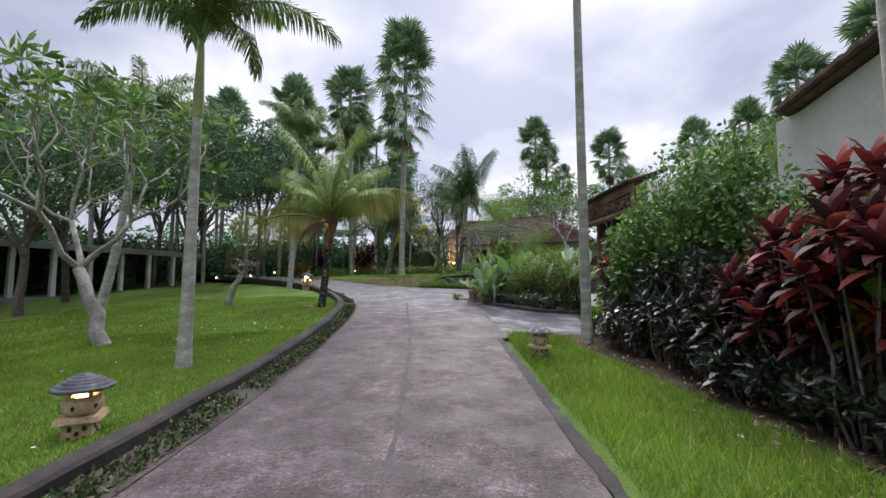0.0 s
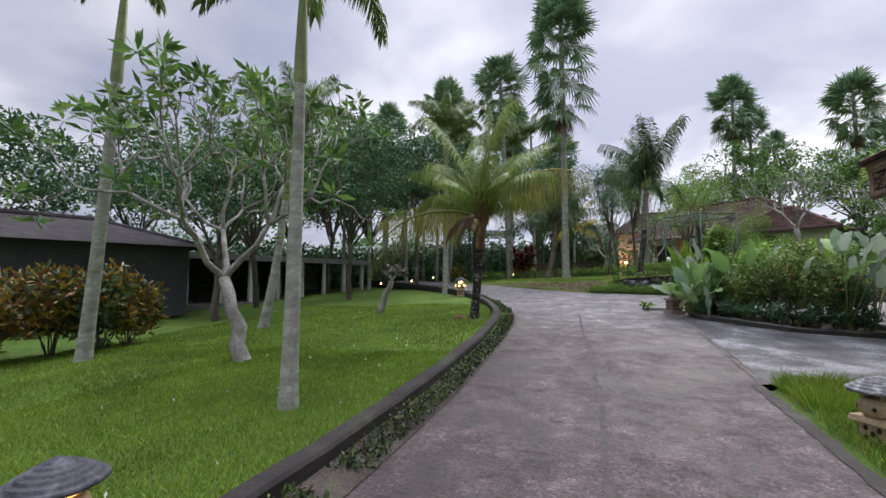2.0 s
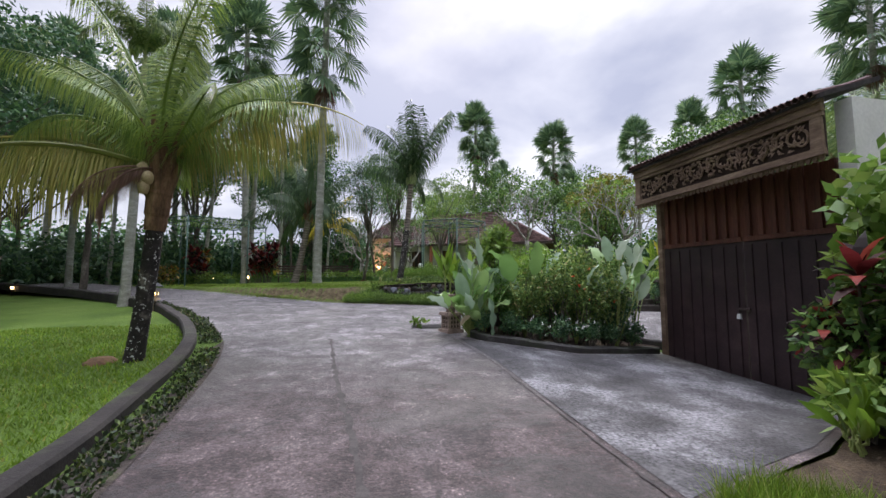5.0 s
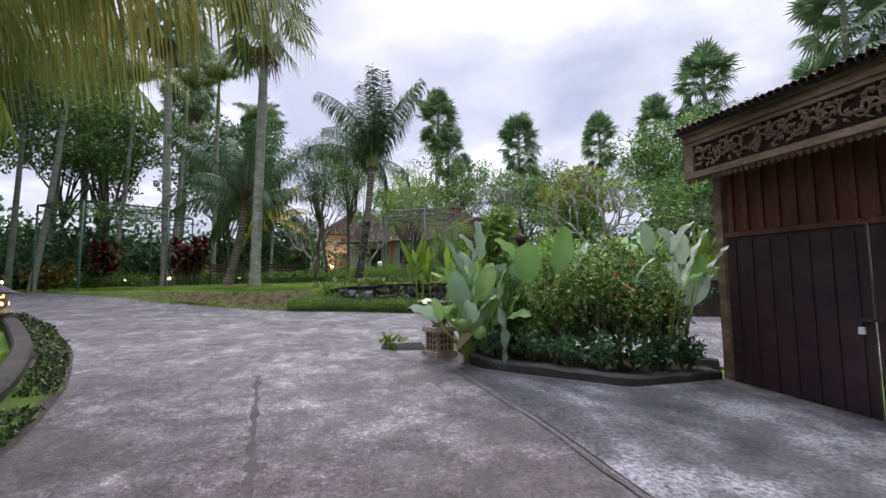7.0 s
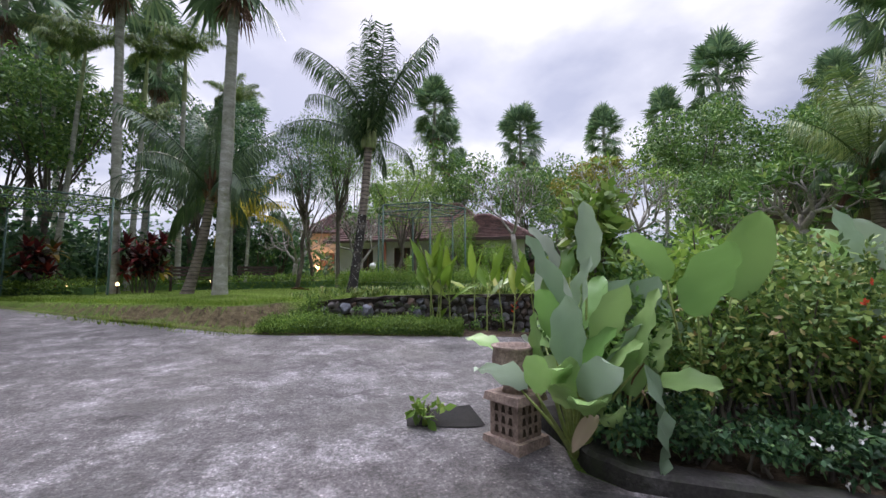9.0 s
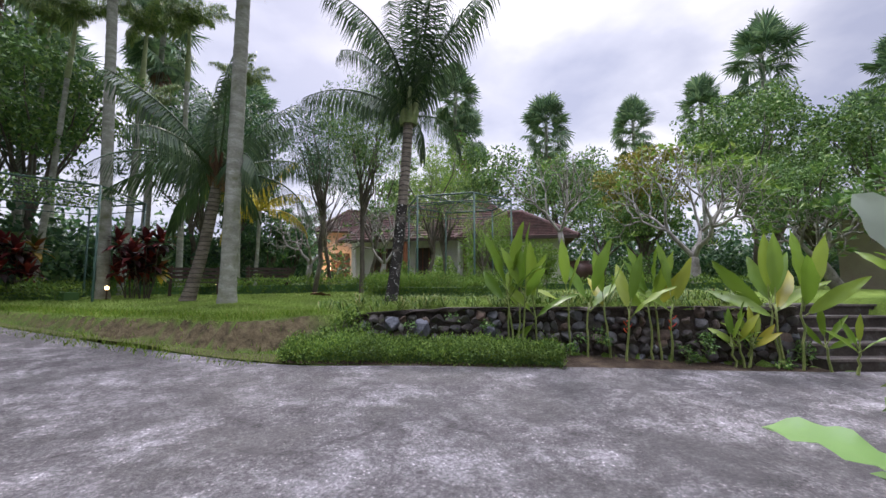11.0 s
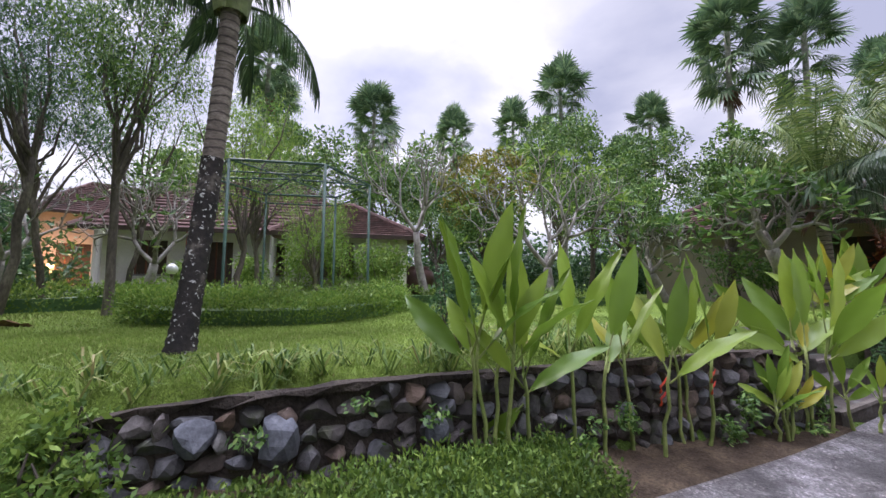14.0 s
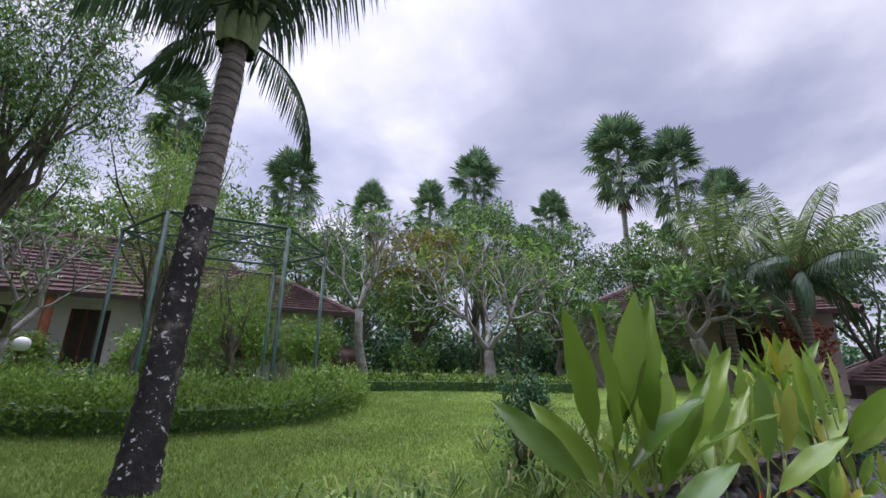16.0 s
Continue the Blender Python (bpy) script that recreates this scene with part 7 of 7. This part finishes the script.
def stone_wall():
    v = WALL_B - WALL_A
    L = float(np.linalg.norm(v))
    rz = math.degrees(math.atan2(v[1], v[0]))
    t = tagged(new("stone_wall"), "low retaining wall of dark rounded field stones", "stone wall", kind="structure")
    t.matrix_world = pose(WALL_A[0], WALL_A[1], 0, 0, 0, rz)
    n = 40
    xs = np.linspace(0, L, n)
    wx, wy = WALL_A[0] + v[0] * xs / L, WALL_A[1] + v[1] * xs / L
    bot = road_z(wx, wy) - 0.1
    top = np.interp(xs, [0, 0.2, 1.0, L], [1.60, 1.68, 1.74, 1.80])
    g = Geo()
    rows = [np.column_stack([xs, np.full(n, yy), zz]) for yy, zz in ((0.06, bot), (0.12, top - 0.05), (0.22, top - 0.06))]
    i, j = np.meshgrid(np.arange(2), np.arange(n - 1), indexing="ij")
    g.add(np.concatenate(rows), np.stack([i * n + j, i * n + j + 1, (i + 1) * n + j + 1, (i + 1) * n + j], -1).reshape(-1, 4))
    part("mortar", g, M_MORTAR, t, "dark earthy mortar")
    g = Geo()
    worn = np.where(np.arange(n) < 9, 0.03, 0.0)
    a = np.column_stack([xs, 0.05 + worn + 0.022 * rng.standard_normal(n), top - 0.05 - worn + 0.014 * rng.standard_normal(n)])
    b = np.column_stack([xs, 0.055 + worn + 0.018 * rng.standard_normal(n), top - 0.008 - worn + 0.010 * rng.standard_normal(n)])
    c = np.column_stack([xs, np.full(n, 0.13), top - worn - 0.004])
    i, j = np.meshgrid(np.arange(2), np.arange(n - 1), indexing="ij")
    g.add(np.concatenate([a, b, c]), np.stack([i * n + j, i * n + j + 1, (i + 1) * n + j + 1, (i + 1) * n + j], -1).reshape(-1, 4))
    part("coping", g, M_MORTAR, t, "weathered earthy coping")
    kinds = [icoish(k) for k in range(9)]
    z_of = lambda x: (np.interp(x, xs, bot), np.interp(x, xs, top))
    r = random.Random(3)
    row, count = 0, 0
    zoff = 0.06
    while zoff < 0.85:
        hrow = r.uniform(0.085, 0.14)
        x = r.uniform(0, 0.1)
        while x < L - 0.05:
            w = r.choice((r.uniform(0.09, 0.15), r.uniform(0.13, 0.20), r.uniform(0.16, 0.25)))
            b0, t0 = z_of(x)
            zc = b0 + zoff + hrow / 2 + 0.025 * math.sin(x * 3.1 + row) + r.uniform(-0.02, 0.02)
            if zc + hrow * 0.4 < t0 - 0.03 and count < 420:
                part("stone", r.choice(kinds), None, t, m=pose(x + w / 2, 0.095 + 0.06 * (zc - b0) + r.uniform(-0.02, 0.012), zc, r.uniform(-18, 18), r.uniform(-22, 22), r.uniform(-25, 25)) @ Matrix.Diagonal((w * 1.32, 0.24, hrow * r.uniform(1.25, 1.7), 1)))
                count += 1
            x += w + 0.008
        zoff += hrow + 0.005
        row += 1
    for xx, w, hh in ((1.15, 0.36, 0.36), (0.66, 0.30, 0.26), (2.2, 0.24, 0.22)):
        b0, _ = z_of(xx)
        big = r.choice(kinds).copy()
        big.materials[0] = M_BOULDER
        part("stone", big, None, t, "large blue-grey boulder", m=pose(xx, 0.03, b0 + 0.40, 10, 8, 12) @ Matrix.Diagonal((w * 1.1, 0.28, hh * 1.1, 1)))


stone_wall()


def wall_ferns():
    """Small ferns and weeds that root in the joints of the stone wall."""
    v = WALL_B - WALL_A
    L = float(np.linalg.norm(v))
    out = np.array([v[1], -v[0]]) / L
    for i in range(22):
        k = rng.uniform(0.12, 0.97)
        p = WALL_A + v * k + out * 0.05
        z = float(road_z(p[0], p[1])) + rng.uniform(0.05, 0.6) ** 1.2
        n = int(rng.integers(30, 80))
        pos = blob(n, (out[0] * 0.03, out[1] * 0.03, 0), (0.13, 0.09, 0.07), 0.1)
        t = tagged(part("wall_fern", leaves_at(Geo(), pos, 0.06, np.tile([out[0], out[1], -0.2], (n, 1)), 0.8, 0.4), M_LEAF), "small fern rooted in a joint of the wall", "fern", "wall ferns", "stuff")
        t.location = (p[0], p[1], z)


wall_ferns()


def build_steps():
    a, b = np.array([5.75, 17.5]), np.array([7.85, 16.86])
    v = b - a
    L = float(np.linalg.norm(v))
    z0 = float(road_z(6.5, 17.2))
    t = tagged(new("garden_steps"), "five worn concrete garden steps up to the lawn", "steps", kind="structure")
    t.matrix_world = pose(a[0], a[1], z0, 0, 0, math.degrees(math.atan2(v[1], v[0])))
    for i in range(5):
        part("step", box(Geo(), 0.0, L, 0.3 * i, 1.9, 0.17 * i - (0.1 if i == 0 else 0.0), 0.17 * (i + 1) - 0.002, 0.012), M_STEP, t)
        part("nosing", box(Geo(), 0.02, L - 0.02, 0.3 * i - 0.006, 0.3 * i + 0.07, 0.17 * (i + 1) - 0.03, 0.17 * (i + 1) + 0.004, 0.008), M_COPING, t, "worn pale edge of the step")
    w = tagged(new("retaining_wall"), "low dark retaining wall beside the steps", "wall", kind="structure")
    w.matrix_world = pose(b[0] + 0.02, b[1], z0, 0, 0, math.degrees(math.atan2(v[1], v[0])))
    part("body", box(Geo(), 0.0, 7.5, 0.05, 0.4, -0.2, 0.86, 0.02), M_MORTAR, w)
    part("coping", box(Geo(), -0.03, 7.5, 0.0, 0.45, 0.862, 0.92, 0.015), M_COPING, w)


build_steps()
for x, y in ((8.1, 17.3), (8.6, 17.15), (9.1, 17.0), (9.7, 16.85), (10.4, 16.65), (11.2, 16.4)):
    shrub("creeper", x - 0.08, y - 0.40, 0.85, 0.42, "creeper hanging over the retaining wall", M_LEAF_DARK, 900, 0.065, z=1.0)
    shrub("flowering_groundcover", x, y, 0.35, 0.5, "low plant with tiny white flowers above the wall", M_LEAF_LIGHT, 600, 0.06, z=1.78)


for x, y, z in ((5.6, 17.75, 0.98), (5.68, 18.05, 1.2), (5.72, 18.45, 1.4)):
    shrub("creeper", x, y, 0.5, 0.24, "creeping plant between wall and steps", M_LEAF, 420, 0.06, z=z)
for x, y, z in ((-0.12, 20.5, 1.12), (-0.25, 20.62, 1.22), (-0.1, 20.72, 1.38), (-0.45, 20.45, 1.1)):
    shrub("creeper", x, y, 0.42, 0.28, "rough grass and creeper at the end of the wall", M_HEDGE, 520, 0.06, z=z)


# ---------------------------------------------------------------- pergola, urn, globe lamps, benches
def pergola(cx, cy, r, label, vines=0):
    z = float(land(cx, cy))
    t = thing("pergola", cx, cy, z, label, "pergola", "pergolas")
    if vines:
        pos = blob(vines, (0, 0, 2.86), (r * 0.95, r * 0.95, 0.12), 0.1)
        part("vine", leaves_at(Geo(), pos, 0.1, None, 1, 0.5, 0.6), M_LEAF, t, "thin creeper leaves on the netting")
    P = [(r * math.cos(radians(a)), r * math.sin(radians(a))) for a in (-96, -36, 24, 84, 144, 204)]
    H = 2.82
    for x, y in P:
        part("post", tube(Geo(), [(x, y, -0.1), (x, y, H)], 0.03, 8), M_STEELGREEN, t, smooth=True)
    for i in range(6):
        (x0, y0), (x1, y1) = P[i], P[(i + 1) % 6]
        part("rail", tube(Geo(), [(x0, y0, H), (x1, y1, H)], 0.025, 6), M_STEELGREEN, t)
        part("rail", tube(Geo(), [(x0, y0, H - 0.22), (x1, y1, H - 0.22)], 0.014, 6), M_STEELGREEN, t)
        part("spoke", tube(Geo(), [(x0, y0, H), (0, 0, H + 0.05)], 0.018, 6), M_STEELGREEN, t)
        g = Geo()
        for k in range(1, 9):
            f = k / 9
            tube(g, [(x0 * f, y0 * f, H + 0.03), ((x0 + x1) / 2 * f, (y0 + y1) / 2 * f, H - 0.0), (x1 * f, y1 * f, H + 0.03)], 0.005, 4, False)
        part("wire", g, M_WIRE, t)


pergola(3.78, 26.0, 1.68, "thin green steel pergola frame with wire netting", 120)
pergola(-7.4, 27.2, 2.3, "green steel pergola with creeper over its netting", 1500)
t = thing("large_urn", 11.5, 30.2, float(land(11.5, 30.2)), "big brown earthenware urn on the lawn", "urn")
part("bowl", lathe(Geo(), [(0.0, 0), (0.4, 0), (0.62, 0.25), (0.75, 0.6), (0.68, 0.92), (0.5, 1.06), (0.56, 1.14), (0.48, 1.14), (0.42, 1.0), (0.0, 0.9)], 24), M_URNBIG, t, smooth=True)


def globe_lamp(x, y, h, r, label):
    t = thing("globe_lamp", x, y, float(land(x, y)), label, "garden lamp", "globe lamps")
    part("post", tube(Geo(), [(0, 0, -0.05), (0, 0, h)], [0.035, 0.03], 8), M_DARKOPEN, t)
    part("collar", lathe(Geo(), [(0.03, h - 0.03), (0.07, h), (0.07, h + 0.04), (0.03, h + 0.06)], 10), M_DARKOPEN, t)
    a = np.linspace(-1.45, 1.57, 9)
    part("globe", lathe(Geo(), [(r * math.cos(k), h + r + 0.02 + r * math.sin(k)) for k in a], 16), M_GLOBE, t, "white glass globe", True)


globe_lamp(3.2, 32.5, 0.75, 0.17, "white globe garden lamp near the hedge")
globe_lamp(12.4, 27.2, 0.75, 0.14, "white globe garden lamp under the trees")


def path_light(x, y):
    t = thing("path_light", x, y, float(land(x, y)), "small lit path light at a palm's foot", "garden lamp", "path lights")
    part("stake", tube(Geo(), [(0, 0, -0.05), (0, 0, 0.3)], 0.02, 6), M_DARKOPEN, t)
    part("head", lathe(Geo(), [(0.0, 0.28), (0.045, 0.28), (0.055, 0.34), (0.035, 0.38), (0.0, 0.39)], 10), M_LAMPFAR, t, "warm glowing lamp head")


for x, y in ((-5.9, 27.6), (-8.3, 30.3), (-11.8, 29.0), (-13.0, 28.0), (-14.0, 25.6), (-9.2, 33.0), (-12.4, 33.6), (-4.4, 34.6)):
    path_light(x, y)


def bench(x, y, rz):
    t = thing("garden_bench", x, y, float(land(x, y)), "dark wooden garden bench on the upper lawn", "bench", "benches", rz)
    for k in range(4):
        part("seat_slat", box(Geo(), -0.75, 0.75, -0.2 + k * 0.11, -0.11 + k * 0.11, 0.42, 0.45, 0.004), M_DARKOPEN, t)
    for k in range(3):
        part("back_slat", box(Geo(), -0.75, 0.75, 0.25, 0.28, 0.55 + k * 0.13, 0.64 + k * 0.13, 0.004), M_DARKOPEN, t)
    for sx in (-0.68, 0.62):
        part("leg", box(Geo(), sx, sx + 0.06, -0.2, -0.14, -0.03, 0.42), M_DARKOPEN, t)
        part("leg", box(Geo(), sx, sx + 0.06, 0.2, 0.249, -0.03, 0.95), M_DARKOPEN, t)


bench(-4.1, 29.0, 10)
bench(-2.0, 29.6, -5)
sh = thing("fallen_husk", -0.35, 26.0, float(land(-0.35, 26.0)), "brown fallen palm husk on the lawn", "palm husk")
part("sheath", paddle_geo(0.7, 0.22, 18, 0.7, 0.8, 0.02).mesh("sheath", M_HUSK, True), None, sh, m=pose(-0.3, 0, 0.04, 0, 0, 10))
sh2 = thing("coconut_husk", -4.1, 12.75, 0.46, "brown coconut husk at the palm's foot", "coconut husk")
part("shell", lathe(Geo(), [(0.0, -0.02), (0.16, 0.0), (0.22, 0.08), (0.2, 0.16), (0.12, 0.22), (0.0, 0.24)], 14, 0.06), M_HUSK, sh2, smooth=True)


# ---------------------------------------------------------------- grass and ground cover
def blades(n, xs, ys, h, w, keep):
    x, y = rng.uniform(*xs, n), rng.uniform(*ys, n)
    ok = keep(x, y)
    x, y = x[ok], y[ok]
    n = len(x)
    hh = h * rng.uniform(0.5, 1.3, n)
    a = rng.uniform(0, 6.283, n)
    lean = rng.normal(0, 0.45, (n, 2)) * hh[:, None]
    b = np.column_stack([x, y, land(x, y) - 0.005])
    s = np.column_stack([np.cos(a), np.sin(a), 0 * a]) * w / 2
    v = np.stack([b - s, b + s, b + np.column_stack([lean, hh])], 1).reshape(-1, 3)
    return v, np.arange(n)[:, None] * 3 + np.array([[0, 1, 2]])


def kerb_x(y):
    return np.interp(y, LEFT_EDGE[:, 1], LEFT_EDGE[:, 0])


def grass(name, label, material, *runs):
    g = Geo()
    for r in runs:
        v, f = blades(*r)
        g.add(v, f)
    tagged(part(name, g, material), label, "grass", kind="stuff")


left_ok = lambda x, y: (x < kerb_x(y) - 0.57)
grass("lawn_grass", "short green lawn grass", M_BLADE, (90000, (-7.0, -2.6), (1.2, 9.0), 0.045, 0.012, left_ok), (60000, (-12.0, -2.6), (8.0, 16.0), 0.05, 0.02, left_ok), (30000, (-12.0, -6.5), (2.0, 9.0), 0.05, 0.02, left_ok))
bed = [(1.9, 8.72), (2.3, 8.4), (2.7, 6.4), (3.15, 3.6), (3.5, -2), (8, -2), (8, 10), (1.9, 10)]
right_ok = lambda x, y: (x > 1.33) & ~inside(ROAD, x, y) & ~inside(bed, x, y)
grass("verge_grass", "longer green grass beside the drive", M_BLADE, (30000, (1.3, 3.7), (1.0, 8.7), 0.11, 0.012, right_ok), (4000, (1.35, 2.6), (7.6, 8.75), 0.2, 0.012, right_ok))
def bank_ok(x, y):
    d = y - np.interp(x, BANK_X, BANK_Y)
    return (d > -0.75) & (d < 1.1) & (rng.random(len(x)) < np.where(d < -0.1, 0.25, np.where(d < 0.45, 0.12, 0.8)))


grass("bank_grass", "uneven green and dry grass over the bank", M_BLADE, (60000, (-9.0, -0.4), (19.5, 27.0), 0.09, 0.016, bank_ok))
upper_ok = lambda x, y: y > np.interp(x, BANK_X, BANK_Y) + np.where(x > -0.4, 0.12, 0.35)
grass("upper_grass", "pale fresh grass of the upper lawn", M_BLADEPALE, (140000, (-3.5, 7.0), (18.0, 25.0), 0.035, 0.014, upper_ok), (90000, (-9.0, 11.0), (21.0, 31.0), 0.04, 0.022, upper_ok))


def tufts():
    """Strappy grass clumps along the top of the stone wall."""
    v = WALL_B - WALL_A
    for i in range(150):
        k = rng.uniform(-0.15, 0.5) if i < 50 else rng.uniform(0.42, 1.0)
        p = WALL_A + v * k + np.array([0.25, 0.45]) * (rng.uniform(0.5, 1.7) if i < 50 else rng.uniform(0.5, 3.0))
        n = int(rng.integers(7, 14))
        a = rng.uniform(0, 6.28, n)
        L = rng.uniform(0.2, 0.48, n)
        d = np.column_stack([np.cos(a) * 0.75, np.sin(a) * 0.75, np.ones(n)])
        s = np.column_stack([-np.sin(a), np.cos(a), 0 * a]) * 0.008
        b = np.column_stack([rng.normal(0, 0.03, (n, 2)), np.zeros(n) - 0.01])
        m = b + unit(d) * (L * 0.6)[:, None]
        tip = m + unit(d * np.array([1, 1, -0.15])) * (L * 0.45)[:, None]
        vv = np.stack([b - s, b + s, m + s, m - s, tip], 1).reshape(-1, 3)
        q = np.arange(n)[:, None] * 5
        t = tagged(part("grass_tuft", Geo().add(vv, q + np.array([[0, 1, 2, 3]]), q + np.array([[3, 2, 4]])), M_TUFT), "tuft of strappy grass on top of the wall", "grass tuft", "grass tufts")
        t.location = (p[0], p[1], float(land(p[0], p[1])))


tufts()


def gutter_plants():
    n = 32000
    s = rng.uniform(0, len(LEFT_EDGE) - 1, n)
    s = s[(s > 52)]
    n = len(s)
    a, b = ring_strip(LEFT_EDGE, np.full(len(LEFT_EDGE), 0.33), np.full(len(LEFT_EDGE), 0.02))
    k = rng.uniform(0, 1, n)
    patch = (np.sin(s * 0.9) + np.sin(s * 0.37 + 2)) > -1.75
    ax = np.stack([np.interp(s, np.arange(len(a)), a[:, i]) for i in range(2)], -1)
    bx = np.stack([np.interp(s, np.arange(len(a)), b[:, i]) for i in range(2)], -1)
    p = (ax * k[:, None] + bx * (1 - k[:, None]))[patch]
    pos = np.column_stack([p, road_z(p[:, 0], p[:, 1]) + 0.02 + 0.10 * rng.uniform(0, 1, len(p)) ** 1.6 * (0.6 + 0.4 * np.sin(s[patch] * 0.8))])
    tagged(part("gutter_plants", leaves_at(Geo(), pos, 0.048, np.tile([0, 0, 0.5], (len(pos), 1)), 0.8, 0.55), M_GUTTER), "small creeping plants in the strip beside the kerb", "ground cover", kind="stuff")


gutter_plants()


def litter():
    n = 260
    x, y = rng.uniform(2.6, 3.9, n), rng.uniform(2.5, 8.6, n)
    pos = np.column_stack([x, y, land(x, y) + 0.03])
    tagged(part("fallen_leaves", leaves_at(Geo(), pos, 0.07, np.tile([0, 0, 0.1], (n, 1)), 0.5, 0.5), M_DRYLEAF), "dry leaves fallen on the soil", "leaves", kind="stuff")
    n = 40
    x, y = rng.uniform(-8, -3, n), rng.uniform(3, 10, n)
    pos = np.column_stack([x, y, land(x, y) + 0.05])
    tagged(part("fallen_petals", leaves_at(Geo(), pos, 0.05, np.tile([0, 0, 0.1], (n, 1)), 0.5, 0.7), M_FLOWER_WHITE), "white petals fallen on the lawn", "petals", kind="stuff")


litter()


def far_woods():
    """Distant tree belt that closes the horizon."""
    g = Geo()
    for i in range(380):
        a = rng.uniform(0, 2 * math.pi)
        r = rng.uniform(55, 85)
        x, y = r * math.cos(a), 12 + r * math.sin(a)
        h = rng.uniform(5, 11)
        leaves_at(g, blob(170, (x, y, 1.5 + h * 0.5), (4, 4, h * 0.55)), 0.75, None, 1, 0.6)
    tagged(part("far_woods", g, M_LEAF_DARK), "distant belt of dark trees closing the garden", "woods", kind="stuff")


far_woods()


def undergrowth():
    """Dark bushes that fill the foot of the grove and the garden's far side."""
    g = Geo()
    line = smooth_line([(-27, 12), (-22, 26), (-19, 32), (-13, 40), (-6, 42), (-3, 53), (8, 53), (13, 40), (18, 36), (24, 33), (28, 26), (31, 18), (31, 8)], 0.8)
    near = smooth_line([(-25, 13), (-20.5, 24), (-16, 31.5), (-10.5, 36.5), (-5, 38.5)], 0.8)
    mid = smooth_line([(-16, 36), (-9, 40.5), (-4.5, 42), (-1.5, 43.5)], 0.8)
    for p in np.concatenate([line, near, mid, mid]):
        for _ in range(3):
            x, y = p + rng.normal(0, 1.6, 2)
            h = rng.uniform(1.4, 3.6)
            leaves_at(g, blob(260, (x, y, float(land(x, y)) + h * 0.45), (1.3, 1.3, h * 0.55), 0.3), 0.3, None, 1, 0.5)
    tagged(part("undergrowth", g, M_LEAF_DARK), "dark undergrowth at the foot of the grove", "bushes", kind="stuff")


undergrowth()
